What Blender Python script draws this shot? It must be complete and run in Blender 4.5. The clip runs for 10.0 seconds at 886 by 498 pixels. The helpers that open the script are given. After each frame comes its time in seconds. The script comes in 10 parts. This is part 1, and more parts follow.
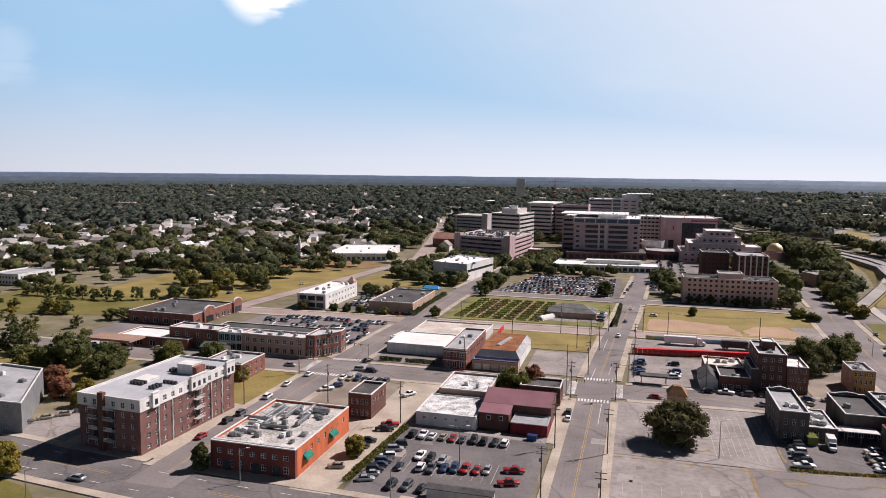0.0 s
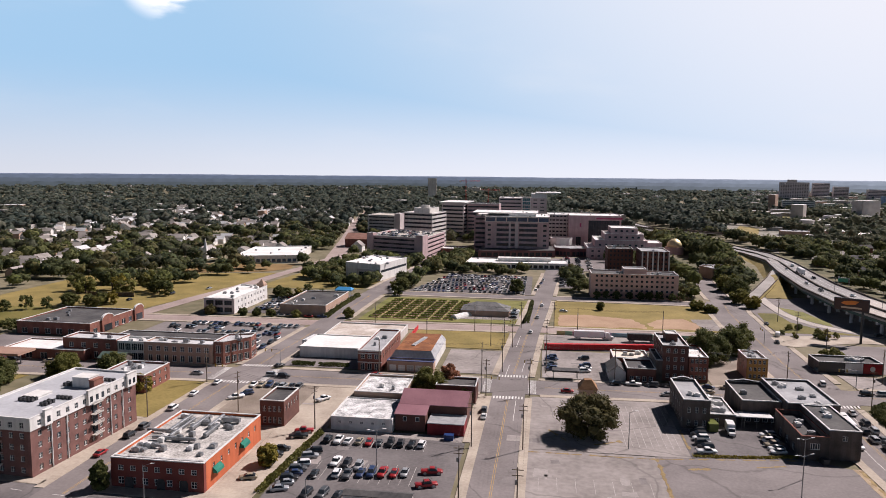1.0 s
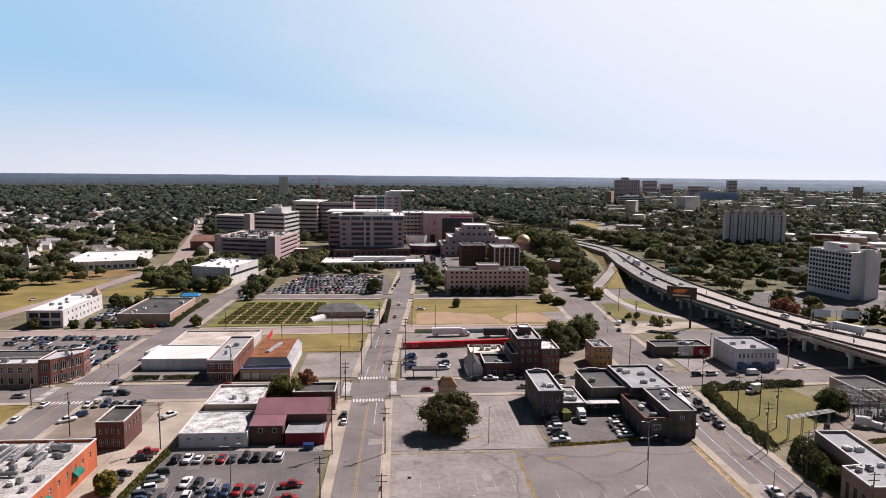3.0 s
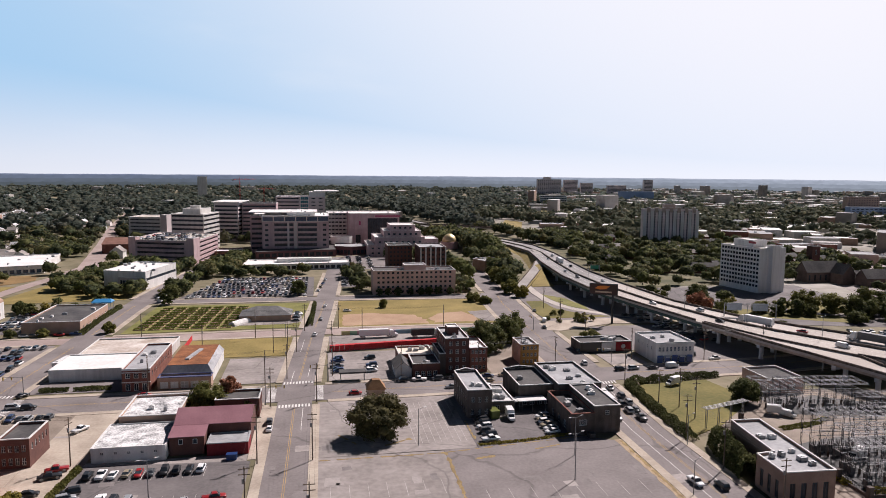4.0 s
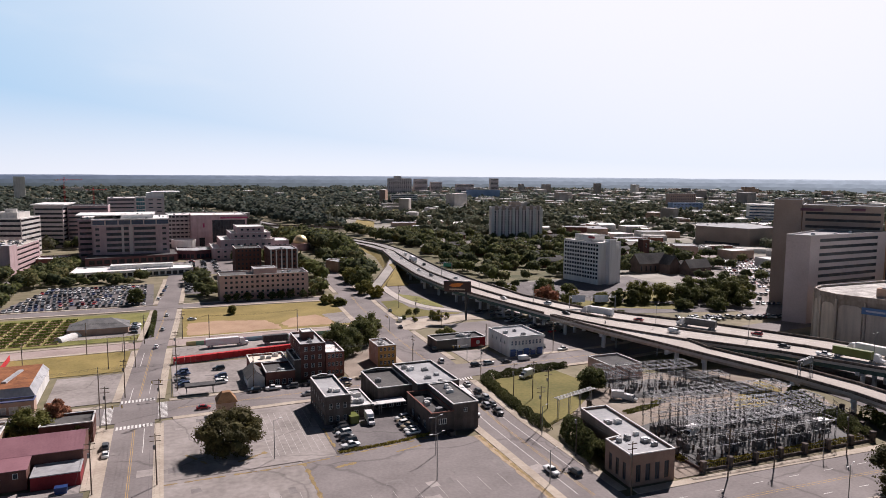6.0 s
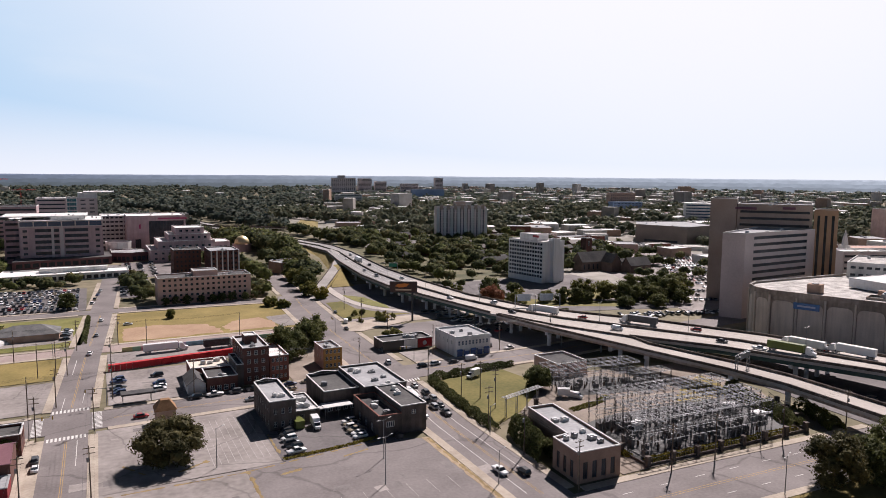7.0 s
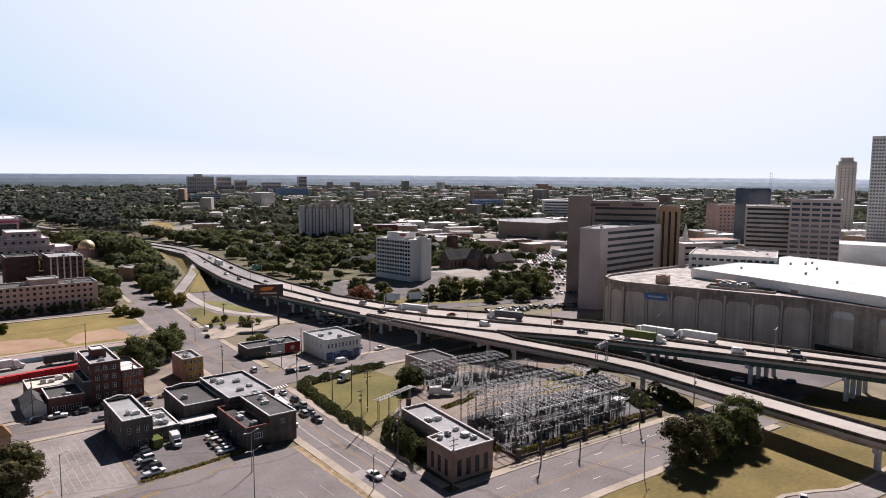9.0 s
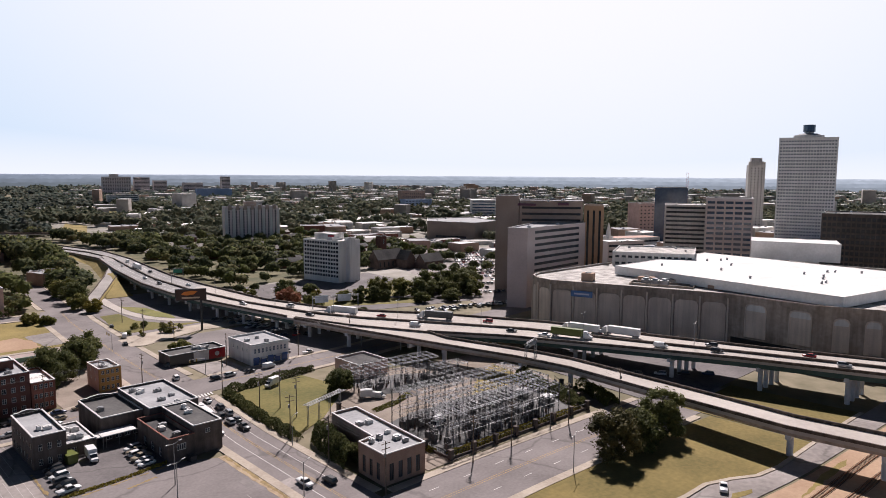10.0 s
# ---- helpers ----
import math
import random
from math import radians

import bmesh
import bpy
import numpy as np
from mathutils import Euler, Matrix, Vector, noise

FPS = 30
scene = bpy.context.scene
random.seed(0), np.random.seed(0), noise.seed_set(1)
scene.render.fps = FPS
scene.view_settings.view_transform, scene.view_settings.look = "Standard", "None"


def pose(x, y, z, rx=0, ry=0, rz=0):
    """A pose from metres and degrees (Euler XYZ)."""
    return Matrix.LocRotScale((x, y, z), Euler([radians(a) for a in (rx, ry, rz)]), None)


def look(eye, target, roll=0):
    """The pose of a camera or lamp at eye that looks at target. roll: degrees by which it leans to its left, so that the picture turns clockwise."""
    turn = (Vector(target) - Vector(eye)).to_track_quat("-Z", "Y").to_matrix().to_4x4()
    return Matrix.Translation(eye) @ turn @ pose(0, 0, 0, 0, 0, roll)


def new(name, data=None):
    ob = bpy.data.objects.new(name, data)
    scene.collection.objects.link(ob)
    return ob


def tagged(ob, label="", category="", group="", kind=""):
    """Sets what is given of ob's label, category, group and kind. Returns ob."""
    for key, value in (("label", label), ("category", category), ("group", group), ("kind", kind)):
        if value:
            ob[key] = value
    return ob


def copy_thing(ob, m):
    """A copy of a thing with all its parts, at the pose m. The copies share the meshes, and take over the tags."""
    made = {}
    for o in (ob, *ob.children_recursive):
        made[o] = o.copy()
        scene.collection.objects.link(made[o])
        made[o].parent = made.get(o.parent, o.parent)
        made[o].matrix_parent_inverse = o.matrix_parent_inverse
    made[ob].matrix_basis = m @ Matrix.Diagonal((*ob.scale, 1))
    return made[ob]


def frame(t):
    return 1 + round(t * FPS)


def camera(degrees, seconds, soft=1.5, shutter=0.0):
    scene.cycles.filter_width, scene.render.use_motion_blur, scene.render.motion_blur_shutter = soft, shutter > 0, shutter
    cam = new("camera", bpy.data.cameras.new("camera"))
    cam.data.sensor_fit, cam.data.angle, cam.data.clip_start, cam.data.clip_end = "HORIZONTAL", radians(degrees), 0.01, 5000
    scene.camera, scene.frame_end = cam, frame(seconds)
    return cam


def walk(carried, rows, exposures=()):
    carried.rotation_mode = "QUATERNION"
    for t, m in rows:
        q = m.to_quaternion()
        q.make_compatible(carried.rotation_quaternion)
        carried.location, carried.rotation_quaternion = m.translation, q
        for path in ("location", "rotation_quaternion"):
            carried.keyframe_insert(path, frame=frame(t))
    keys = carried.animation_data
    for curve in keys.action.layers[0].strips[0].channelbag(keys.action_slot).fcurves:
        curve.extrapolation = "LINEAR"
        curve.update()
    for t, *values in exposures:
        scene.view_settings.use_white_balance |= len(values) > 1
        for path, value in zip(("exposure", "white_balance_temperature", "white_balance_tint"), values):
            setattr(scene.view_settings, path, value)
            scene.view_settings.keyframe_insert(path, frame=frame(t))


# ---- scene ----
# the camera: a drone about 78 m up, sliding forward and turning right
cam = camera(65.00, 10.0, soft=0.9)
PATH = [  # seconds, x, y, z, yaw, pitch, roll
    (0, 1.83, -9.59, 77.62, 15.24, -6.26, 0.66),
    (0.5, 1.46, -8.76, 77.66, 11.82, -6.24, 0.60),
    (1, 1.14, -7.88, 77.71, 8.01, -6.23, 0.54),
    (1.5, 0.85, -6.96, 77.75, 4.54, -6.23, 0.51),
    (2, 0.61, -6.00, 77.78, 1.27, -6.24, 0.48),
    (2.5, 0.41, -5.03, 77.82, -1.22, -6.25, 0.49),
    (4, 0.05, -2.01, 77.92, -10.14, -6.24, 0.48),
    (4.5, 0.01, -1.00, 77.96, -13.05, -6.24, 0.47),
    (5, 0.00, 0.00, 78.00, -16.20, -6.23, 0.46),
    (5.5, 0.03, 0.98, 78.04, -19.15, -6.22, 0.42),
    (6, 0.10, 1.94, 78.09, -22.35, -6.22, 0.39),
    (7.5, 0.51, 4.61, 78.26, -29.22, -6.24, 0.43),
    (8, 0.71, 5.40, 78.33, -32.10, -6.25, 0.39),
    (8.5, 0.94, 6.14, 78.40, -34.91, -6.27, 0.40),
    (9, 1.21, 6.81, 78.49, -37.96, -6.29, 0.40),
    (9.5, 1.51, 7.40, 78.59, -40.81, -6.29, 0.37),
    (10, 1.83, 7.92, 78.69, -43.86, -6.27, 0.37),
]
walk(cam, [(t, pose(x, y, z, 90 + pitch, 0, yaw) @ pose(0, 0, 0, 0, 0, roll)) for t, x, y, z, yaw, pitch, roll in PATH],
     exposures=[(0, 0.39, 6520, 15), (10, 0.47, 6480, 14)])

# ---- light ----
SUN_AZ, SUN_EL = 50.0, 45.5  # degrees right of +y, degrees up
world = bpy.data.worlds.new("sky")
scene.world = world
world.use_nodes = True
wn, wl = world.node_tree.nodes, world.node_tree.links
sky = wn.new("ShaderNodeTexSky")
sky.sky_type, sky.sun_disc = "NISHITA", False
sky.sun_elevation, sky.sun_rotation = radians(SUN_EL), radians(SUN_AZ)
sky.air_density, sky.dust_density, sky.ozone_density = 0.15, 0.1, 1.5
# low haze: white at the horizon and on the sun's side, pale blue above, clear sky overhead
STRENGTH = 0.05


def op(kind, *ins):
    n = wn.new("ShaderNodeMath")
    n.operation = kind
    for k, v in enumerate(ins):
        if isinstance(v, (int, float)):
            n.inputs[k].default_value = v
        else:
            wl.new(v, n.inputs[k])
    return n.outputs[0]


def span(v, a, b, lo=0.0, hi=1.0):
    n = wn.new("ShaderNodeMapRange")
    n.interpolation_type = "SMOOTHSTEP"
    for k, q in enumerate((a, b, lo, hi)):
        n.inputs[k + 1].default_value = q
    wl.new(v, n.inputs[0])
    return n.outputs[0]


def blend(f, a, b):
    n = wn.new("ShaderNodeMix")
    n.data_type = "RGBA"
    wl.new(f, n.inputs[0])
    for k, v in ((6, a), (7, b)):
        if isinstance(v, tuple):
            n.inputs[k].default_value = tuple(q / STRENGTH for q in v) + (1,)
        else:
            wl.new(v, n.inputs[k])
    return n.outputs[2]


coord = wn.new("ShaderNodeTexCoord").outputs["Generated"]
sep = wn.new("ShaderNodeSeparateXYZ")
wl.new(coord, sep.inputs[0])


def facing(az, el):
    n = wn.new("ShaderNodeVectorMath")
    n.operation = "DOT_PRODUCT"
    wl.new(coord, n.inputs[0])
    az, el = radians(az), radians(el)
    n.inputs[1].default_value = (math.sin(az) * math.cos(el), math.cos(az) * math.cos(el), math.sin(el))
    return n.outputs["Value"]


stretch = wn.new("ShaderNodeMapping")
stretch.inputs["Scale"].default_value = (1, 1, 3.5)
wl.new(coord, stretch.inputs["Vector"])
wisp = wn.new("ShaderNodeTexNoise")
wisp.inputs["Scale"].default_value, wisp.inputs["Detail"].default_value = 3.2, 8
wl.new(stretch.outputs[0], wisp.inputs["Vector"])
pale = blend(span(facing(SUN_AZ, 0), -0.15, 0.85), (0.585, 0.585, 0.61), (0.735, 0.735, 0.765))
tone = blend(op("MAXIMUM", span(sep.outputs["Z"], -0.03, 0.15, 0.86, 0.0), span(facing(SUN_AZ, SUN_EL), 0.26, 0.93)), (0.295, 0.482, 0.667), pale)
tone = blend(span(wisp.outputs[0], 0.55, 0.85, 0, 0.25), tone, (0.67, 0.69, 0.715))
curl = wn.new("ShaderNodeTexNoise")
curl.inputs["Scale"].default_value, curl.inputs["Detail"].default_value = 11, 9
wl.new(stretch.outputs[0], curl.inputs["Vector"])
puff = op("MULTIPLY", op("MAXIMUM", span(facing(-29.5, 14.3), 0.9979, 0.9997), span(facing(-47.5, 7.6), 0.9986, 0.9999, 0, 0.14)), span(curl.outputs[0], 0.42, 0.62))
tone = blend(puff, tone, (0.95, 0.95, 0.95))
away = span(facing(SUN_AZ, 0), -0.75, 0.0, 0.15, 1.0)
tone = blend(away, (0.072, 0.117, 0.212), tone)
air = blend(span(sep.outputs["Z"], 0.25, 0.34, 0.97, 0.0), sky.outputs[0], tone)
wl.new(air, wn["Background"].inputs[0])
wn["Background"].inputs[1].default_value = STRENGTH
sun = new("sun", bpy.data.lights.new("sun", "SUN"))
sun.data.energy, sun.data.angle, sun.data.color = 4.9, radians(0.53), (1.0, 0.925, 0.91)
_az, _el = radians(SUN_AZ), radians(SUN_EL)
sun.matrix_world = look((0, 0, 300), (-math.sin(_az) * math.cos(_el), -math.cos(_az) * math.cos(_el), 300 - math.sin(_el)))

# ---- materials ----
MATS = {}


def mat(name, c1, c2, big=0.15, fine=3.0, rough=0.9, metal=0.0, bump=0.15, rnd=0.0, island=0.0, mix=0.5, spec=0.3, cracks=0.0, streaks=0.0):
    """A surface between two colours by a broad and a fine noise, varied from object to object (rnd) or piece to piece (island)."""
    if name in MATS:
        return MATS[name]
    m = bpy.data.materials.new(name)
    m.use_nodes = True
    n, l = m.node_tree.nodes, m.node_tree.links
    p = n["Principled BSDF"]
    p.inputs["Roughness"].default_value, p.inputs["Metallic"].default_value = rough, metal
    p.inputs["Specular IOR Level"].default_value = spec
    geo = n.new("ShaderNodeNewGeometry")
    a, b = n.new("ShaderNodeTexNoise"), n.new("ShaderNodeTexNoise")
    a.inputs["Scale"].default_value, b.inputs["Scale"].default_value = big, fine
    a.inputs["Detail"].default_value, b.inputs["Detail"].default_value = 4, 3
    for t in (a, b):
        l.new(geo.outputs["Position"], t.inputs["Vector"])
    add = n.new("ShaderNodeMath")
    add.operation = "MULTIPLY_ADD"
    l.new(b.outputs[0], add.inputs[0])
    add.inputs[1].default_value = mix
    l.new(a.outputs[0], add.inputs[2])
    ramp = n.new("ShaderNodeMapRange")
    ramp.inputs[1].default_value, ramp.inputs[2].default_value = 0.36 + 0.36 * mix, 0.64 + 0.64 * mix
    l.new(add.outputs[0], ramp.inputs[0])
    col = n.new("ShaderNodeMix")
    col.data_type = "RGBA"
    col.inputs[6].default_value, col.inputs[7].default_value = (*c1, 1), (*c2, 1)
    l.new(ramp.outputs[0], col.inputs[0])
    out = col.outputs[2]
    if rnd or island:
        hsv = n.new("ShaderNodeHueSaturation")
        rng = n.new("ShaderNodeMapRange")
        k = rnd or island
        rng.inputs[3].default_value, rng.inputs[4].default_value = 1 - k, 1 + k
        if island:
            l.new(geo.outputs["Random Per Island"], rng.inputs[0])
        else:
            l.new(n.new("ShaderNodeObjectInfo").outputs["Random"], rng.inputs[0])
        l.new(rng.outputs[0], hsv.inputs["Value"])
        l.new(out, hsv.inputs["Color"])
        out = hsv.outputs[0]
    if streaks:  # rain marks running down a wall
        tall = n.new("ShaderNodeMapping")
        tall.inputs["Scale"].default_value = (1, 1, 0.07)
        l.new(geo.outputs["Position"], tall.inputs["Vector"])
        run = n.new("ShaderNodeTexNoise")
        run.inputs["Scale"].default_value, run.inputs["Detail"].default_value = 0.55, 6
        l.new(tall.outputs[0], run.inputs["Vector"])
        mark = n.new("ShaderNodeMapRange")
        for k, v in enumerate((0.40, 0.62, 1 + streaks * 0.3, 1 - streaks)):
            mark.inputs[k + 1].default_value = v
        l.new(run.outputs[0], mark.inputs[0])
        wet = n.new("ShaderNodeHueSaturation")
        l.new(mark.outputs[0], wet.inputs["Value"])
        l.new(out, wet.inputs["Color"])
        out = wet.outputs[0]
    if cracks:  # sealed and open cracks across worn paving
        wob = n.new("ShaderNodeVectorMath")
        wob.operation = "MULTIPLY_ADD"
        l.new(a.outputs[1], wob.inputs[0])
        wob.inputs[1].default_value = (9, 9, 9)
        l.new(geo.outputs["Position"], wob.inputs[2])
        vor = n.new("ShaderNodeTexVoronoi")
        vor.feature = "DISTANCE_TO_EDGE"
        vor.inputs["Scale"].default_value = cracks
        l.new(wob.outputs[0], vor.inputs["Vector"])
        line = n.new("ShaderNodeMapRange")
        line.inputs[1].default_value, line.inputs[2].default_value, line.inputs[3].default_value = 0.002, 0.010, 0.72
        l.new(vor.outputs[0], line.inputs[0])
        dark = n.new("ShaderNodeHueSaturation")
        l.new(line.outputs[0], dark.inputs["Value"])
        l.new(out, dark.inputs["Color"])
        out = dark.outputs[0]
    l.new(out, p.inputs["Base Color"])
    if bump:
        bp = n.new("ShaderNodeBump")
        bp.inputs["Strength"].default_value, bp.inputs["Distance"].default_value = bump, 0.1
        l.new(b.outputs[0], bp.inputs["Height"])
        l.new(bp.outputs[0], p.inputs["Normal"])
    MATS[name] = m
    return m


def leafy(name, c1, c2, k=0.35, thin_part=0.45):
    m = mat(name, c1, c2, big=0.05, fine=0.8, rough=0.75, bump=0, island=k, spec=0.15)
    n, l = m.node_tree.nodes, m.node_tree.links
    p = n["Principled BSDF"]
    thin, both = n.new("ShaderNodeBsdfTranslucent"), n.new("ShaderNodeMixShader")
    l.new(p.inputs["Base Color"].links[0].from_socket, thin.inputs["Color"])
    both.inputs[0].default_value = thin_part
    l.new(p.outputs[0], both.inputs[1])
    l.new(thin.outputs[0], both.inputs[2])
    l.new(both.outputs[0], n["Material Output"].inputs[0])
    return m


def paint(name, c, rough=0.35, spec=0.5, metal=0.0):
    return mat(name, tuple(v * 0.92 for v in c), c, big=0.5, fine=6, rough=rough, bump=0, spec=spec, metal=metal)


ASPHALT = mat("asphalt", (0.150, 0.131, 0.126), (0.235, 0.208, 0.20), big=0.06, fine=1.2, cracks=0.02)
ROSY_ROAD = mat("rosy_worn_asphalt", (0.265, 0.205, 0.185), (0.38, 0.305, 0.275), big=0.05, fine=0.8)
ASPHALT_OLD = mat("old_asphalt", (0.182, 0.160, 0.148), (0.335, 0.298, 0.278), big=0.06, fine=0.6, cracks=0.025)
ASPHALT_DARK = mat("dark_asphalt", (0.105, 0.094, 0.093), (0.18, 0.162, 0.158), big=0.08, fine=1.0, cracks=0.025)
CONCRETE = mat("concrete", (0.40, 0.36, 0.31), (0.56, 0.51, 0.45), big=0.1, fine=1.5)
ROAD_WORN = mat("worn_ramp_concrete", (0.25, 0.235, 0.22), (0.38, 0.35, 0.325), big=0.06, fine=0.8)
MOTORWAY = mat("motorway_asphalt", (0.20, 0.19, 0.185), (0.31, 0.295, 0.285), big=0.04, fine=0.7)
DECK = mat("deck_concrete", (0.36, 0.32, 0.285), (0.49, 0.445, 0.40), big=0.04, fine=0.7)
SIDEWALK = mat("sidewalk_concrete", (0.30, 0.25, 0.20), (0.46, 0.395, 0.32), big=0.12, fine=1.2)
GRASS_DRY = mat("dry_grass", (0.165, 0.128, 0.038), (0.285, 0.215, 0.072), big=0.06, fine=0.9)
# lawn whose green is darkened for the shade of the trees
GRASS_SHADE = mat("tree_shade_lawn", (0.064, 0.067, 0.028), (0.165, 0.140, 0.075), big=0.05, fine=0.5)
GRASS_LAWN = mat("autumn_lawn", (0.120, 0.095, 0.024), (0.230, 0.168, 0.052), big=0.05, fine=0.8)
GRASS_GREEN = mat("garden_grass", (0.110, 0.118, 0.026), (0.225, 0.205, 0.065), big=0.08, fine=0.9)
RESIDENCE = mat("pink_brown_brick", (0.476, 0.315, 0.266), (0.616, 0.420, 0.357), big=0.2, fine=3)
SLAB_STONE = mat("rosy_precast", (0.446, 0.385, 0.371), (0.581, 0.506, 0.493), big=0.05, fine=1.2)
WARM_BROWN = mat("warm_brown_precast", (0.34, 0.215, 0.13), (0.44, 0.285, 0.18), big=0.08, fine=1.5)
TAN_BRICK = mat("dusty_tan_brick", (0.36, 0.24, 0.18), (0.46, 0.32, 0.25), big=0.3, fine=3)
GRASS = mat("grass", (0.095, 0.090, 0.018), (0.19, 0.155, 0.044), big=0.05, fine=0.8)
DIRT = mat("dirt", (0.30, 0.19, 0.12), (0.42, 0.29, 0.19), big=0.08, fine=1.0)
GROUND = mat("open_ground", (0.088, 0.083, 0.040), (0.25, 0.21, 0.14), big=0.012, fine=0.12, mix=0.7)
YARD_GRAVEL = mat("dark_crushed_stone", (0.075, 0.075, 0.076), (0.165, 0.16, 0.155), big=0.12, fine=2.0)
SUB_BRICK = mat("brown_station_brick", (0.23, 0.15, 0.115), (0.33, 0.22, 0.17), big=0.3, fine=4)
GRAVEL = mat("gravel", (0.17, 0.135, 0.105), (0.30, 0.25, 0.205), big=0.1, fine=2.0)
WHITE_LINE = mat("white_road_paint", (0.5, 0.48, 0.45), (0.75, 0.73, 0.7), big=0.5, fine=3)
YELLOW_LINE = mat("yellow_road_paint", (0.32, 0.21, 0.085), (0.46, 0.31, 0.12), big=0.5, fine=3)
BRICK_RED = mat("red_brick", (0.17, 0.070, 0.054), (0.26, 0.112, 0.082), big=0.3, fine=4, streaks=0.15)
APARTMENT_BRICK = mat("brown_red_brick", (0.135, 0.068, 0.058), (0.21, 0.108, 0.092), big=0.3, fine=4, streaks=0.1)
BRICK_ORANGE = mat("orange_painted_brick", (0.42, 0.105, 0.045), (0.53, 0.145, 0.062), big=0.15, fine=4, streaks=0.15)
BRICK_BROWN = mat("brown_brick", (0.095, 0.045, 0.038), (0.15, 0.07, 0.055), big=0.3, fine=4)
BRICK_DARK = mat("dark_brick", (0.078, 0.063, 0.055), (0.135, 0.110, 0.098), big=0.3, fine=4, streaks=0.25)
BRICK_TAN = mat("tan_brick", (0.33, 0.22, 0.16), (0.42, 0.29, 0.22), big=0.3, fine=4)
BRICK_PINK = mat("pink_granite", (0.40, 0.285, 0.285), (0.50, 0.365, 0.365), big=0.2, fine=3, streaks=0.12)
OCHRE = mat("ochre_brick", (0.34, 0.18, 0.06), (0.44, 0.25, 0.09), big=0.3, fine=4)
WHITE_STONE = mat("white_stone_cladding", (0.72, 0.70, 0.67), (0.83, 0.81, 0.79), big=0.05, fine=1.5, streaks=0.1)
STUCCO = mat("white_stucco", (0.58, 0.56, 0.53), (0.72, 0.70, 0.67), big=0.1, fine=3, streaks=0.12)
PRECAST = mat("precast_concrete", (0.46, 0.43, 0.40), (0.58, 0.55, 0.51), big=0.06, fine=1.5, streaks=0.15)
BROWN_PRECAST = mat("brown_precast", (0.325, 0.250, 0.206), (0.425, 0.338, 0.281), big=0.06, fine=1.5)
HALL_CONCRETE = mat("weathered_concrete", (0.250, 0.200, 0.165), (0.470, 0.385, 0.318), big=0.07, fine=0.6, streaks=0.22)
HALL_PANEL = mat("aggregate_panel", (0.520, 0.430, 0.360), (0.66, 0.560, 0.475), big=0.1, fine=2, streaks=0.14)
ROOF_WHITE = mat("white_membrane", (0.62, 0.60, 0.57), (0.82, 0.80, 0.78), big=0.08, fine=0.8, bump=0.05)
ROOF_STAINED = mat("stained_pale_roof", (0.20, 0.185, 0.17), (0.66, 0.63, 0.59), big=0.22, fine=1.6, bump=0.1, mix=0.9)
ROOF_PATCHED = mat("patched_white_sheet_roof", (0.13, 0.13, 0.13), (0.84, 0.83, 0.815), big=0.3, fine=1.8, bump=0.1, mix=0.9)
ROOF_GREY = mat("grey_roofing", (0.25, 0.25, 0.255), (0.40, 0.40, 0.405), big=0.12, fine=1.0, bump=0.05)
ROOF_DARK = mat("dark_roofing", (0.045, 0.043, 0.045), (0.11, 0.105, 0.10), big=0.12, fine=1.0, bump=0.05)
ROOF_MAUVE = mat("mauve_metal_roof", (0.22, 0.105, 0.122), (0.29, 0.145, 0.165), big=0.2, fine=2, rough=0.5)
ROOF_RUST = mat("rusted_roof", (0.15, 0.055, 0.022), (0.30, 0.12, 0.05), big=0.25, fine=1.2)
ROOF_BLUE = mat("blue_grey_shingle", (0.045, 0.055, 0.12), (0.09, 0.10, 0.18), big=0.3, fine=2)
SHINGLE = mat("shingle_roof", (0.19, 0.17, 0.155), (0.33, 0.30, 0.275), big=0.1, fine=1.5, rnd=0.3)
SIDING = mat("house_siding", (0.55, 0.53, 0.50), (0.74, 0.72, 0.69), big=0.1, fine=2, rnd=0.25)
COPING = mat("light_coping", (0.55, 0.54, 0.52), (0.68, 0.67, 0.65), big=0.4, fine=3)
RED_PAINT = mat("red_painted_wood", (0.42, 0.025, 0.03), (0.55, 0.045, 0.05), big=0.2, fine=2)
PODIUM_RED = mat("dull_red_granite", (0.125, 0.055, 0.058), (0.185, 0.085, 0.088), big=0.2, fine=2)
MAROON = mat("maroon_paint", (0.17, 0.018, 0.022), (0.24, 0.03, 0.035), big=0.3, fine=2)
GREEN_CANVAS = mat("green_canvas", (0.015, 0.13, 0.095), (0.025, 0.19, 0.135), big=0.5, fine=4)
BARRIER = mat("stained_barrier_concrete", (0.075, 0.058, 0.048), (0.17, 0.135, 0.112), big=0.08, fine=0.7, streaks=0.4)
COLUMN = mat("pale_painted_columns", (0.50, 0.50, 0.51), (0.64, 0.64, 0.645), big=0.15, fine=1.2)
STEEL = mat("galvanised_steel", (0.20, 0.205, 0.21), (0.34, 0.345, 0.35), big=0.5, fine=3, rough=0.5, metal=0.6, rnd=0.2)
GIRDER = mat("green_girder_paint", (0.05, 0.085, 0.075), (0.08, 0.125, 0.11), big=0.1, fine=1)
POLE_WOOD = mat("weathered_pole", (0.10, 0.075, 0.055), (0.19, 0.15, 0.115), big=1, fine=6)
LAMP_METAL = mat("lamp_metal", (0.20, 0.20, 0.20), (0.30, 0.30, 0.30), big=1, fine=6, rough=0.5, metal=0.5)
DARK_METAL = mat("dark_metal", (0.03, 0.03, 0.032), (0.06, 0.06, 0.062), big=1, fine=4, rough=0.5)
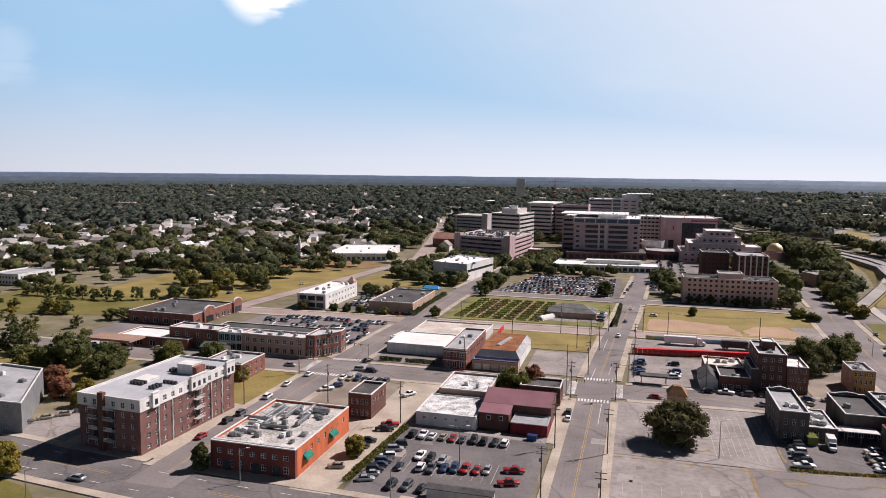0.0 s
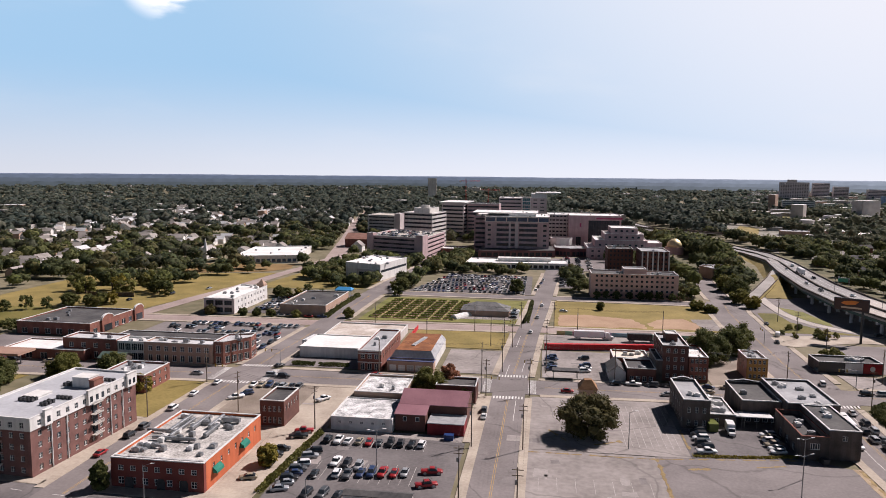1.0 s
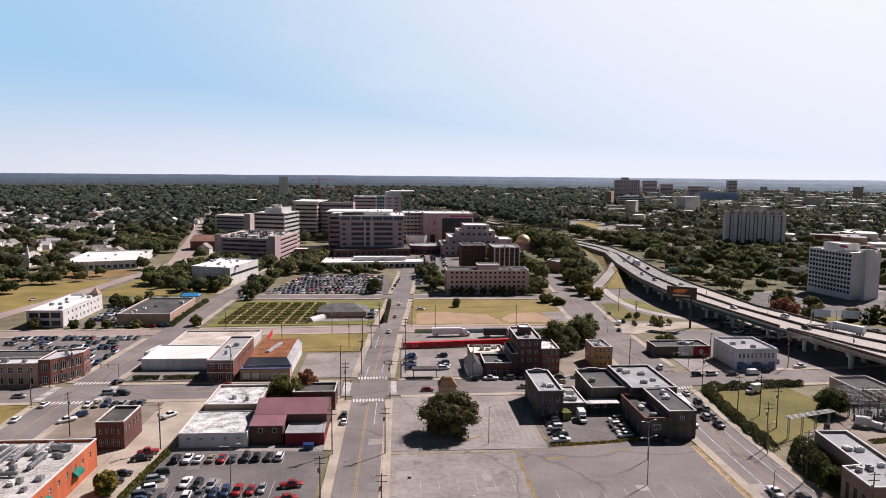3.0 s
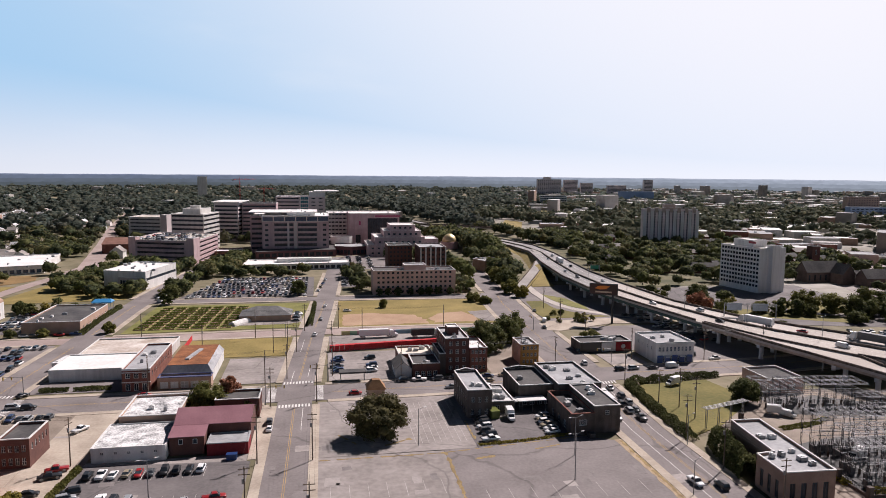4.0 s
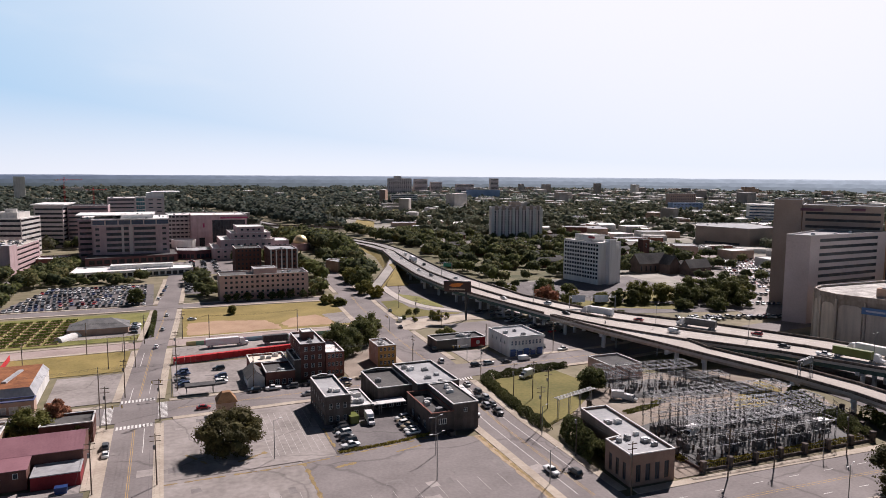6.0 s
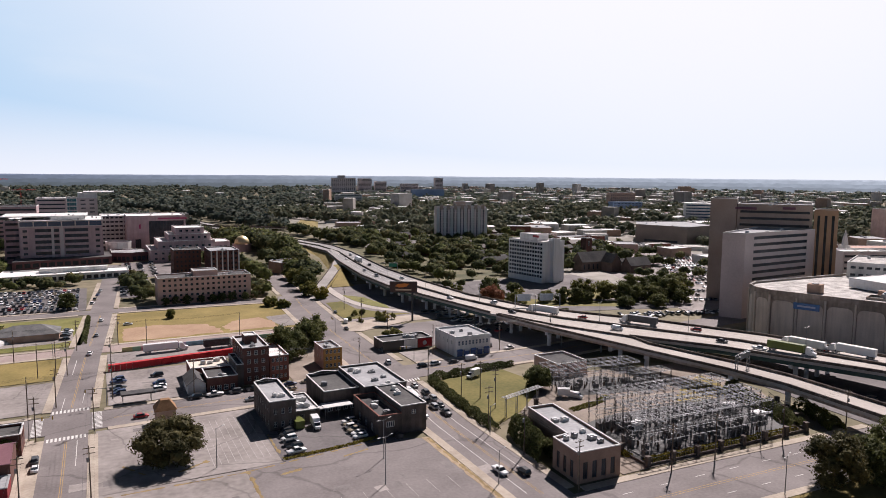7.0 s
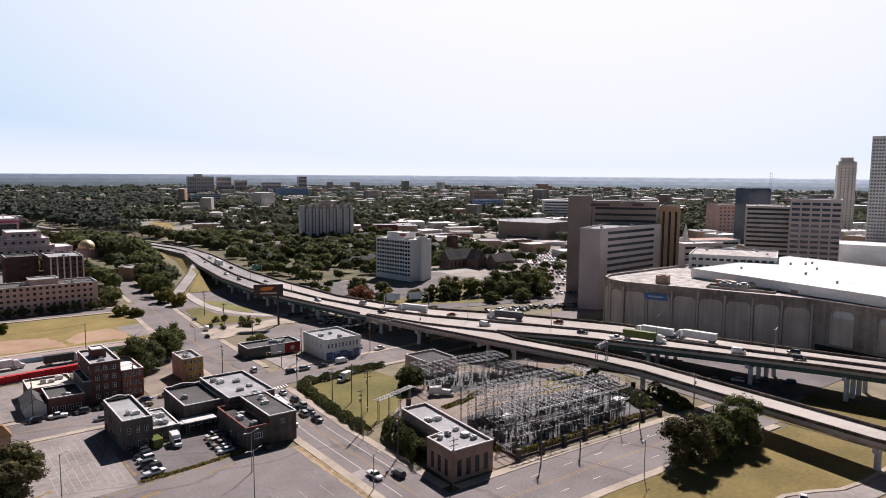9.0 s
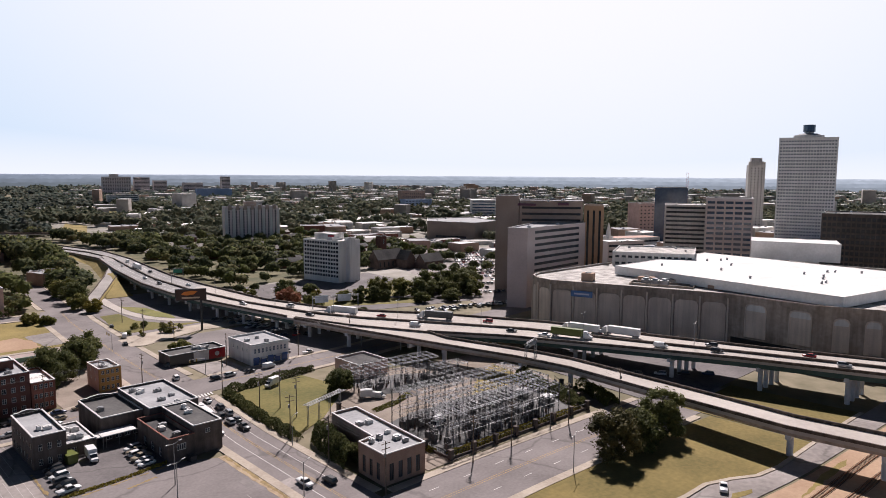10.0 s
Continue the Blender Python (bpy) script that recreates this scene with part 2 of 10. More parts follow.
GLASS = mat("window_glass", (0.018, 0.022, 0.028), (0.04, 0.05, 0.06), big=0.3, fine=0.5, rough=0.16, bump=0, rnd=0.4, spec=0.22)
# near-black fill: the shade inside openings, put into the colour
SHADE_FILL = mat("interior_shade", (0.018, 0.017, 0.017), (0.04, 0.038, 0.036), big=0.1, fine=1)
DISTRICT = mat("town_ground", (0.13, 0.12, 0.085), (0.36, 0.335, 0.30), big=0.016, fine=0.07, mix=0.8)
# far tower's glass, its colour paled for the haze in front of it
GLASS_HAZED = mat("hazed_tower_glass", (0.16, 0.18, 0.20), (0.24, 0.26, 0.28), big=0.1, fine=0.4, rough=0.15, bump=0, spec=0.5)
GLASS_BLUE = mat("blue_glass", (0.02, 0.045, 0.09), (0.04, 0.075, 0.13), big=0.1, fine=0.4, rough=0.1, bump=0, spec=0.6)
GLASS_TEAL = mat("teal_glass", (0.01, 0.09, 0.11), (0.02, 0.14, 0.17), big=0.1, fine=0.4, rough=0.1, bump=0, spec=0.6)
FRAME_WHITE = paint("white_frame", (0.68, 0.67, 0.64), 0.6)
FRAME_DARK = paint("dark_frame", (0.05, 0.045, 0.045), 0.6)
BARK = mat("bark", (0.06, 0.045, 0.032), (0.12, 0.09, 0.065), big=1, fine=6)
def canopy(name, tints, grain=0.3, low=0.5, high=1.25, relief=0.9):
    """Foliage of whole crowns: a tint for each crown, broken up by clumps of light and dark leaves."""
    m = bpy.data.materials.new(name)
    m.use_nodes = True
    n, l = m.node_tree.nodes, m.node_tree.links
    p = n["Principled BSDF"]
    p.inputs["Roughness"].default_value, p.inputs["Specular IOR Level"].default_value = 0.85, 0.1
    geo, ramp, tex, grade = n.new("ShaderNodeNewGeometry"), n.new("ShaderNodeValToRGB"), n.new("ShaderNodeTexNoise"), n.new("ShaderNodeMapRange")
    ramp.color_ramp.interpolation = "CONSTANT"
    for i, c in enumerate(tints):
        e = ramp.color_ramp.elements[0] if i == 0 else ramp.color_ramp.elements.new(i / len(tints))
        e.position, e.color = i / len(tints), (*c, 1)
    l.new(geo.outputs["Random Per Island"], ramp.inputs[0])
    tex.inputs["Scale"].default_value, tex.inputs["Detail"].default_value = grain, 5
    l.new(geo.outputs["Position"], tex.inputs["Vector"])
    for k, v in enumerate((0.36, 0.64, low, high)):
        grade.inputs[k + 1].default_value = v
    l.new(tex.outputs[0], grade.inputs[0])
    hsv, bump = n.new("ShaderNodeHueSaturation"), n.new("ShaderNodeBump")
    l.new(grade.outputs[0], hsv.inputs["Value"])
    l.new(ramp.outputs[0], hsv.inputs["Color"])
    l.new(hsv.outputs[0], p.inputs["Base Color"])
    bump.inputs["Strength"].default_value, bump.inputs["Distance"].default_value = relief, 1.6
    l.new(tex.outputs[0], bump.inputs["Height"])
    l.new(bump.outputs[0], p.inputs["Normal"])
    thin, both = n.new("ShaderNodeBsdfTranslucent"), n.new("ShaderNodeMixShader")
    l.new(hsv.outputs[0], thin.inputs["Color"])
    both.inputs[0].default_value = .45
    l.new(p.outputs[0], both.inputs[1])
    l.new(thin.outputs[0], both.inputs[2])
    l.new(both.outputs[0], n["Material Output"].inputs[0])
    return m


LEAF = [leafy("leaf_deep_green", (0.062, 0.074, 0.026), (0.140, 0.144, 0.048), 0.3, 0.34),
        leafy("leaf_olive", (0.096, 0.102, 0.026), (0.195, 0.182, 0.052), 0.3, 0.36),
        leafy("leaf_yellowing", (0.151, 0.135, 0.023), (0.262, 0.206, 0.044), 0.3, 0.3),
        leafy("leaf_russet", (0.206, 0.088, 0.050), (0.333, 0.151, 0.085), 0.3, 0.3),
        leafy("leaf_bronze", (0.056, 0.054, 0.022), (0.140, 0.116, 0.042), 0.3, 0.26)]
def tinted(tints, k):
    return [tuple(v * k for v in c) for c in tints]


OAKS = [(0.058, 0.070, 0.034), (0.098, 0.094, 0.044), (0.050, 0.064, 0.036), (0.120, 0.104, 0.050), (0.070, 0.080, 0.040), (0.064, 0.068, 0.044), (0.110, 0.116, 0.044), (0.084, 0.080, 0.052)]
WOODS = canopy("suburb_canopy", tinted(OAKS, 1.35), 0.3, 0.6, 1.25)
BELT = canopy("belt_canopy", [(0.084, 0.096, 0.046), (0.132, 0.140, 0.056), (0.076, 0.092, 0.046), (0.160, 0.148, 0.062), (0.100, 0.112, 0.050), (0.146, 0.162, 0.054)], 0.45, 0.6, 1.3)
# distance haze put into the tints: greyer, bluer, paler and flatter
HAZE_TINTS = [(0.062, 0.076, 0.060), (0.080, 0.088, 0.066), (0.056, 0.072, 0.062), (0.092, 0.092, 0.068), (0.070, 0.082, 0.064), (0.074, 0.082, 0.070)]
MID_WOODS = canopy("middle_hazed_canopy", tinted(HAZE_TINTS, 1.4), 0.2, 0.7, 1.2, 0.6)
FAR_WOODS = canopy("distant_hazed_canopy", tinted(HAZE_TINTS, 1.6), 0.10, 0.8, 1.15, 0.45)
# eastern crowns tinted paler for the sunward haze over the town
EAST_HAZED = canopy("hazed_town_foliage", tinted([(0.074, 0.084, 0.054), (0.104, 0.106, 0.066), (0.068, 0.080, 0.056), (0.118, 0.112, 0.070), (0.086, 0.094, 0.062)], 1.45), 0.25, 0.7, 1.2, 0.6)
FAR_EAST_HAZED = canopy("hazed_far_foliage", tinted(HAZE_TINTS, 1.9), 0.10, 0.8, 1.15, 0.4)
BRICK_MAROON = mat("dark_red_front_brick", (0.15, 0.040, 0.033), (0.21, 0.060, 0.048), big=0.2, fine=4)
GOLD = mat("gilding", (0.66, 0.52, 0.28), (0.78, 0.64, 0.38), big=0.5, fine=3, rough=0.45, metal=0.55, bump=0)
RUBBER = mat("tyre_rubber", (0.015, 0.015, 0.015), (0.03, 0.03, 0.03), big=3, fine=20)
RIM = paint("wheel_rim", (0.35, 0.35, 0.36), 0.4, metal=0.6)


# ---- building blocks ----
class Shape:
    """Collects faces for one mesh."""

    def __init__(self):
        self.v, self.f, self.m = [], [], []

    def face(self, pts, mi=0):
        k = len(self.v)
        self.v.extend(pts)
        self.f.append(tuple(range(k, k + len(pts))))
        self.m.append(mi)

    def prism(self, poly, z0, z1, mi=0, top=None, bottom=True):
        n, k = len(poly), len(self.v)
        self.v.extend([(x, y, z0) for x, y in poly] + [(x, y, z1) for x, y in poly])
        for i in range(n):
            j = (i + 1) % n
            self.f.append((k + i, k + j, k + n + j, k + n + i))
            self.m.append(mi)
        self.f.append(tuple(range(k + n, k + 2 * n)))
        self.m.append(mi if top is None else top)
        if bottom:
            self.f.append(tuple(range(k + n - 1, k - 1, -1)))
            self.m.append(mi)

    def box(self, x0, y0, z0, x1, y1, z1, mi=0):
        self.prism([(x0, y0), (x1, y0), (x1, y1), (x0, y1)], z0, z1, mi)

    def tube(self, p, q, r0, r1=None, n=6, mi=0):
        p, q = Vector(p), Vector(q)
        r1 = r0 if r1 is None else r1
        d = (q - p).normalized()
        a = d.orthogonal().normalized()
        b = d.cross(a)
        k = len(self.v)
        for c, r in ((p, r0), (q, r1)):
            for i in range(n):
                w = 2 * math.pi * i / n
                self.v.append(tuple(c + (a * math.cos(w) + b * math.sin(w)) * r))
        for i in range(n):
            j = (i + 1) % n
            self.f.append((k + i, k + j, k + n + j, k + n + i))
            self.m.append(mi)
        self.f.append(tuple(range(k + n - 1, k - 1, -1)))
        self.f.append(tuple(range(k + n, k + 2 * n)))
        self.m.extend((mi, mi))

    def rings(self, rings, mi=0, cap=True):
        """Skin over loops of equally many points."""
        k, n = len(self.v), len(rings[0])
        for r in rings:
            self.v.extend(r)
        for a in range(len(rings) - 1):
            for i in range(n):
                j = (i + 1) % n
                self.f.append((k + a * n + i, k + a * n + j, k + a * n + n + j, k + a * n + n + i))
                self.m.append(mi)
        if cap:
            self.f.append(tuple(range(k + n - 1, k - 1, -1)))
            e = k + (len(rings) - 1) * n
            self.f.append(tuple(range(e, e + n)))
            self.m.extend((mi, mi))

    def mesh(self, name, mats, smooth=False):
        me = bpy.data.meshes.new(name)
        me.from_pydata(self.v, [], self.f)
        for x in mats:
            me.materials.append(x)
        if len(mats) > 1:
            me.polygons.foreach_set("material_index", self.m)
        if smooth:
            me.polygons.foreach_set("use_smooth", [True] * len(me.polygons))
        me.update()
        return me


def part(name, shape, mats, parent=None, label="", m=None, smooth=False):
    """One mesh object under a thing or a part (or at top level)."""
    data = shape if isinstance(shape, bpy.types.Mesh) else shape.mesh(name, mats if isinstance(mats, (list, tuple)) else [mats], smooth)
    ob = new(name, data)
    ob.parent = parent
    if m is not None:
        ob.matrix_basis = m
    return tagged(ob, label)


def thing(name, label, category, m=None, group="", kind=""):
    ob = new(name)
    ob.empty_display_size = 0.5
    if m is not None:
        ob.matrix_basis = m
    return tagged(ob, label, category, group, kind)


def lattice_bar(p, q, w, n):
    """A square lattice beam: four chords and diagonals, in one piece."""
    s = Shape()
    p, q = Vector(p), Vector(q)
    d = (q - p).normalized()
    a = d.orthogonal().normalized() * w / 2
    b = d.cross(a).normalized() * w / 2
    cs = [a + b, a - b, -a - b, -a + b]
    for c in cs:
        s.tube(p + c, q + c, 0.07, n=4)
    for i in range(n):
        for j in range(4):
            k0, k1 = i / n, (i + 1) / n
            s.tube(p.lerp(q, k0) + cs[j], p.lerp(q, k1) + cs[(j + 1) % 4], 0.045, n=3)
    return s


def inset(poly, d):
    """The polygon (counter-clockwise) moved inwards by d."""
    out, n = [], len(poly)
    for i in range(n):
        p, q, r = Vector(poly[i - 1]), Vector(poly[i]), Vector(poly[(i + 1) % n])
        a, b = (q - p).normalized(), (r - q).normalized()
        na, nb = Vector((-a.y, a.x)), Vector((-b.y, b.x))
        bis = (na + nb).normalized()
        out.append(tuple(q + bis * (d / max(0.3, bis.dot(na)))))
    return out


def lattice(us, vs, y0, y1, glazed=False):
    """One connected frame: bars round the openings of a grid whose odd cells are open, or glazed."""
    s, at, panes = Shape(), {}, []

    def v(i, j, k):
        if (i, j, k) not in at:
            at[i, j, k] = len(s.v)
            s.v.append((us[i], y1 if k else y0, vs[j]))
        return at[i, j, k]
    hole = lambda i, j: i % 2 == 1 and j % 2 == 1
    for i in range(len(us) - 1):
        for j in range(len(vs) - 1):
            if not hole(i, j):
                s.f.append((v(i, j, 0), v(i + 1, j, 0), v(i + 1, j + 1, 0), v(i, j + 1, 0)))
                continue
            c = ((i, j), (i + 1, j), (i + 1, j + 1), (i, j + 1))
            for a, b in zip(c, c[1:] + c[:1]):
                s.f.append((v(*a, 0), v(*b, 0), v(*b, 1), v(*a, 1)))
            if glazed:
                s.f.append(tuple(v(*q, 1) for q in c))
                panes.append(len(s.f) - 1)
    s.m = [0] * len(s.f)
    for i in panes:
        s.m[i] = 1
    return s


WINDOW_MESH = {}


def window_mesh(w, h, frame_mat, glass, bars):
    key = (round(w, 2), round(h, 2), frame_mat.name, glass.name, bars)
    if key not in WINDOW_MESH:
        t = min(0.14, w * 0.08)
        us = [-w / 2, -w / 2 + t]
        for i in range(1, bars + 1):
            x = -w / 2 + w * i / (bars + 1)
            us += [x - t / 2.5, x + t / 2.5]
        us += [w / 2 - t, w / 2]
        vs = [0, t, h - t, h] if h >= 2.6 or bars >= 3 else [0, t, h * 0.5 - t / 3, h * 0.5 + t / 3, h - t, h]
        s = lattice(us, vs, -0.06, 0.04)
        p = Shape()
        p.box(-w / 2 + t * 0.5, 0.01, t * 0.5, w / 2 - t * 0.5, 0.03, h - t * 0.5)
        WINDOW_MESH[key] = (s.mesh("window", [frame_mat]), p.mesh("pane", [glass]))
    return WINDOW_MESH[key]


OCCUPIED = []


def building(name, label, poly, h, wall, roof, faces=None, parapet=0.7, coping=COPING, category="building", base=0.0, top=None,
             window=FRAME_WHITE, glass=GLASS, bars=1, depth=0.22, units=0, parent=None, group=""):
    """A block on a counter-clockwise plan. faces: edge -> (columns, window width, [(sill, head), ...], margin[, bars])."""
    cx, cy = sum(p[0] for p in poly) / len(poly), sum(p[1] for p in poly) / len(poly)
    loc = [(x - cx, y - cy) for x, y in poly]
    if parent is None:
        OCCUPIED.append((min(p[0] for p in poly) - 3, min(p[1] for p in poly) - 3, max(p[0] for p in poly) + 3, max(p[1] for p in poly) + 3))
        ob = thing(name, label, category, pose(cx, cy, base), group)
    else:
        px, py, _ = parent.matrix_basis.translation
        ob = parent
        loc = [(x - px, y - py) for x, y in poly]
    z0 = 0.0 if parent is None else base
    z1 = z0 + h
    s, wins = Shape(), []
    for i, a in enumerate(loc):
        a, b = Vector(a), Vector(loc[(i + 1) % len(loc)])
        L = (b - a).length
        d = (b - a) / L
        inw = Vector((-d.y, d.x))

        def P(u, z, back=0.0):
            q = a + d * u + inw * back
            return (q.x, q.y, z)
        specs = (faces or {}).get(i)
        if not specs:
            s.face([P(0, z0), P(L, z0), P(L, z1), P(0, z1)])
            continue
        n, w, rows, margin = specs[:4]
        nb = specs[4] if len(specs) > 4 else bars
        pitch = (L - 2 * margin) / n
        if n > 1 and math.hypot(cx, cy) > 420:  # far off: one glazed band with piers for each floor
            band = [-pitch * n / 2]
            for k in range(n):
                c = pitch * (k + 0.5 - n / 2)
                band += [c - w / 2, c + w / 2]
            band.append(pitch * n / 2)
            key = (tuple(round(q, 2) for q in band), round(rows[0][1] - rows[0][0], 2), wall.name, glass.name)
            if key not in WINDOW_MESH:
                hh = rows[0][1] - rows[0][0]
                WINDOW_MESH[key] = lattice(band, [0, 0.05, hh - 0.05, hh], 0.0, depth + 0.1, True).mesh("window_band", [wall, glass])
            for r in rows:
                c = a + d * (L / 2)
                part("window_band", WINDOW_MESH[key], None, ob, m=pose(c.x, c.y, z0 + r[0], 0, 0, math.degrees(math.atan2(d.y, d.x))))
            n, w, pitch, nb = 1, L - 2 * margin, L - 2 * margin, None
        us = [0.0]
        for k in range(n):
            c = margin + pitch * (k + 0.5)
            us += [c - w / 2, c + w / 2]
        us.append(L)
        vs = [z0]
        for r in rows:
            vs += [z0 + r[0], z0 + r[1]]
        vs.append(z1)
        for j in range(len(vs) - 1):
            if j % 2 == 0:
                s.face([P(0, vs[j]), P(L, vs[j]), P(L, vs[j + 1]), P(0, vs[j + 1])])
                continue
            for k in range(len(us) - 1):
                q = (P(us[k], vs[j]), P(us[k + 1], vs[j]), P(us[k + 1], vs[j + 1]), P(us[k], vs[j + 1]))
                if k % 2 == 0:
                    s.face(q)
                    continue
                r = (P(us[k], vs[j], depth), P(us[k + 1], vs[j], depth), P(us[k + 1], vs[j + 1], depth), P(us[k], vs[j + 1], depth))
                for e in range(4):
                    g = (e + 1) % 4
                    s.face((q[e], q[g], r[g], r[e]))
                c = a + d * ((us[k] + us[k + 1]) / 2) + inw * (depth - 0.04)
                if nb is None:
                    continue
                wins.append((c, vs[j], us[k + 1] - us[k], vs[j + 1] - vs[j], math.degrees(math.atan2(d.y, d.x)), nb))
    inn = inset(loc, 0.3)
    zr = z1 - parapet
    rs = Shape()
    if parapet > 0:
        for i in range(len(inn)):
            j = (i + 1) % len(inn)
            s.face([(*inn[j], zr), (*inn[i], zr), (*inn[i], z1), (*inn[j], z1)])
            s.face([(*loc[i], z1), (*loc[j], z1), (*inn[j], z1), (*inn[i], z1)])
        cs, o2, i2 = Shape(), inset(loc, -0.08), inset(loc, 0.36)
        for i in range(len(inn)):
            j = (i + 1) % len(inn)
            cs.face([(*o2[i], z1 + 0.1), (*o2[j], z1 + 0.1), (*i2[j], z1 + 0.1), (*i2[i], z1 + 0.1)])
            cs.face([(*o2[i], z1 - 0.15), (*o2[j], z1 - 0.15), (*o2[j], z1 + 0.1), (*o2[i], z1 + 0.1)])
            cs.face([(*i2[j], z1 - 0.1), (*i2[i], z1 - 0.1), (*i2[i], z1 + 0.1), (*i2[j], z1 + 0.1)])
        part("coping", cs, coping, ob)
    rs.face([(*p, zr) for p in inn] if parapet > 0 else [(*p, z1) for p in loc])
    part("wall", s, wall, ob)
    part("roof", rs, roof, ob)
    for c, z, w, hh, ang, nb in wins:
        f, p = window_mesh(w, hh, window, glass, nb)
        wo = part("window", f, None, ob, m=pose(c.x, c.y, z, 0, 0, ang))
        part("pane", p, None, wo)
    if units:
        x0, x1 = min(p[0] for p in inn) + 1.5, max(p[0] for p in inn) - 3.5
        y0, y1 = min(p[1] for p in inn) + 1.5, max(p[1] for p in inn) - 3.5
        rnd = random.Random(int(abs(cx * 7 + cy * 13)) + units)
        for _ in range(units):
            rooftop_unit(ob, rnd.uniform(x0, max(x0, x1)), rnd.uniform(y0, max(y0, y1)), zr, rnd)
    return ob


def rooftop_unit(ob, x, y, z, rnd):
    u = Shape()
    w, d, h = rnd.uniform(1.0, 2.4), rnd.uniform(1.0, 2.0), rnd.uniform(0.7, 1.3)
    u.box(x, y, z, x + w, y + d, z + 0.12)
    u.box(x + 0.05, y + 0.05, z + 0.12, x + w - 0.05, y + d - 0.05, z + h)
    u.tube((x + w / 2, y + d / 2, z + h), (x + w / 2, y + d / 2, z + h + 0.18), min(w, d) * 0.36, n=10)
    part("rooftop_unit", u, STEEL if rnd.random() < 0.6 else COPING, ob)


def rect(x0, y0, x1, y1):
    return [(x0, y0), (x1, y0), (x1, y1), (x0, y1)]


def turned(cx, cy, w, d, deg):
    """A w by d rectangle round a centre, turned."""
    c, s = math.cos(radians(deg)), math.sin(radians(deg))
    return [(cx + x * c - y * s, cy + x * s + y * c) for x, y in ((-w / 2, -d / 2), (w / 2, -d / 2), (w / 2, d / 2), (-w / 2, d / 2))]


def slab(name, poly, z, material, label="", thick=0.12, category="ground"):
    s = Shape()
    s.prism(poly, z - thick, z, bottom=False)
    return tagged(part(name, s, material), label, category, kind="structure")


def offset_line(pts, d):
    out = []
    for i, p in enumerate(pts):
        a = Vector(pts[max(i - 1, 0)][:2])
        b = Vector(pts[min(i + 1, len(pts) - 1)][:2])
        t = (b - a).normalized()
        out.append((p[0] + t.y * d, p[1] - t.x * d))
    return out


def strip(name, pts, w0, w1, z, material, label="", thick=0.12, category="road", dz=None):
    """A band along a line, from w0 to w1 metres right of it; z is its top (or each point carries its own)."""
    a, b = offset_line(pts, w0), offset_line(pts, w1)
    zs = [p[2] if len(p) > 2 else z for p in pts]
    s = Shape()
    s.rings([[(*a[i], zs[i] - thick), (*b[i], zs[i] - thick), (*b[i], zs[i]), (*a[i], zs[i])] for i in range(len(pts))])
    return tagged(part(name, s, material), label, category, kind="structure")

# ---- ground, roads, lots ----
def land(x, y):
    """Height of the open land: level round the town, rising slowly towards the horizon."""
    r = math.hypot(x, y)
    k = max(0.0, (r - 1500) / 3400)
    return -0.12 + 39 * k * k * (3 - 2 * k if k < 1 else 1)


s = Shape()
RADII = [0, 60, 140, 260, 420, 640, 900, 1200, 1500, 1800, 2100, 2400, 2700, 3000, 3300, 3600, 3900, 4200, 4500, 4950]
NA = 96
s.v = [(r * math.sin(2 * math.pi * i / NA), r * math.cos(2 * math.pi * i / NA), land(0, r)) for r in RADII for i in range(NA)]
s.f = [(a * NA + i, a * NA + (i + 1) % NA, (a + 1) * NA + (i + 1) % NA, (a + 1) * NA + i) for a in range(len(RADII) - 1) for i in range(NA)]
s.m = [0] * len(s.f)
tagged(part("ground", s, GROUND, smooth=True), "flat land of dry grass and scrub reaching the horizon", "ground", kind="structure")

S1 = [(-9.6, 60), (-9.4, 160), (-8.6, 246), (-4.2, 325), (0.5, 385), (4.2, 440), (9.5, 520), (14, 600), (18, 640)]
LEFT = [(-111.2, 130), (-111.5, 170), (-110.5, 250), (-107, 330), (-106, 400), (-104.5, 440), (-98, 520), (-90, 600), (-78, 690)]
DIAG = [(96.5, 60), (96.5, 140), (97.2, 190), (100.5, 240), (102.2, 270), (103, 300), (105.5, 355), (108.5, 400), (113.5, 435), (116.5, 480), (121, 530), (122, 565), (118, 610), (108, 660)]
EW0 = [(-420, 152), (-200, 139.5), (-145, 134.8), (-120, 132.6), (-95, 130.8), (-50, 129.5), (0, 127), (60, 125), (140, 123.5), (250, 119)]
EW1 = [(-420, 232), (-200, 236), (-100, 240.5), (0, 242), (60, 244), (110, 249), (180, 251), (260, 262), (330, 268)]
EW2 = [(-260, 330), (-110, 334), (0, 338), (60, 338), (112, 336)]
EW3 = [(-104, 430), (0, 429), (60, 428), (114, 424)]
HILL = [(-215, 330), (-208, 385), (-200, 430), (-193, 505), (-186, 552), (-182, 592), (-221, 775), (-266, 970), (-315, 1210), (-380, 1575), (-520, 2300)]
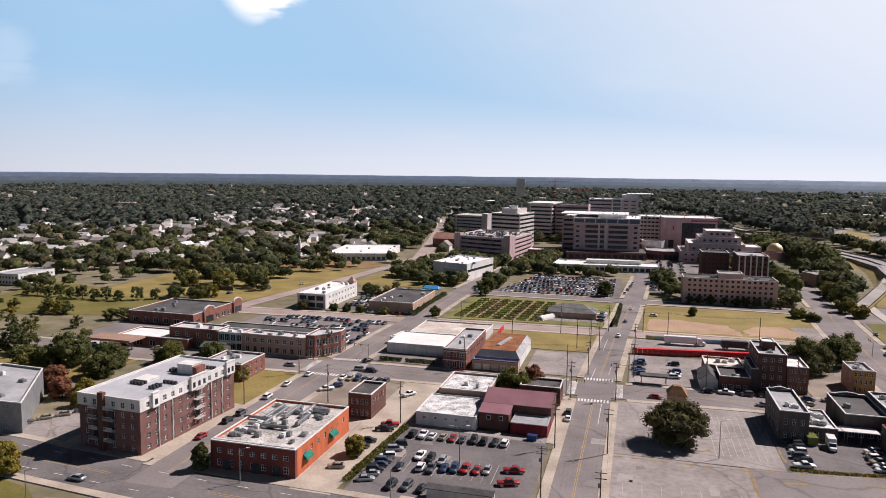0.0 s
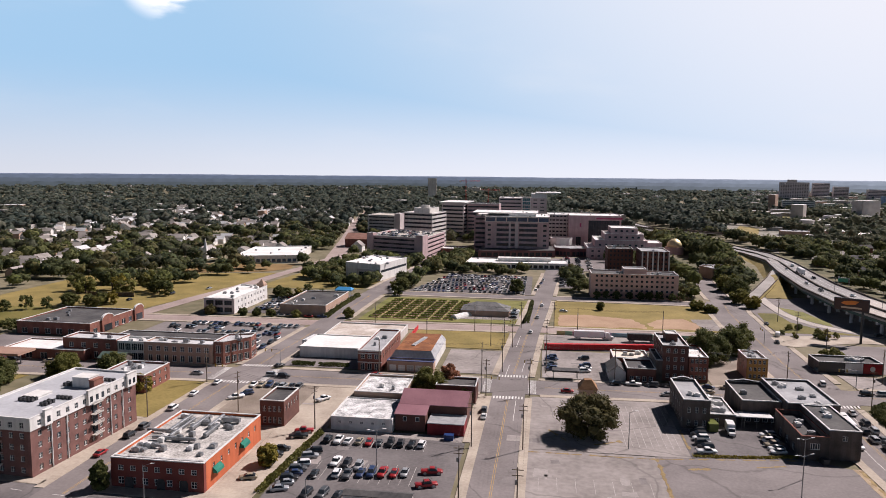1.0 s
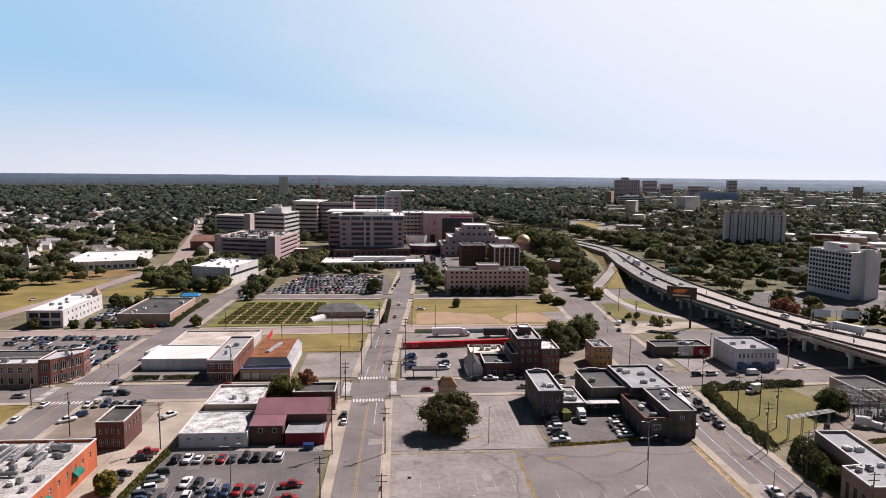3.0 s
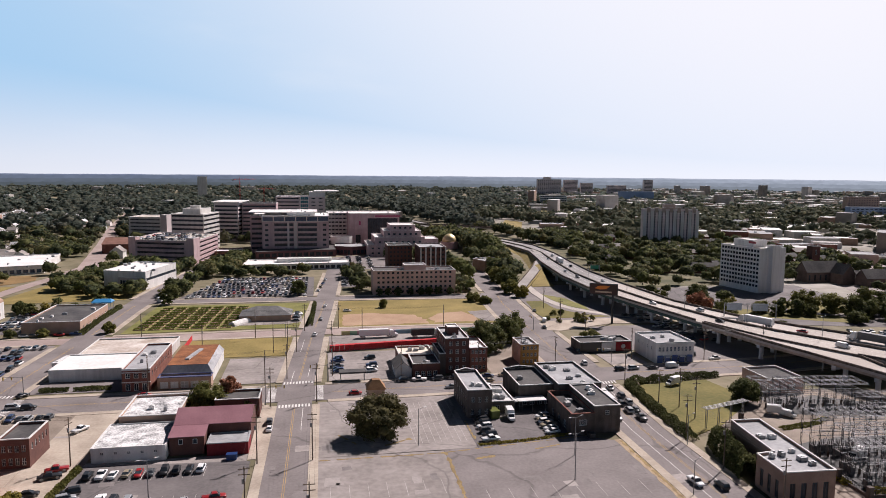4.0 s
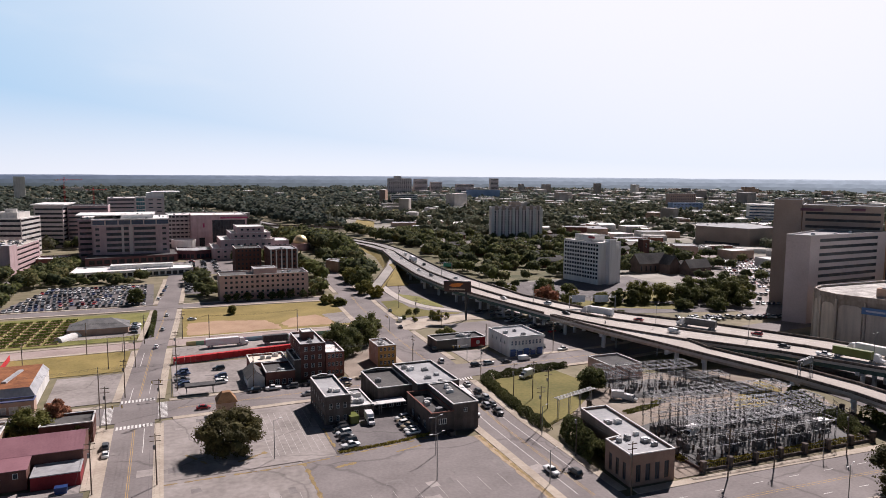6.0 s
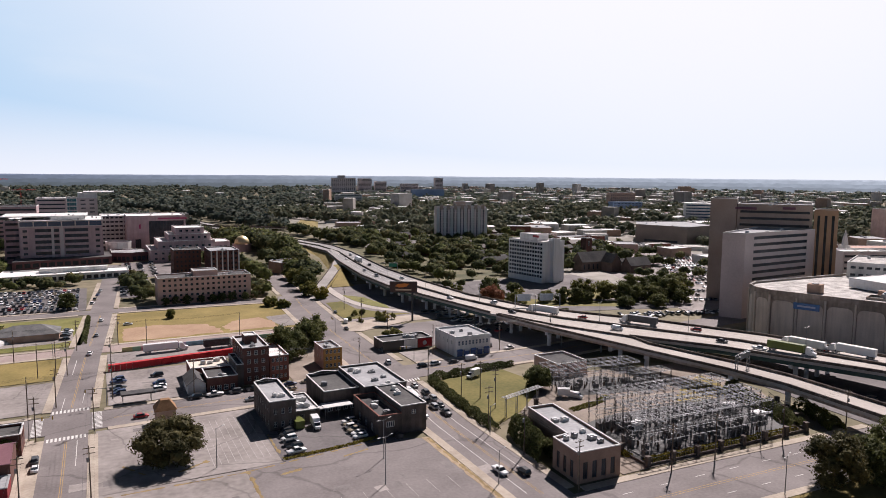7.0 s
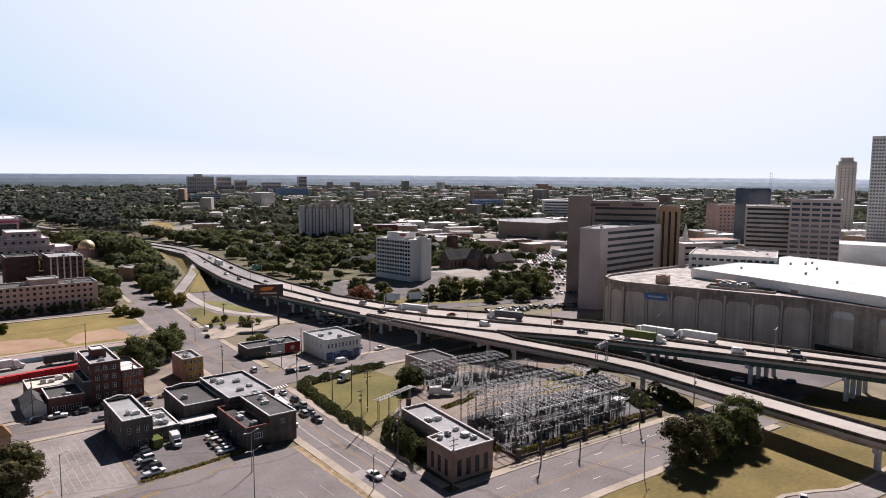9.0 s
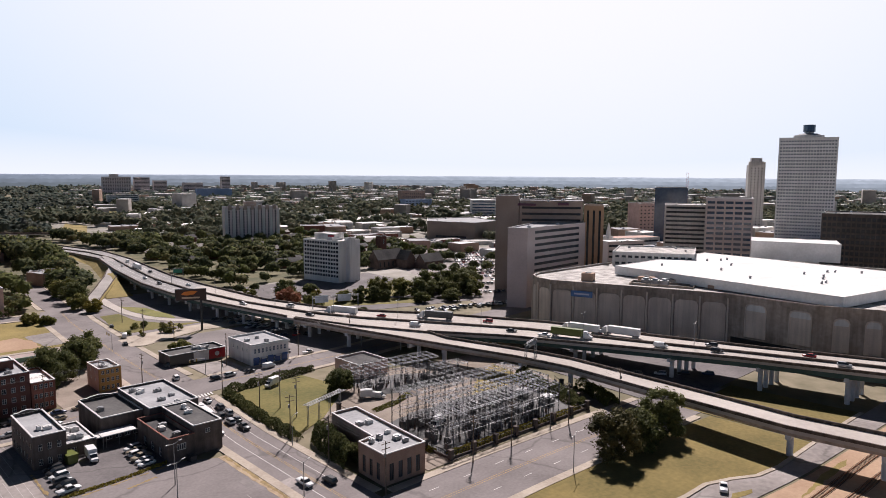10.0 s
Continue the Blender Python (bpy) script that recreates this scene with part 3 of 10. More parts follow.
for nm, line, w, lab in (("road_main", S1, 11.5, "sun-bleached asphalt street with worn centre line"), ("road_left", LEFT, 13.5, "worn asphalt street between brick blocks"),
                         ("road_right", DIAG[:4], 14, "wide asphalt avenue with queueing traffic"), ("road_avenue", DIAG[3:9], 20, "wide asphalt avenue north of the crossing"), ("road_bend", DIAG[8:], 14, "asphalt street bending behind the trees"), ("road_front", EW0[:6], 17.5, "four-lane asphalt road with yellow centre lines"), ("road_front_east", EW0[5:], 21, "four-lane asphalt road with yellow centre lines"),
                         ("road_cross", EW1, 17, "asphalt cross street with crosswalks"), ("road_field", EW2, 12, "reddish worn street along the dry fields"),
                         ("road_north", EW3, 12, "asphalt street in front of the medical campus"), ("road_park", HILL[:5], 10, "worn street beside the park"), ("road_hill", HILL[4:], 17, "pale road climbing to the horizon")):
    z = {"road_main": 0.05, "road_left": 0.045, "road_right": 0.055, "road_avenue": 0.052, "road_bend": 0.05, "road_front": 0.04, "road_front_east": 0.042, "road_cross": 0.035, "road_field": 0.03, "road_north": 0.025, "road_hill": 0.02, "road_park": 0.022}[nm]
    pts = line if nm not in ("road_hill", "road_park") else [(x, y, land(x, y) + 0.3) for x, y in line]
    strip(nm, pts, -w / 2, w / 2, z, ROSY_ROAD if nm in ("road_field", "road_hill", "road_park") else ASPHALT_DARK if nm == "road_front" else ASPHALT if nm == "road_front_east" else ASPHALT, lab)


def along(pts, y0, y1, axis=1):
    """The piece of a line between two values of one coordinate."""
    def at(v):
        for a, b in zip(pts, pts[1:]):
            if min(a[axis], b[axis]) <= v <= max(a[axis], b[axis]):
                k = (v - a[axis]) / (b[axis] - a[axis])
                return (a[0] + (b[0] - a[0]) * k, a[1] + (b[1] - a[1]) * k)
        return pts[-1][:2]
    return [at(y0)] + [p[:2] for p in pts if y0 < p[axis] < y1] + [at(y1)]


def ragged(poly, amp=1.6, step=2.5, seed=1):
    """An outline with its edges broken up, for worn patches of ground."""
    out = []
    for a, b in zip(poly, poly[1:] + poly[:1]):
        n = max(1, int(math.dist(a, b) / step))
        for i in range(n):
            x, y = a[0] + (b[0] - a[0]) * i / n, a[1] + (b[1] - a[1]) * i / n
            out.append((x + amp * noise.noise((x * .35, y * .35, seed)), y + amp * noise.noise((x * .35, y * .35, seed + 9))))
    return out


def walks(line, half, spans, axis=1, w=2.6, sides=(-1, 1)):
    for a, b in spans:
        for sd in sides:
            strip("pavement", along(line, a, b, axis), sd * half if sd > 0 else -half - w, half + w if sd > 0 else -half, 0.17,
                  SIDEWALK, "concrete pavement with a kerb along the street", 0.3, "pavement")


walks(S1, 5.75, ((140, 229), (255, 327), (346, 420), (438, 540)))
walks(LEFT, 6.75, ((140, 227), (252, 322), (345, 420), (440, 560)))
walks(DIAG, 7.0, ((138, 236),))
walks(DIAG, 10.0, ((266, 322), (350, 412)))
walks(DIAG, 7.2, ((442, 640),))
walks(EW0, 8.75, ((-400, -121), (-101, -52)), 0, sides=(-1,))
walks(EW0, 8.75, ((-400, -52),), 0, sides=(1,))
walks(EW0, 10.5, ((-50, -20), (0, 86), (107, 215)), 0)
walks(EW1, 8.5, ((-400, -122), (-99, -19), (2, 94), (118, 215)), 0)
walks(EW2, 6.0, ((-250, -120), (-96, -14), (6, 100)), 0)
walks(EW3, 6.0, ((-92, -8), (12, 100)), 0)

for nm, poly, z, m, lab in (
        ("lot_apartment", [(-172, 146), (-152.2, 143.6), (-152.2, 196), (-178, 200)], 0.055, ASPHALT_OLD, "worn concrete lot beside the apartments"),
        ("lawn_front", [(-190, 126), (-150, 123), (-138, 120.5), (-133, 117), (-134, 100), (-190, 100)], 0.06, GRASS, "mown lawn at the road corner"),
        ("lot_south", [(-130, 118), (-112, 119.5), (-60, 117.5), (-60, 90), (-130, 90)], 0.05, ASPHALT, "asphalt lot south of the road"),
        ("lot_front", rect(-3, 138, 34, 183.9), 0.07, ASPHALT_OLD, "cracked empty asphalt lot"),
        ("lot_lamp", [(34.05, 138), (86, 138), (86, 183), (76, 188.8), (44, 184.4), (34.05, 184.3)], 0.075, ASPHALT, "cracked empty asphalt lot with weeds in the seams"),
        ("lot_tree", [(-2, 184), (44, 184.5), (44, 232), (-1, 231)], 0.08, ASPHALT_OLD, "worn parking lot with faded bay lines"),
        ("lot_alley", [(44, 184.5), (76, 189), (76, 234), (44, 232)], 0.06, ASPHALT_DARK, "back yard with parked cars"),
        ("lot_cars", [(-64, 138), (-19, 138), (-19, 185), (-64, 188)], 0.07, ASPHALT_DARK, "busy asphalt parking lot"),
        ("lot_side", [(-77, 138), (-66, 138), (-63, 230), (-77, 230)], 0.075, SIDEWALK, "narrow concrete parking strip"),
        ("lot_corner", rect(-102, 188, -62, 230), 0.065, GRAVEL, "pale gravel corner lot with a row of cars"),
        ("lot_strip", rect(-101, 254, -69.5, 268), 0.06, ASPHALT, "small forecourt with parked vans"),
        ("lot_behind", [(-190, 272.5), (-117, 273.5), (-116, 326), (-190, 322)], 0.06, ASPHALT, "large parking lot behind the brick block"),
        ("lot_beige", [(-160, 352), (-116, 352), (-114, 418), (-160, 410)], 0.06, ASPHALT_DARK, "dark asphalt lot with parked cars"),
        ("lot_concrete", rect(-37, 256, -14, 292), 0.06, ASPHALT_OLD, "bare stained slab of a vanished building"),
        ("lot_red", rect(3, 255, 44, 297), 0.06, ASPHALT_OLD, "small lot with parked cars beside a red fence"),
        ("lot_trucks", rect(4, 300, 95, 328), 0.065, ASPHALT_OLD, "lot with parked trailers"),
        ("field_garden", [(-94, 346), (-6, 350), (-4, 416), (-92, 416)], 0.05, GRASS_GREEN, "community garden with rows of beds"),
        ("lot_garden", [(-46, 384), (-10, 386), (-9, 362), (-16, 358), (-40, 357), (-47, 364)], 0.075, ASPHALT_OLD, "paved yard round the garden hall"),
        ("field_small", rect(-58, 295, -13, 328), 0.05, GRASS_DRY, "dry yellow grass lot"),
        ("field_big", [(9, 346), (98, 347), (98, 416), (11, 419)], 0.05, GRASS_DRY, "mown dry field"),
        ("field_dirt", ragged([(11.5, 349), (56, 350.5), (55, 362), (50, 373), (38, 376), (26, 380), (12.5, 377)], 2.2), 0.09, DIRT, "bare red earth patch"),
        ("field_dirt_two", ragged([(59, 351), (84, 351.5), (83, 366), (79, 378), (66, 375), (58, 362)], 2.2, seed=3), 0.09, DIRT, "bare red earth patch"),
        ("lot_pale", ragged([(85, 351), (96.5, 351), (97, 380), (82, 378)], 1.2, seed=5), 0.085, ASPHALT_OLD, "patch of old asphalt"),
        ("lawn_apartment", [(-123, 190), (-119, 190), (-119, 228), (-146, 228), (-146, 200)], 0.06, GRASS_DRY, "dry lawn beside the apartments"),
        ("lawn_park", [(-330, 345), (-222, 345), (-205, 430), (-200, 500), (-330, 470)], 0.05, GRASS_DRY, "dry open lawn by the road"),
        ("field_church", ragged([(-302, 497), (-274, 543), (-203, 552), (-198, 524), (-212, 505), (-262, 488)], 2, 5, 8), 0.047, mat("reddish_dry_grass", (0.17, 0.105, 0.042), (0.27, 0.175, 0.075), big=0.06, fine=0.8), "reddish dry field beside the school"),
        ("lawn_west", [(-190, 432), (-116, 440), (-110, 500), (-180, 520)], 0.05, GRASS_DRY, "dry lawn"),
        ("lawn_far_west", [(-360, 270), (-250, 300), (-240, 340), (-380, 380)], 0.045, GRASS, "mown green lawn with a curved path"),
        ("lawn_left", [(-300, 150), (-200, 170), (-190, 225), (-290, 225)], 0.045, GRASS_DRY, "dry grass with shade trees"),
        ("lot_station", [(-245, 240), (-190, 245), (-190, 280), (-250, 285)], 0.05, ASPHALT, "filling station forecourt"),
        ("lot_campus", [(-86, 437), (-4, 437), (-4, 520), (-66, 522)], 0.05, ASPHALT_DARK, "hospital parking lot full of cars"),
        ("lot_campus_two", [(14, 470), (32, 470), (40, 640), (20, 640)], 0.05, ASPHALT_DARK, "parking lane beside the campus"),
        ("lot_campus_three", [(18, 560), (60, 556), (62, 650), (22, 650)], 0.055, ASPHALT, "parking lot with shrubs"),
        ("lot_white", [(118, 258), (134, 258), (134, 276), (118, 278)], 0.06, ASPHALT_OLD, "corner lot"),
        ("lot_under", [(155, 258), (200, 262), (190, 330), (135, 330), (135, 282), (155, 282)], 0.055, ASPHALT, "lot beside and below the overpass"),
        ("lawn_substation", [(109, 182), (150, 205), (145, 236), (112, 233)], 0.05, GRASS, "grassy yard behind a hedge"),
        ("yard_substation", [(122, 138), (193, 138), (215, 170), (218, 212), (160, 222), (124, 190)], 0.06, GRAVEL, "gravel yard of the substation"),
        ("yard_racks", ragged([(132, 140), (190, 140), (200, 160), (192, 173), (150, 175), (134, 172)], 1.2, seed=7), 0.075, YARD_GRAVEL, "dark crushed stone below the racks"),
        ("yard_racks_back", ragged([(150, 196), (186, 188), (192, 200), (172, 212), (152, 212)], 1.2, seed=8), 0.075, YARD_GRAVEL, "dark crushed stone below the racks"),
        ("yard_lawn", ragged([(176, 174), (206, 172), (212, 196), (196, 190)], 1.5, seed=11), 0.08, GRASS_DRY, "dry grass beside the racks"),
        ("lawn_ramp", [(120, 113.2), (160, 111.2), (200, 107.6), (218, 106), (218, 75.2), (193, 75.6), (183, 77.4), (176, 81.2), (168, 84.3), (156, 84.6), (140, 87.5), (120, 90)], 0.06, GRASS_LAWN, "dry grass slope below the ramp"),
        ("lawn_ramp_two", [(219, 75.2), (258, 73.6), (256, 116), (219, 116)], 0.055, GRASS_LAWN, "dry grass between the bridges"),
        # the deck's shade is put into this lot's darker asphalt
        ("lot_under_two", [(216, 118), (300, 118), (300, 190), (225, 210)], 0.05, ASPHALT_DARK, "asphalt below the overpass, its colour darkened for the shade"),
        ("service_road", [(120, 88.5), (140, 86), (158, 83), (168, 82.8), (176, 79.7), (182.7, 75.9), (193.3, 74.2), (219.8, 73.8), (268.9, 71.4), (300, 70), (300, 61), (252.6, 64.4), (213.7, 67.1), (195.9, 68.3), (184.6, 69.5), (173.9, 71.1), (165, 72.3), (150, 72), (120, 70)], 0.08, ASPHALT_OLD, "service road curving below the ramp"),
        ("lawn_rail", [(120, 69), (150, 71), (166, 71.4), (174, 70.2), (184.5, 68.6), (196, 67.4), (214, 66.2), (253, 63.5), (300, 60), (300, 20), (120, 20)], 0.05, DIRT, "bare earth beside the railway"),
        ("lawn_rail_weeds", ragged([(176, 64), (196, 65.5), (212, 64.2), (208, 63), (190, 63.4)], .8, 1.5, 31), 0.07, GRASS_DRY, "dry weeds beside the railway"),
        ("island", ragged([(164, 75.4), (172, 73.4), (174, 74.4), (168, 76.8)], .2, seed=33), 0.13, GRASS_DRY, "small grass island in the service road"),
        ("lot_hotel", [(205, 330), (320, 300), (335, 440), (215, 440)], 0.04, ASPHALT_DARK, "dark drives and lots round the hotel"),
        ("lawn_hotel", [(207, 372), (236, 342), (282, 318), (298, 330), (262, 348), (222, 382)], 0.07, GRASS, "lawn strip along the motorway"),
        ("lawn_church", [(268, 352), (300, 340), (318, 372), (280, 385)], 0.07, GRASS, "lawn beside the stone church"),
        ("plaza_apartment", [(-152, 143.4), (-118.2, 141.2), (-118.2, 190), (-152, 190)], 0.10, SIDEWALK, "concrete paving round the apartments"),
        ("plaza_warehouse", [(-104.8, 140.0), (-77.1, 139.1), (-77.1, 187.9), (-104.8, 187.9)], 0.10, SIDEWALK, "concrete paving round the warehouse"),
        ("lot_tower", [(300, 285), (420, 300), (540, 500), (500, 540), (400, 520), (345, 380)], 0.05, ASPHALT_OLD, "large parking lot with trees"),
        ("lot_ramp", [(118, 340), (186, 340), (190, 385), (172, 460), (142, 462), (124, 430)], 0.048, ASPHALT, "asphalt under and beside the ramps"),
        ("lawn_avenue", ragged([(124.5, 403), (119.3, 366), (120, 352.5), (160, 353), (145, 361), (134.6, 380), (134.4, 404)], .5, seed=21), 0.10, GRASS, "grass bank between avenue and ramp"),
        ("lawn_wedge", ragged([(141.5, 426), (151.5, 412), (154.8, 384), (153, 371.5), (145, 385), (142, 406)], .5, seed=22), 0.10, GRASS_GREEN, "green wedge between the ramps"),
        ("pavement_billboard", [(112.5, 341), (118.6, 346), (150.6, 349), (174, 347), (172, 334), (150, 336), (118, 323), (112.5, 325)], 0.11, SIDEWALK, "pale concrete apron along the avenue"),
        ("lot_yellow_house", [(66, 256), (91, 258), (91, 300), (66, 300)], 0.045, GRAVEL, "gravel yard behind brick houses")):
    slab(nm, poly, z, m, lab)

for nm, poly, z_, m_, lab in (("field_far", [(396, 1315), (436, 1262), (512, 1500), (452, 1490)], .4, GRASS, "open playing field among far trees"), ("field_verge", [(243, 925), (262, 880), (322, 1075), (308, 1130)], .3, GRASS_DRY, "open dry verge beside the motorway"),
                              ("lawn_oak", [(700, 900), (760, 860), (800, 930), (740, 960)], .35, GRASS, "open lawn among far streets")):
    slab(nm, poly, z_, m_, lab)
    OCCUPIED.append((min(q[0] for q in poly), min(q[1] for q in poly) - 90, max(q[0] for q in poly), max(q[1] for q in poly)))
slab("lawn_flats", [(200, 445), (300, 445), (345, 500), (470, 545), (480, 760), (260, 800), (232, 700), (216, 560)], 0.035, GRASS_SHADE, "lawns and paths between rows of flats, darkened for tree shade")
slab("ground_east", [(225, 470), (345, 300), (520, 95), (1500, 200), (1500, 1500), (330, 1500), (240, 760)], 0.02, DISTRICT, "streets, lots and verges of the eastern town", 0.3)

# ---- large buildings ----
R3 = [(1.0, 2.6), (4.0, 5.6), (7.0, 8.6), (10.0, 11.6)]


def floors(n, h, sill, head, start=0.0):
    return [(start + i * h + sill, start + i * h + head) for i in range(n)]


def ribbons(edges, n, h, sill, head, start=0.0, margin=1.5, bars=0):
    """Window strips along whole edges; edges are (index, length)."""
    return {k: (1, length - 2 * margin, floors(n, h, sill, head, start), margin, bars) for k, length in edges}


def block(name, label, poly, h, wall, roof, strips, n, fh, sill, head, start=0.0, margin=1.5, bars=0, **more):
    """A building with strips of windows on the edges named in strips."""
    lens = [(k, math.dist(poly[k], poly[(k + 1) % len(poly)])) for k in strips]
    return building(name, label, poly, h, wall, roof, ribbons(lens, n, fh, sill, head, start, margin, bars), **more)


PALE_ROOF = mat("pale_grey_membrane", (0.42, 0.42, 0.42), (0.58, 0.58, 0.58), big=0.1, fine=0.8, bump=0.05)
# apartments: brick with a white top storey
apt = building("apartment_house", "five-storey brick apartment house with white top storey", rect(-146.5, 145.5, -125.5, 187.5), 12.2, APARTMENT_BRICK, ROOF_GREY,
               {0: (6, 1.3, floors(4, 3.0, 1.0, 2.5), 1), 1: (12, 1.3, floors(4, 3.0, 1.0, 2.5), 1.5)}, parapet=0, units=0)
building("", "", rect(-146.8, 145.2, -125.2, 187.8), 3.4, STUCCO, mat("grey_membrane", (0.33, 0.335, 0.35), (0.45, 0.455, 0.475), big=0.1, fine=1, bump=0.05),
         {0: (6, 1.3, [(0.6, 2.2)], 1), 1: (12, 1.3, [(0.6, 2.2)], 1.5)}, parapet=0.5, base=12.2, parent=apt, units=0)
# orange warehouse
wh = building("warehouse", "two-storey brick warehouse painted orange, cluttered flat roof", rect(-102.3, 144.8, -78, 178), 7.6, BRICK_ORANGE, ROOF_STAINED,
              {1: (7, 1.0, [(4.2, 5.7)], 2)}, units=26)
# front wall in a darker red than the orange walls
building("", "", rect(-102.3, 143.6, -78, 144.8), 7.6, BRICK_MAROON, ROOF_GREY, {0: (7, 1.5, [(0.9, 2.7), (4.3, 5.7)], 1)}, parapet=0.3, parent=wh)
building("brick_annex", "small two-storey dark red brick building", rect(-83, 189.5, -75.3, 203), 8, BRICK_BROWN, ROOF_DARK,
         {0: (4, 1.0, [(0.8, 2.8), (4.4, 6.2)], 0.6), 1: (5, 0.9, [(4.4, 6.2)], 0.8)})
wr = building("workshop", "low workshop with a patched white roof", rect(-60.5, 189.5, -41.5, 208), 4.2, STUCCO, ROOF_PATCHED, {0: (5, 0.9, [(2.2, 2.9)], 1)}, parapet=0.25)
building("storehouse", "single-storey storehouse with a stained white roof", rect(-58.5, 209, -42, 229), 6.0, BRICK_TAN, ROOF_PATCHED, {}, units=2)
building("corner_store", "brick corner building with a black roof", rect(-33, 219.8, -19.3, 230), 6.2, BRICK_BROWN, ROOF_DARK, {1: (3, 1.2, [(3.5, 5)], 1)})
ch_ = building("brick_corner_house", "two-storey red brick corner building with arched cornice", rect(-69, 252.5, -59.5, 290), 8.3, BRICK_RED, ROOF_GREY,
         {0: (3, 1.6, [(0.4, 3.0), (4.8, 6.6)], 0.6), 1: (10, 1.0, [(4.8, 6.6)], 2)}, units=3)
for z_, h_ in ((3.35, .3), (6.9, .25), (7.75, .45)):
    building("", "", rect(-69.15, 252.2, -59.4, 252.48), h_, STUCCO, STUCCO, {}, base=z_, parent=ch_, parapet=0)
building("white_shop", "long white single-storey building with a white roof", rect(-98.5, 268.5, -69.3, 291), 4.5, STUCCO, ROOF_WHITE, {}, parapet=0.3)
building("sand_roof_store", "low store with a sandy gravel roof", rect(-96, 293, -62, 320), 4.0, PRECAST, mat("sandy_roof", (0.36, 0.29, 0.235), (0.66, 0.61, 0.56), big=0.12, fine=1), {}, parapet=0.5)
building("long_brick_block", "two-storey red brick shop block with pale roof", rect(-194, 250, -170.2, 260), 8.7, BRICK_RED, PALE_ROOF, {0: (4, 2.0, [(0.5, 3.2), (4.7, 6.8)], 1), 3: (3, 1.6, [(4.7, 6.8)], 1.5)}, units=3)
building("glazed_block", "two-storey shop front with pale frames and large panes", rect(-170, 250.6, -158.2, 259), 8.0, STUCCO, PALE_ROOF, {0: (4, 2.6, [(0.3, 3.3), (4.2, 7.2)], .3, 2)}, units=2)
building("tan_brick_block", "two-storey dusty tan brick office block", rect(-158, 250, -128.2, 259), 8.3, TAN_BRICK, PALE_ROOF, {0: (8, 1.9, [(0.5, 3.2), (4.7, 6.8)], 1)}, units=5)
building("brick_corner_block", "red brick corner block with tall arched windows", [(-128, 250.2), (-124, 250.4), (-116.8, 261), (-117.5, 268), (-128, 264)], 9.6, BRICK_RED, PALE_ROOF,
         {0: (1, 2.2, [(0.5, 3.4), (4.8, 8.0)], .6, 2), 1: (4, 2.2, [(0.5, 3.4), (4.8, 8.0)], .6, 2), 2: (3, 1.6, [(0.6, 3), (4.8, 7.4)], .8)}, units=2)
building("dark_roof_hall", "low hall with a wide dark roof", [(-178, 260.5), (-128.4, 259.4), (-128.4, 264.5), (-120, 268.5), (-121, 272), (-178, 271)], 7.6, BRICK_BROWN, ROOF_DARK, {}, parapet=0.4)
building("brick_office", "small brick office with a grey flat roof", rect(-152, 212, -135, 229), 6.5, BRICK_RED, ROOF_GREY, {0: (4, 1.3, [(1, 2.6), (4, 5.4)], 1), 1: (4, 1.3, [(1, 2.6), (4, 5.4)], 1)}, units=6)
building("silver_hall", "grey metal-clad building with a slanted roof edge", [(-210, 146), (-168.5, 148.2), (-191.5, 179), (-210, 180)], 9.3, mat("zinc_cladding", (0.20, 0.205, 0.21), (0.30, 0.305, 0.31), big=0.3, fine=2, rough=0.45, metal=0.3), ROOF_GREY, {0: (5, 1.6, floors(3, 3, 1, 2.4), 1.5)}, units=4)
bo_ = building("beige_office", "two-storey cream office with a dark front and a corner turret", rect(-181, 348, -164, 394), 8.4, STUCCO, ROOF_WHITE, {1: (9, 1.5, floors(2, 3.7, 1.2, 2.8, .4), 3)}, units=8)
building("", "", rect(-181.2, 346.8, -163.8, 348), 8.4, SLAB_STONE, ROOF_GREY, {0: (3, 4.4, floors(2, 3.9, .6, 3.2, .2), .8, 2)}, parent=bo_, parapet=.3, window=FRAME_DARK)
s = Shape()
s.rings([[(a, b, z) for a, b in ((x0, y0), (x1, y0), (x1, y1), (x0, y1))] for x0, y0, x1, y1, z in ((4, 18, 8.4, 23, 0), (4, 18, 8.4, 23, 9.6), (6.1, 20.4, 6.3, 20.6, 12.5))])
part("turret", s, BRICK_TAN, bo_)
building("flat_brick_store", "low brick store with a dark flat roof", rect(-139, 350, -113, 395), 6, BRICK_TAN, ROOF_DARK, {1: (8, 1.5, [(1, 3)], 2)}, units=5)
building("strip_mall", "low brick strip mall with dark roof", rect(-245, 286, -207, 322), 6, BRICK_RED, ROOF_DARK, {0: (6, 3, [(0.3, 3)], 1), 1: (6, 3, [(0.3, 3)], 1)}, units=5)
building("filling_station", "filling station with flat canopy", rect(-218, 246, -182, 262), 4.5, BRICK_RED, ROOF_WHITE, {0: (5, 3, [(0.3, 3)], 1)}, parapet=0.5)
wc_ = block("white_clinic", "white two-storey clinic with roof plant and a dark ribbon window", [(-140.7, 486), (-112.2, 475.6), (-102, 522), (-131, 533)], 12, STUCCO, ROOF_WHITE, (1,), 1, 4, 1.4, 3.2, 4.4, 1, 8, window=FRAME_DARK, units=14)
building("", "", [(-131, 481.8), (-116, 476.3), (-115.6, 477.4), (-130.6, 482.9)], 8, SLAB_STONE, ROOF_GREY, {0: (1, 13, [(2, 6)], 1, 6)}, parent=wc_, parapet=.2)

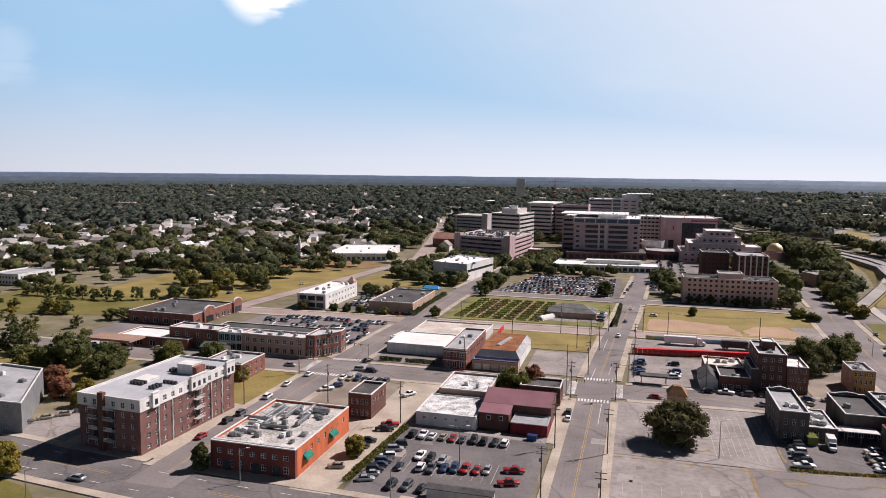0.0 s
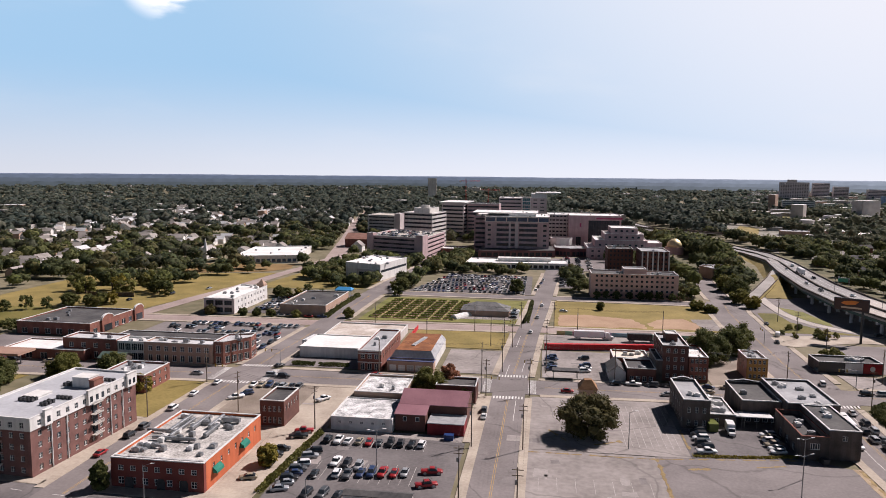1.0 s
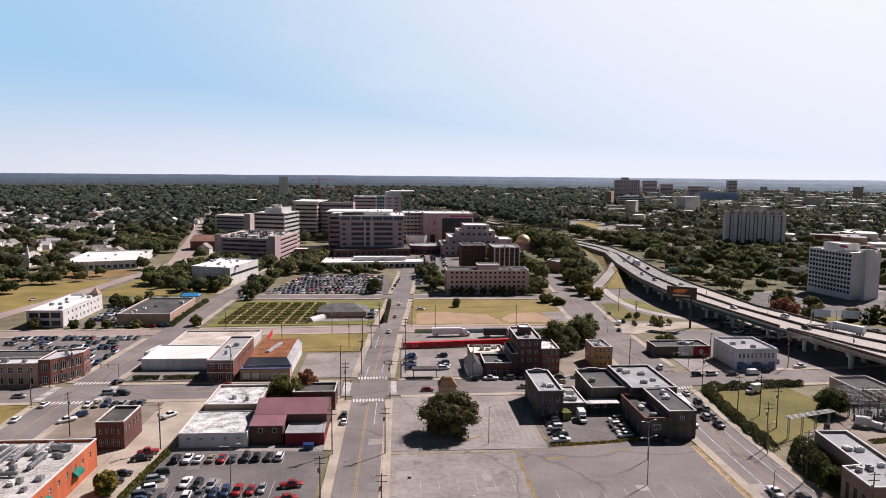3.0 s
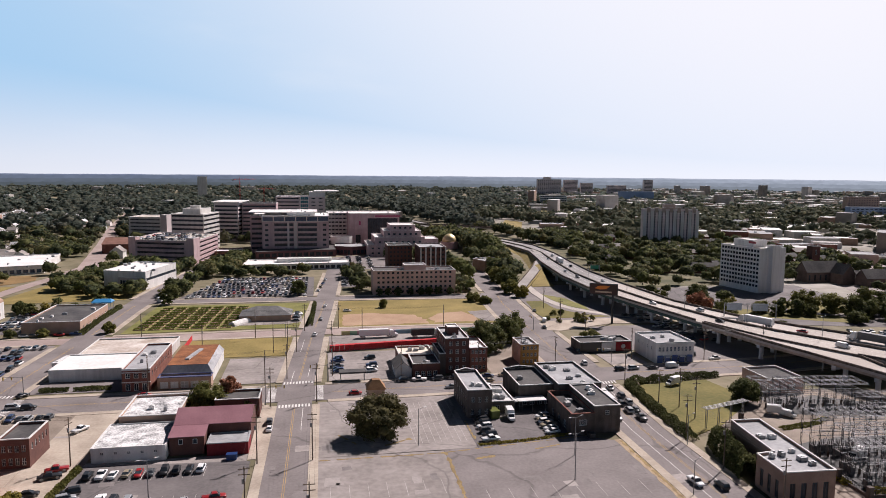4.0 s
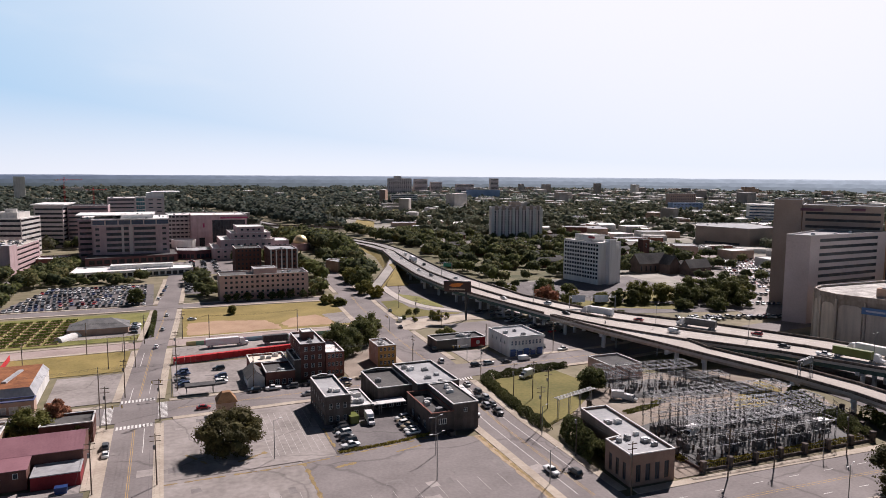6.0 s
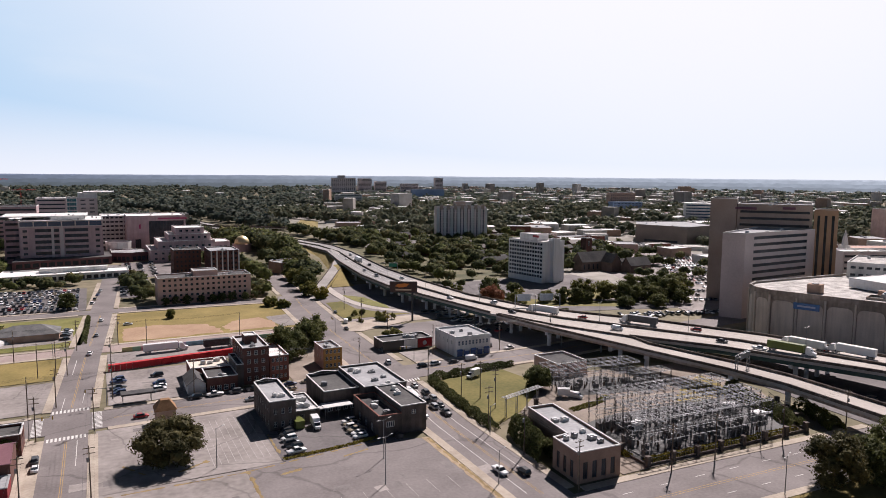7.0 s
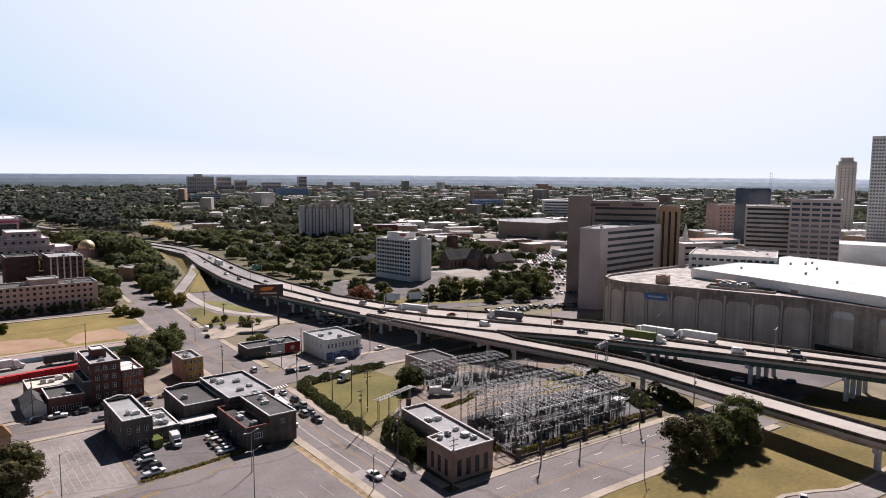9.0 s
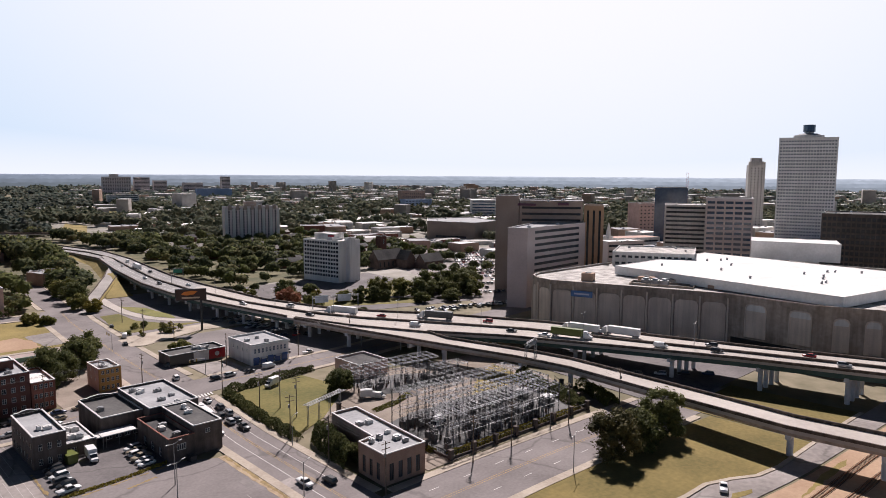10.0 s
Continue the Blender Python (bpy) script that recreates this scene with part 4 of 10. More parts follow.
bc_ = thing("blue_canopy", "bright blue canopy on posts beside the brick store", "canopy", pose(-118, 404, 0))
s = Shape()
s.rings([[(-5, -3, 5.2), (5, -3, 5.2), (5, 3, 5.2), (-5, 3, 5.2)], [(-5.3, -3.3, 5.8), (5.3, -3.3, 5.8), (5.3, 3.3, 5.8), (-5.3, 3.3, 5.8)], [(-4, -.4, 7.2), (4, -.4, 7.2), (4, .4, 7.2), (-4, .4, 7.2)]])
part("canopy_roof", s, paint("bright_blue_sheet", (.05, .26, .52)), bc_)
for x, y in ((-4.6, -2.6), (4.6, -2.6), (4.6, 2.6), (-4.6, 2.6)):
    s = Shape()
    s.tube((x, y, -.1), (x, y, 5.3), .16, n=6)
    part("post", s, FRAME_WHITE, bc_)
# medical campus
# garage with a stair tower at its corner
GAR = [(-155.8, 612), (-107.5, 594), (-102, 592), (-99.5, 606), (-92.5, 668), (-147, 688)]
gar = block("parking_garage", "five-level pink concrete parking garage with cars on the roof", GAR, 20.6, BRICK_PINK, CONCRETE, (0, 3), 5, 3.75, 1.5, 3.3, 0.4, 2.0, window=BRICK_PINK, depth=1.6, glass=SHADE_FILL)
building("", "", [(-107.3, 593.2), (-101.2, 591), (-98.8, 605.6), (-105, 607.6)], 23, BRICK_PINK, ROOF_GREY, {}, parent=gar, parapet=0.4)
building("", "", [(-156.6, 611.4), (-150.5, 609.2), (-148.4, 615), (-154.4, 617.2)], 23, BRICK_PINK, ROOF_GREY, {}, parent=gar, parapet=0.4)
block("terraced_office", "beige office block with dark ribbon windows", [(-142, 712), (-110, 700), (-101.4, 745), (-133, 757)], 36.3, PRECAST, ROOF_WHITE, (0, 1), 8, 4.3, 1.9, 3.9, 1.2, 0.3, 0, window=FRAME_DARK, depth=.8)
building("terrace_penthouse", "stepped pale penthouse on the office roof", [(-133, 722), (-115, 715), (-109, 741), (-127, 748)], 5.4, PRECAST, ROOF_WHITE, {}, base=35.5, units=2)
building("stair_drum", "rounded pale lift house on the office roof", [(-122 + 5 * math.cos(radians(a)), 730 + 5 * math.sin(radians(a))) for a in range(0, 360, 30)], 3, PRECAST, ROOF_WHITE, {}, base=40.4, parapet=.2)
building("campus_annex", "low red brick annex with a pale roof", rect(-92, 640, -70, 664), 7, BRICK_RED, ROOF_WHITE, {0: (5, 2.4, [(1, 4)], 1)})
gg = block("grey_garage", "far parking garage with banded decks", [(-201, 790), (-166, 778), (-158, 820), (-195, 832)], 28.5, PRECAST, CONCRETE, (0, 1), 7, 3.8, 1.5, 3.2, 0.6, 1, window=PRECAST, depth=1.4, glass=SHADE_FILL)
building("", "", [(-166.5, 778.5), (-159.5, 776), (-157, 790), (-163, 793)], 31, SLAB_STONE, ROOF_WHITE, {}, parent=gg, parapet=0.4)
rg = block("mauve_clinic", "mauve clinic block with ribbon windows under a flat white roof", [(-115.5, 808), (-88.6, 800), (-84, 850), (-110, 860)], 43, SLAB_STONE, ROOF_WHITE, (0, 1), 9, 4.4, 1.6, 3.6, 1.2, .8, window=FRAME_DARK, depth=.8, parapet=.3)
building("", "", [(-118, 805.5), (-87, 796.5), (-81.5, 852), (-112, 862)], 1.0, ROOF_WHITE, ROOF_WHITE, {}, base=43.1, parent=rg, parapet=0.1)
block("rose_clinic", "rose brick clinic wing with dark ribbon windows", rect(-86, 812, -48, 850), 42, BRICK_PINK, ROOF_DARK, (0,), 9, 4.3, 1.6, 3.5, 1.6, .8, window=FRAME_DARK, depth=.8, units=4)
hosp = building("hospital_tower", "pink granite hospital tower with dark glazed top floor and red base", [(-52, 660), (-44, 660), (1, 660), (9, 660), (9, 720), (-52, 720)], 25, BRICK_PINK, ROOF_WHITE,
                {0: (1, 3.2, floors(5, 4.7, 1.4, 3.4, 0.8), 2, 1), 1: (2, 17.5, floors(5, 4.7, 1.2, 4.0, 0.8), 1, 5), 2: (1, 3.2, floors(5, 4.7, 1.4, 3.4, 0.8), 2, 1), 3: (4, 11, floors(5, 4.7, 1.2, 3.8, 0.8), 3, 3)}, parapet=0, window=FRAME_DARK, base=6.5, depth=.7)
building("", "", [(-56, 634), (15, 648), (14, 720), (-56, 720)], 6.5, PODIUM_RED, ROOF_DARK, {0: (12, 4.2, [(1.2, 4.6)], 2)}, base=-6.5, parent=hosp, parapet=0)
building("", "", rect(-52.4, 659.4, 9.4, 720), 5.4, SLAB_STONE, ROOF_WHITE, {0: (6, 9.2, [(0.7, 4.5)], 0.6, 2), 1: (6, 8.8, [(0.7, 4.5)], 0.8, 2)}, base=25, parent=hosp, parapet=0.6, window=FRAME_DARK, units=12, glass=GLASS_BLUE, depth=.5)
for x0_, x1_ in ((-29.2, -27.4), (-23, -20.4)):
    building("", "", rect(x0_, 659.2, x1_, 660), 25, SLAB_STONE, SLAB_STONE, {}, base=0, parent=hosp, parapet=0)
building("", "", rect(-30, 675, -5, 700), 3.0, STUCCO, ROOF_WHITE, {}, base=30, parent=hosp, parapet=0.3, units=3)
building("", "", rect(-66, 676, -2, 724), 0.8, ROOF_WHITE, ROOF_WHITE, {}, base=32.4, parent=hosp, parapet=0.1)
block("hospital_wing", "stepped pink hospital wing with ribbon windows", rect(-64.5, 680, -52.6, 750), 36, BRICK_PINK, ROOF_WHITE, (0,), 7, 4.7, 1.6, 3.7, 2.2, 1.2, 2, window=FRAME_DARK, depth=.7, units=3)
tc_ = building("teal_clinic", "pale mauve hospital block with a teal glazed bay", [(-53.4, 895), (-23.5, 895), (-12.5, 895), (8, 895), (8, 940), (-53, 940)], 46.9, SLAB_STONE, ROOF_WHITE,
               {0: (1, 27, floors(10, 4.5, 1.8, 3.4, 1.4), 1.2, 0), 2: (2, 5, floors(10, 4.5, 1.8, 3.2, 1.4), 1.2, 1)}, window=FRAME_DARK, units=4, depth=.6)
building("", "", rect(-23.4, 893.6, -12.6, 895), 48, STUCCO, ROOF_WHITE, {0: (1, 9.4, floors(10, 4.6, .4, 4.2, 1), .6, 3)}, parent=tc_, parapet=.2, glass=GLASS_TEAL)
building("", "", rect(-12, 900, 8, 936), 5.5, STUCCO, ROOF_WHITE, {}, base=47, parent=tc_, parapet=.3)
building("", "", rect(-6, 898, 26, 938), 0.9, ROOF_WHITE, ROOF_WHITE, {}, base=53, parent=tc_, parapet=.1)
building("school", "low modern school with a white flat roof", [(-256, 545), (-205, 563), (-219, 640), (-268, 622)], 6.5, STUCCO, ROOF_WHITE, {0: (12, 3, [(0.8, 3.6)], 1)}, units=6, glass=GLASS_BLUE)
building("long_white_block", "long white two-storey block beyond the park", rect(-412, 356, -389, 386), 7.5, STUCCO, ROOF_GREY, {0: (8, 1.5, [(1, 2.5), (4.2, 5.8)], 1), 1: (10, 1.5, [(1, 2.5), (4.2, 5.8)], 1)})
building("campus_podium", "long low campus building with a white roof", [(-60, 557), (24, 564), (24, 588), (-58, 592)], 5, STUCCO, ROOF_WHITE, {0: (18, 3.2, [(0.6, 3.4)], 2)}, units=6)
building("podium_monitor", "raised white roof light of the campus building", [(-34, 574), (10, 577.5), (10, 584), (-34, 584)], 3, STUCCO, ROOF_WHITE, {}, base=4.4, parapet=.2)
building("pink_block", "pink hospital office with a dark glass front", [(30, 715), (49, 715), (80.5, 715), (82, 715), (82, 765), (30, 765)], 36, BRICK_PINK, ROOF_WHITE, {0: (1, 5, [(2, 14)], 4, 2), 1: (1, 31, [(9, 31)], .2, 11)}, window=FRAME_DARK, units=3, depth=.5)
for x_, w_, z_ in ((57, 26, 32.4), (40.5, 1.6, 24)):
    sg_ = thing("wall_sign", "red unreadable sign on the pink office", "sign", pose(x_, 714.9, z_))
    t_ = Shape()
    t_.box(0, -.25, 0, w_, 0, 1.5 if w_ > 5 else 4)
    part("letter_bar", t_, paint("red_letter_bar", (.34, .03, .10)), sg_)
building("pale_office", "pale hospital office block", rect(8, 760, 34, 800), 34, STUCCO, ROOF_WHITE, {0: (6, 3, floors(8, 4.1, 1.5, 3.2, 1), 1)}, units=3)
building("red_entrance", "low dark red hospital entrance with a curved roof edge", [(15, 664), (30, 656), (62, 668), (62, 690), (15, 690)], 8, PODIUM_RED, ROOF_GREY, {0: (4, 3, [(1, 4.5)], 1), 1: (8, 3.2, [(1, 4.5)], 1)}, units=2)
building("round_lobby", "low white round lobby of the hospital", [(22 + 11 * math.cos(radians(a)), 702 + 11 * math.sin(radians(a))) for a in range(0, 360, 24)], 14, STUCCO, ROOF_WHITE, {})
# mauve terraces stepping up
cur = building("terrace_clinic", "stepped pink clinic terraces", rect(44, 640, 104, 690), 11, BRICK_PINK, ROOF_WHITE, {0: (10, 2.2, floors(2, 4.5, 1.5, 3.2, 1), 2)}, units=3)
for x0_, y0_, x1_, y1_, z_, h_, n_ in ((51, 644, 98, 688, 10.4, 7.5, 8), (60, 648, 95, 686, 17.4, 6, 6), (66, 652, 90, 684, 23, 5.6, 4), (96, 650, 112, 680, 0, 15.5, 3)):
    building("", "", rect(x0_, y0_, x1_, y1_), h_, BRICK_PINK, ROOF_WHITE, {0: (n_, 2.2, floors(1 if h_ < 12 else 3, 4, 1.4, 3.2, .6), 2)}, base=z_, parent=cur, parapet=0.6)
ba = building("brick_residence", "five-storey pink-brown brick residence with penthouse", rect(33.5, 437, 87, 456), 15.6, RESIDENCE, ROOF_DARK,
              {0: (16, 1.5, floors(5, 3.0, 1.0, 2.5, 0.3), 2), 3: (5, 1.5, floors(5, 3.0, 1.0, 2.5, 0.3), 1.5)}, units=10)
building("", "", rect(54, 441, 68, 453), 3.5, RESIDENCE, ROOF_GREY, {}, base=15.0, parent=ba, parapet=0.5)
building("brick_dormitory", "six-storey dark red brick building", rect(53, 540, 72, 562), 21, BRICK_BROWN, ROOF_DARK, {0: (6, 1.3, floors(6, 3.3, 1.1, 2.7, 0.6), 1), 3: (5, 1.3, floors(6, 3.3, 1.1, 2.7, 0.6), 1)}, units=3)
wd_ = building("white_brick_dormitory", "six-storey brick building with white piers", rect(75, 516, 95, 545), 22, BRICK_BROWN, ROOF_GREY, {0: (7, 1.4, floors(6, 3.4, 1.1, 2.7, 0.6), 1), 3: (7, 1.4, floors(6, 3.4, 1.1, 2.7, 0.6), 1)}, units=4)
for k_ in range(6):
    x_ = 75.3 + k_ * 3.8
    building("", "", rect(x_, 515.6, x_ + .9, 516.1), 21.6, STUCCO, STUCCO, {}, parent=wd_, parapet=0)
building("flat_brick_shed", "low brick building with flat grey roof", [(129.5, 532), (147.5, 543), (140.5, 560), (123.5, 549)], 8.6, BRICK_TAN, ROOF_GREY, {0: (4, 2, [(1, 2.4)], 2)}, units=2)

# brick cluster by the lots
br = building("brick_tenement", "four-storey dark red brick building with roof house", rect(48, 259, 57.5, 280), 13.8, BRICK_BROWN, ROOF_GREY,
              {0: (3, 1.3, floors(4, 3.2, 0.9, 2.6, 0.3), 0.8), 3: (5, 1.2, floors(4, 3.2, 0.9, 2.6, 0.3), 1)}, units=2)
building("", "", rect(50.5, 268, 55, 274), 3.2, BRICK_BROWN, ROOF_WHITE, {}, base=13.1, parent=br, parapet=0.3)
building("dark_annex", "narrow dark brick annex", rect(45.3, 257, 47.8, 274), 8.5, BRICK_DARK, ROOF_DARK, {})
building("brick_rowhouse", "three-storey red brick building with white roof", rect(57.7, 258.8, 64.8, 279), 9.8, BRICK_RED, ROOF_WHITE, {0: (4, 1.0, floors(3, 3.1, 0.9, 2.5, 0.2), 0.5)})
building("dark_tavern", "low dark brick tavern with flat roof", rect(34.6, 254.3, 45.1, 268), 5.6, BRICK_BROWN, ROOF_DARK, {0: (4, 1.5, [(0.6, 2.6)], 0.6)}, units=2)
yh_ = building("yellow_brick_house", "three-storey house with an ochre front and grey-pink side wall", rect(80.6, 266, 88, 279), 8.4, RESIDENCE, ROOF_GREY, {3: (2, 1.0, floors(2, 2.8, 3.2, 4.6), 2)}, units=4)
building("", "", rect(80.5, 265.5, 88.1, 266), 8.6, OCHRE, ROOF_GREY, {0: (4, 1.0, floors(3, 2.75, .8, 2.3), 0.5)}, parent=yh_, parapet=.2)
building("narrow_brick_block", "two-storey dark brick building with grey roof and coping", rect(46, 208.3, 54, 231), 9.2, BRICK_DARK, ROOF_GREY, {0: (3, 1.0, [(1, 2.8), (5, 6.8)], 0.6), 3: (6, 1.0, [(1, 2.8), (5, 6.8)], 1)}, units=2)
building("low_brick_garage", "low brick building with dark roof and pale coping", rect(65.5, 216.5, 77.3, 237.5), 7.4, BRICK_DARK, ROOF_DARK, {0: (4, 1.6, [(0.5, 3)], 0.8)}, units=1)
building("brick_works", "broad brick workshop with a pale roof and dark coping", rect(77.5, 211.5, 92.5, 238), 8.8, BRICK_DARK, ROOF_GREY, {0: (3, 1.6, [(5, 6.5)], 1)}, units=8)
building("grey_depot", "grey rendered depot with a long dark flat roof", rect(81, 189.6, 89.4, 211.3), 8.6, BRICK_DARK, ROOF_DARK, {0: (1, 1.4, [(5.6, 7)], 3), 1: (4, 1.4, [(4.6, 6)], 3)}, units=3, parapet=.35)
building("low_depot", "low depot wing with a sunken dark roof and red coping", rect(73.6, 188.8, 80.9, 211), 6.8, BRICK_DARK, ROOF_DARK, {0: (1, 2.6, [(3.0, 4.8)], 2, 3), 3: (3, 2, [(0.5, 3)], 3)}, units=5, parapet=1.3, coping=BRICK_RED)
building("low_annex", "single-storey annex with air handlers on a pale roof", rect(54.2, 211.5, 62.5, 229), 4.0, BRICK_DARK, ROOF_GREY, {0: (2, 1.4, [(1, 2.6)], 1)}, units=7, parapet=.4)
for x_, y_, w_ in ((50, 230.9, 7), (71.4, 237.4, 11)):
    ap_ = thing("stepped_parapet", "low stepped brick pediment over the roof edge", "parapet", pose(x_, y_, 9.2 if w_ < 8 else 7.4))
    t_ = Shape()
    arc_ = [(q * w_ / 2, z) for q, z in ((1, 0), (.96, .22), (.6, .25), (.45, .5), (0, .8), (-.45, .5), (-.6, .25), (-.96, .22), (-1, 0))]
    t_.rings([[(u, -.35, z) for u, z in arc_], [(u, .05, z) for u, z in arc_]])
    part("gable", t_, BRICK_DARK, ap_)
    t_ = Shape()
    t_.rings([[(u, -.42, z), (u, .12, z), (u, .12, z + .14), (u, -.42, z + .14)] for u, z in arc_])
    part("coping", t_, COPING, ap_)
building("white_hall", "white two-storey commercial building with arched windows", rect(137, 260, 154, 280), 8.7, STUCCO, ROOF_GREY, {0: (9, 0.95, [(0.4, 3.0), (4.8, 6.8)], 0.8), 3: (4, 0.9, [(4.8, 6.4)], 2)}, glass=GLASS_BLUE, units=3)
building("low_shop", "low painted shop with red sign wall", rect(112, 281, 136, 292), 4.6, BRICK_DARK, ROOF_DARK, {0: (4, 2.5, [(0.4, 2.6)], 1)}, units=7)
building("substation_building", "brown brick control building with white-edged flat roof", [(107.3, 138.5), (120.8, 138), (124.2, 172.5), (115.5, 173), (113, 150.7), (108, 150)], 8.4, SUB_BRICK, ROOF_GREY,
         {0: (4, 1.4, [(1, 5.5)], 1), 5: (3, 1.4, [(1, 5.5)], 1)}, window=FRAME_DARK, units=7)
building("substation_hut", "small rendered control hut", rect(158, 216, 172, 232), 5.5, RESIDENCE, ROOF_DARK, {0: (2, 1.2, [(1, 2.2)], 1)})

# east side
htl = building("hotel", "ten-storey pale concrete hotel with gridded windows", turned(294.7, 430.6, 36, 22, -80), 30, WHITE_STONE, ROOF_WHITE, {0: (13, 2.2, floors(9, 2.9, 0.6, 2.4, 3.2), 0.5), 3: (13, 2.2, floors(9, 2.9, 0.6, 2.4, 3.2), 0.5)}, units=3)
building("", "", turned(294.2, 433, 18, 12, -80), 4.6, STUCCO, ROOF_WHITE, {}, base=29.6, parent=htl, parapet=0.4)
building("", "", turned(297.4, 412.0, 5, 6, -80), 32, WHITE_STONE, ROOF_GREY, {}, base=0, parent=htl, parapet=0.4)
tfl = building("tower_flats", "fourteen-storey pale apartment tower with brown balconies", turned(385, 718, 58, 16, -11), 40, mat("pale_pink_render", (0.60, 0.50, 0.48), (0.74, 0.64, 0.61), big=0.1, fine=2), ROOF_GREY, {0: (14, 1.7, floors(13, 2.85, 0.5, 2.7, 1.5), 1)}, units=2)
for k_ in range(7):
    q_ = turned(385, 718, 58, 16, -11)
    e_ = [q_[0][i] + (q_[1][i] - q_[0][i]) * (k_ + .5) / 7 for i in (0, 1)]
    building("", "", turned(e_[0], e_[1], 3.4, 1.4, -11), 5.5, BROWN_PRECAST, BROWN_PRECAST, {}, base=36.5, parent=tfl, parapet=0.1)
for k_ in range(8):
    e_ = [q_[0][i] + (q_[1][i] - q_[0][i]) * k_ / 7 for i in (0, 1)]
    building("", "", turned(e_[0], e_[1], 3.2, .9, -11), 33, STUCCO, STUCCO, {}, base=5, parent=tfl, parapet=0)
building("", "", turned(386, 722, 12, 9, -11), 6, BROWN_PRECAST, ROOF_GREY, {}, base=39.5, parent=tfl, parapet=0.3)
building("", "", turned(384.6, 716, 60, 18, -11), 5, BRICK_BROWN, ROOF_GREY, {}, base=0, parent=tfl, parapet=0.3)
building("slab_office", "pale slab office with dark ribbon windows", [(316, 264), (381, 269), (378, 300), (310, 274)], 47, SLAB_STONE, ROOF_GREY, {0: (1, 50, floors(11, 3.8, 1.2, 2.9, 4), 8, 9)}, window=FRAME_DARK, units=3)
BR = floors(13, 4.0, 1.5, 3.0, 6)
building("brown_tower", "broad brown concrete hotel tower with banded windows", [(354.8, 302.8), (380, 270.5), (404, 288), (379, 321)], 61, BROWN_PRECAST, ROOF_GREY,
         {0: (1, 38, BR, 1.5, 9)}, window=FRAME_DARK, units=5)
building("brown_tower_core", "plain brown service tower of the hotel", [(345, 315), (354.4, 303.2), (378, 322), (369, 333)], 64, BROWN_PRECAST, ROOF_GREY, {}, units=2)
building("brown_tower_end", "warm brown end bay of the hotel with vertical strips", [(380.3, 269.8), (387.3, 259.5), (400, 268), (393, 278)], 58.5, WARM_BROWN, ROOF_GREY, {0: (3, 1.4, [(6, 55)], 0.6), 1: (4, 1.6, [(6, 55)], 1)}, window=FRAME_DARK)
building("convention_hall", "windowless weathered concrete convention hall with panelled walls", [(284, 223), (288, 211), (312, 143), (310.5, 106), (320, 82), (332, 30), (470, 60), (450, 240), (323, 243), (300, 243), (291, 239), (285.5, 232)], 24.8, HALL_CONCRETE, ROOF_STAINED, {}, parapet=1.0)
building("roof_hall", "white flat-topped roof of the hall", [(330, 214), (316, 97), (352, 90), (420, 104), (430, 211)], 4.5, ROOF_WHITE, ROOF_WHITE, {}, base=24.3, parapet=0.1)
tall = building("tall_tower", "tall white office tower with gridded windows and blue cap", [(844, 325), (863, 268), (905, 282), (886, 339)], 121, WHITE_STONE, ROOF_GREY, {0: (20, 1.9, floors(31, 3.7, 1.0, 2.8, 4), 1), 1: (14, 1.9, floors(31, 3.7, 1.0, 2.8, 4), 1)}, glass=GLASS_HAZED, units=2)
stepped = building("stepped_tower", "slender old tower with stepped crown", turned(1024, 423, 22, 22, -60), 92, PRECAST, ROOF_GREY, {0: (4, 1.6, floors(24, 4, 1, 2.6, 2), 2)})
building("banded_office", "grey office block with banded windows", [(529, 294), (544, 265), (570, 280), (555, 308)], 54, PRECAST, ROOF_WHITE, {0: (1, 30, floors(14, 3.6, 1.3, 3, 2.5), 1, 9)}, window=FRAME_DARK, depth=.8, units=4)
building("pier_office", "office block with strong concrete piers", [(525, 257), (539, 226), (570, 240), (556, 271)], 60.5, SLAB_STONE, ROOF_GREY, {0: (5, 5.4, floors(14, 4, 1.0, 3.1, 3), 0.5)}, window=FRAME_DARK, glass=GLASS_BLUE, depth=1.0, units=3)
building("blue_tower", "dark blue glass tower", [(700, 399), (716, 369), (745, 385), (729, 415)], 64, GLASS_BLUE, ROOF_DARK, {})
building("dark_office", "dark gridded office block", [(536, 177), (548, 130), (590, 140), (578, 187)], 52, BRICK_DARK, ROOF_DARK, {0: (16, 2.2, floors(12, 4, 0.9, 3.5, 2), 0.5)}, window=FRAME_DARK, depth=.8, units=4)
building("low_white_office", "low pale office with roof plant", [(365, 238), (388, 197), (425, 215), (402, 256)], 32, STUCCO, ROOF_STAINED, {0: (12, 2.4, floors(7, 4, 1.5, 3, 3), 1)}, units=5)
building("dark_mall", "long low dark brown store", [(566, 622), (587, 564), (640, 572), (660, 640), (600, 660)], 21, mat("umber_panel", (0.19, 0.155, 0.13), (0.26, 0.215, 0.18), big=0.05, fine=1.2), ROOF_GREY, {0: (1, 40, [(2, 4.5)], 6, 9)}, window=FRAME_DARK, units=6)
building("banded_clinic", "pale office with blue ribbon windows", [(873, 848), (906, 812), (950, 850), (917, 886)], 32, STUCCO, ROOF_WHITE, {0: (1, 40, floors(6, 4.8, 1.6, 3.6, 2), 3, 9)}, window=FRAME_DARK, glass=GLASS_BLUE)
building("blue_clad_block", "pale blue clad block among trees", turned(1012, 1145, 66, 24, -16), 21, mat("pale_blue_cladding", (.20, .27, .40), (.28, .36, .50), big=.05, fine=1), ROOF_GREY, {0: (8, 5, floors(4, 4.6, 1.4, 3, 1), 1)})
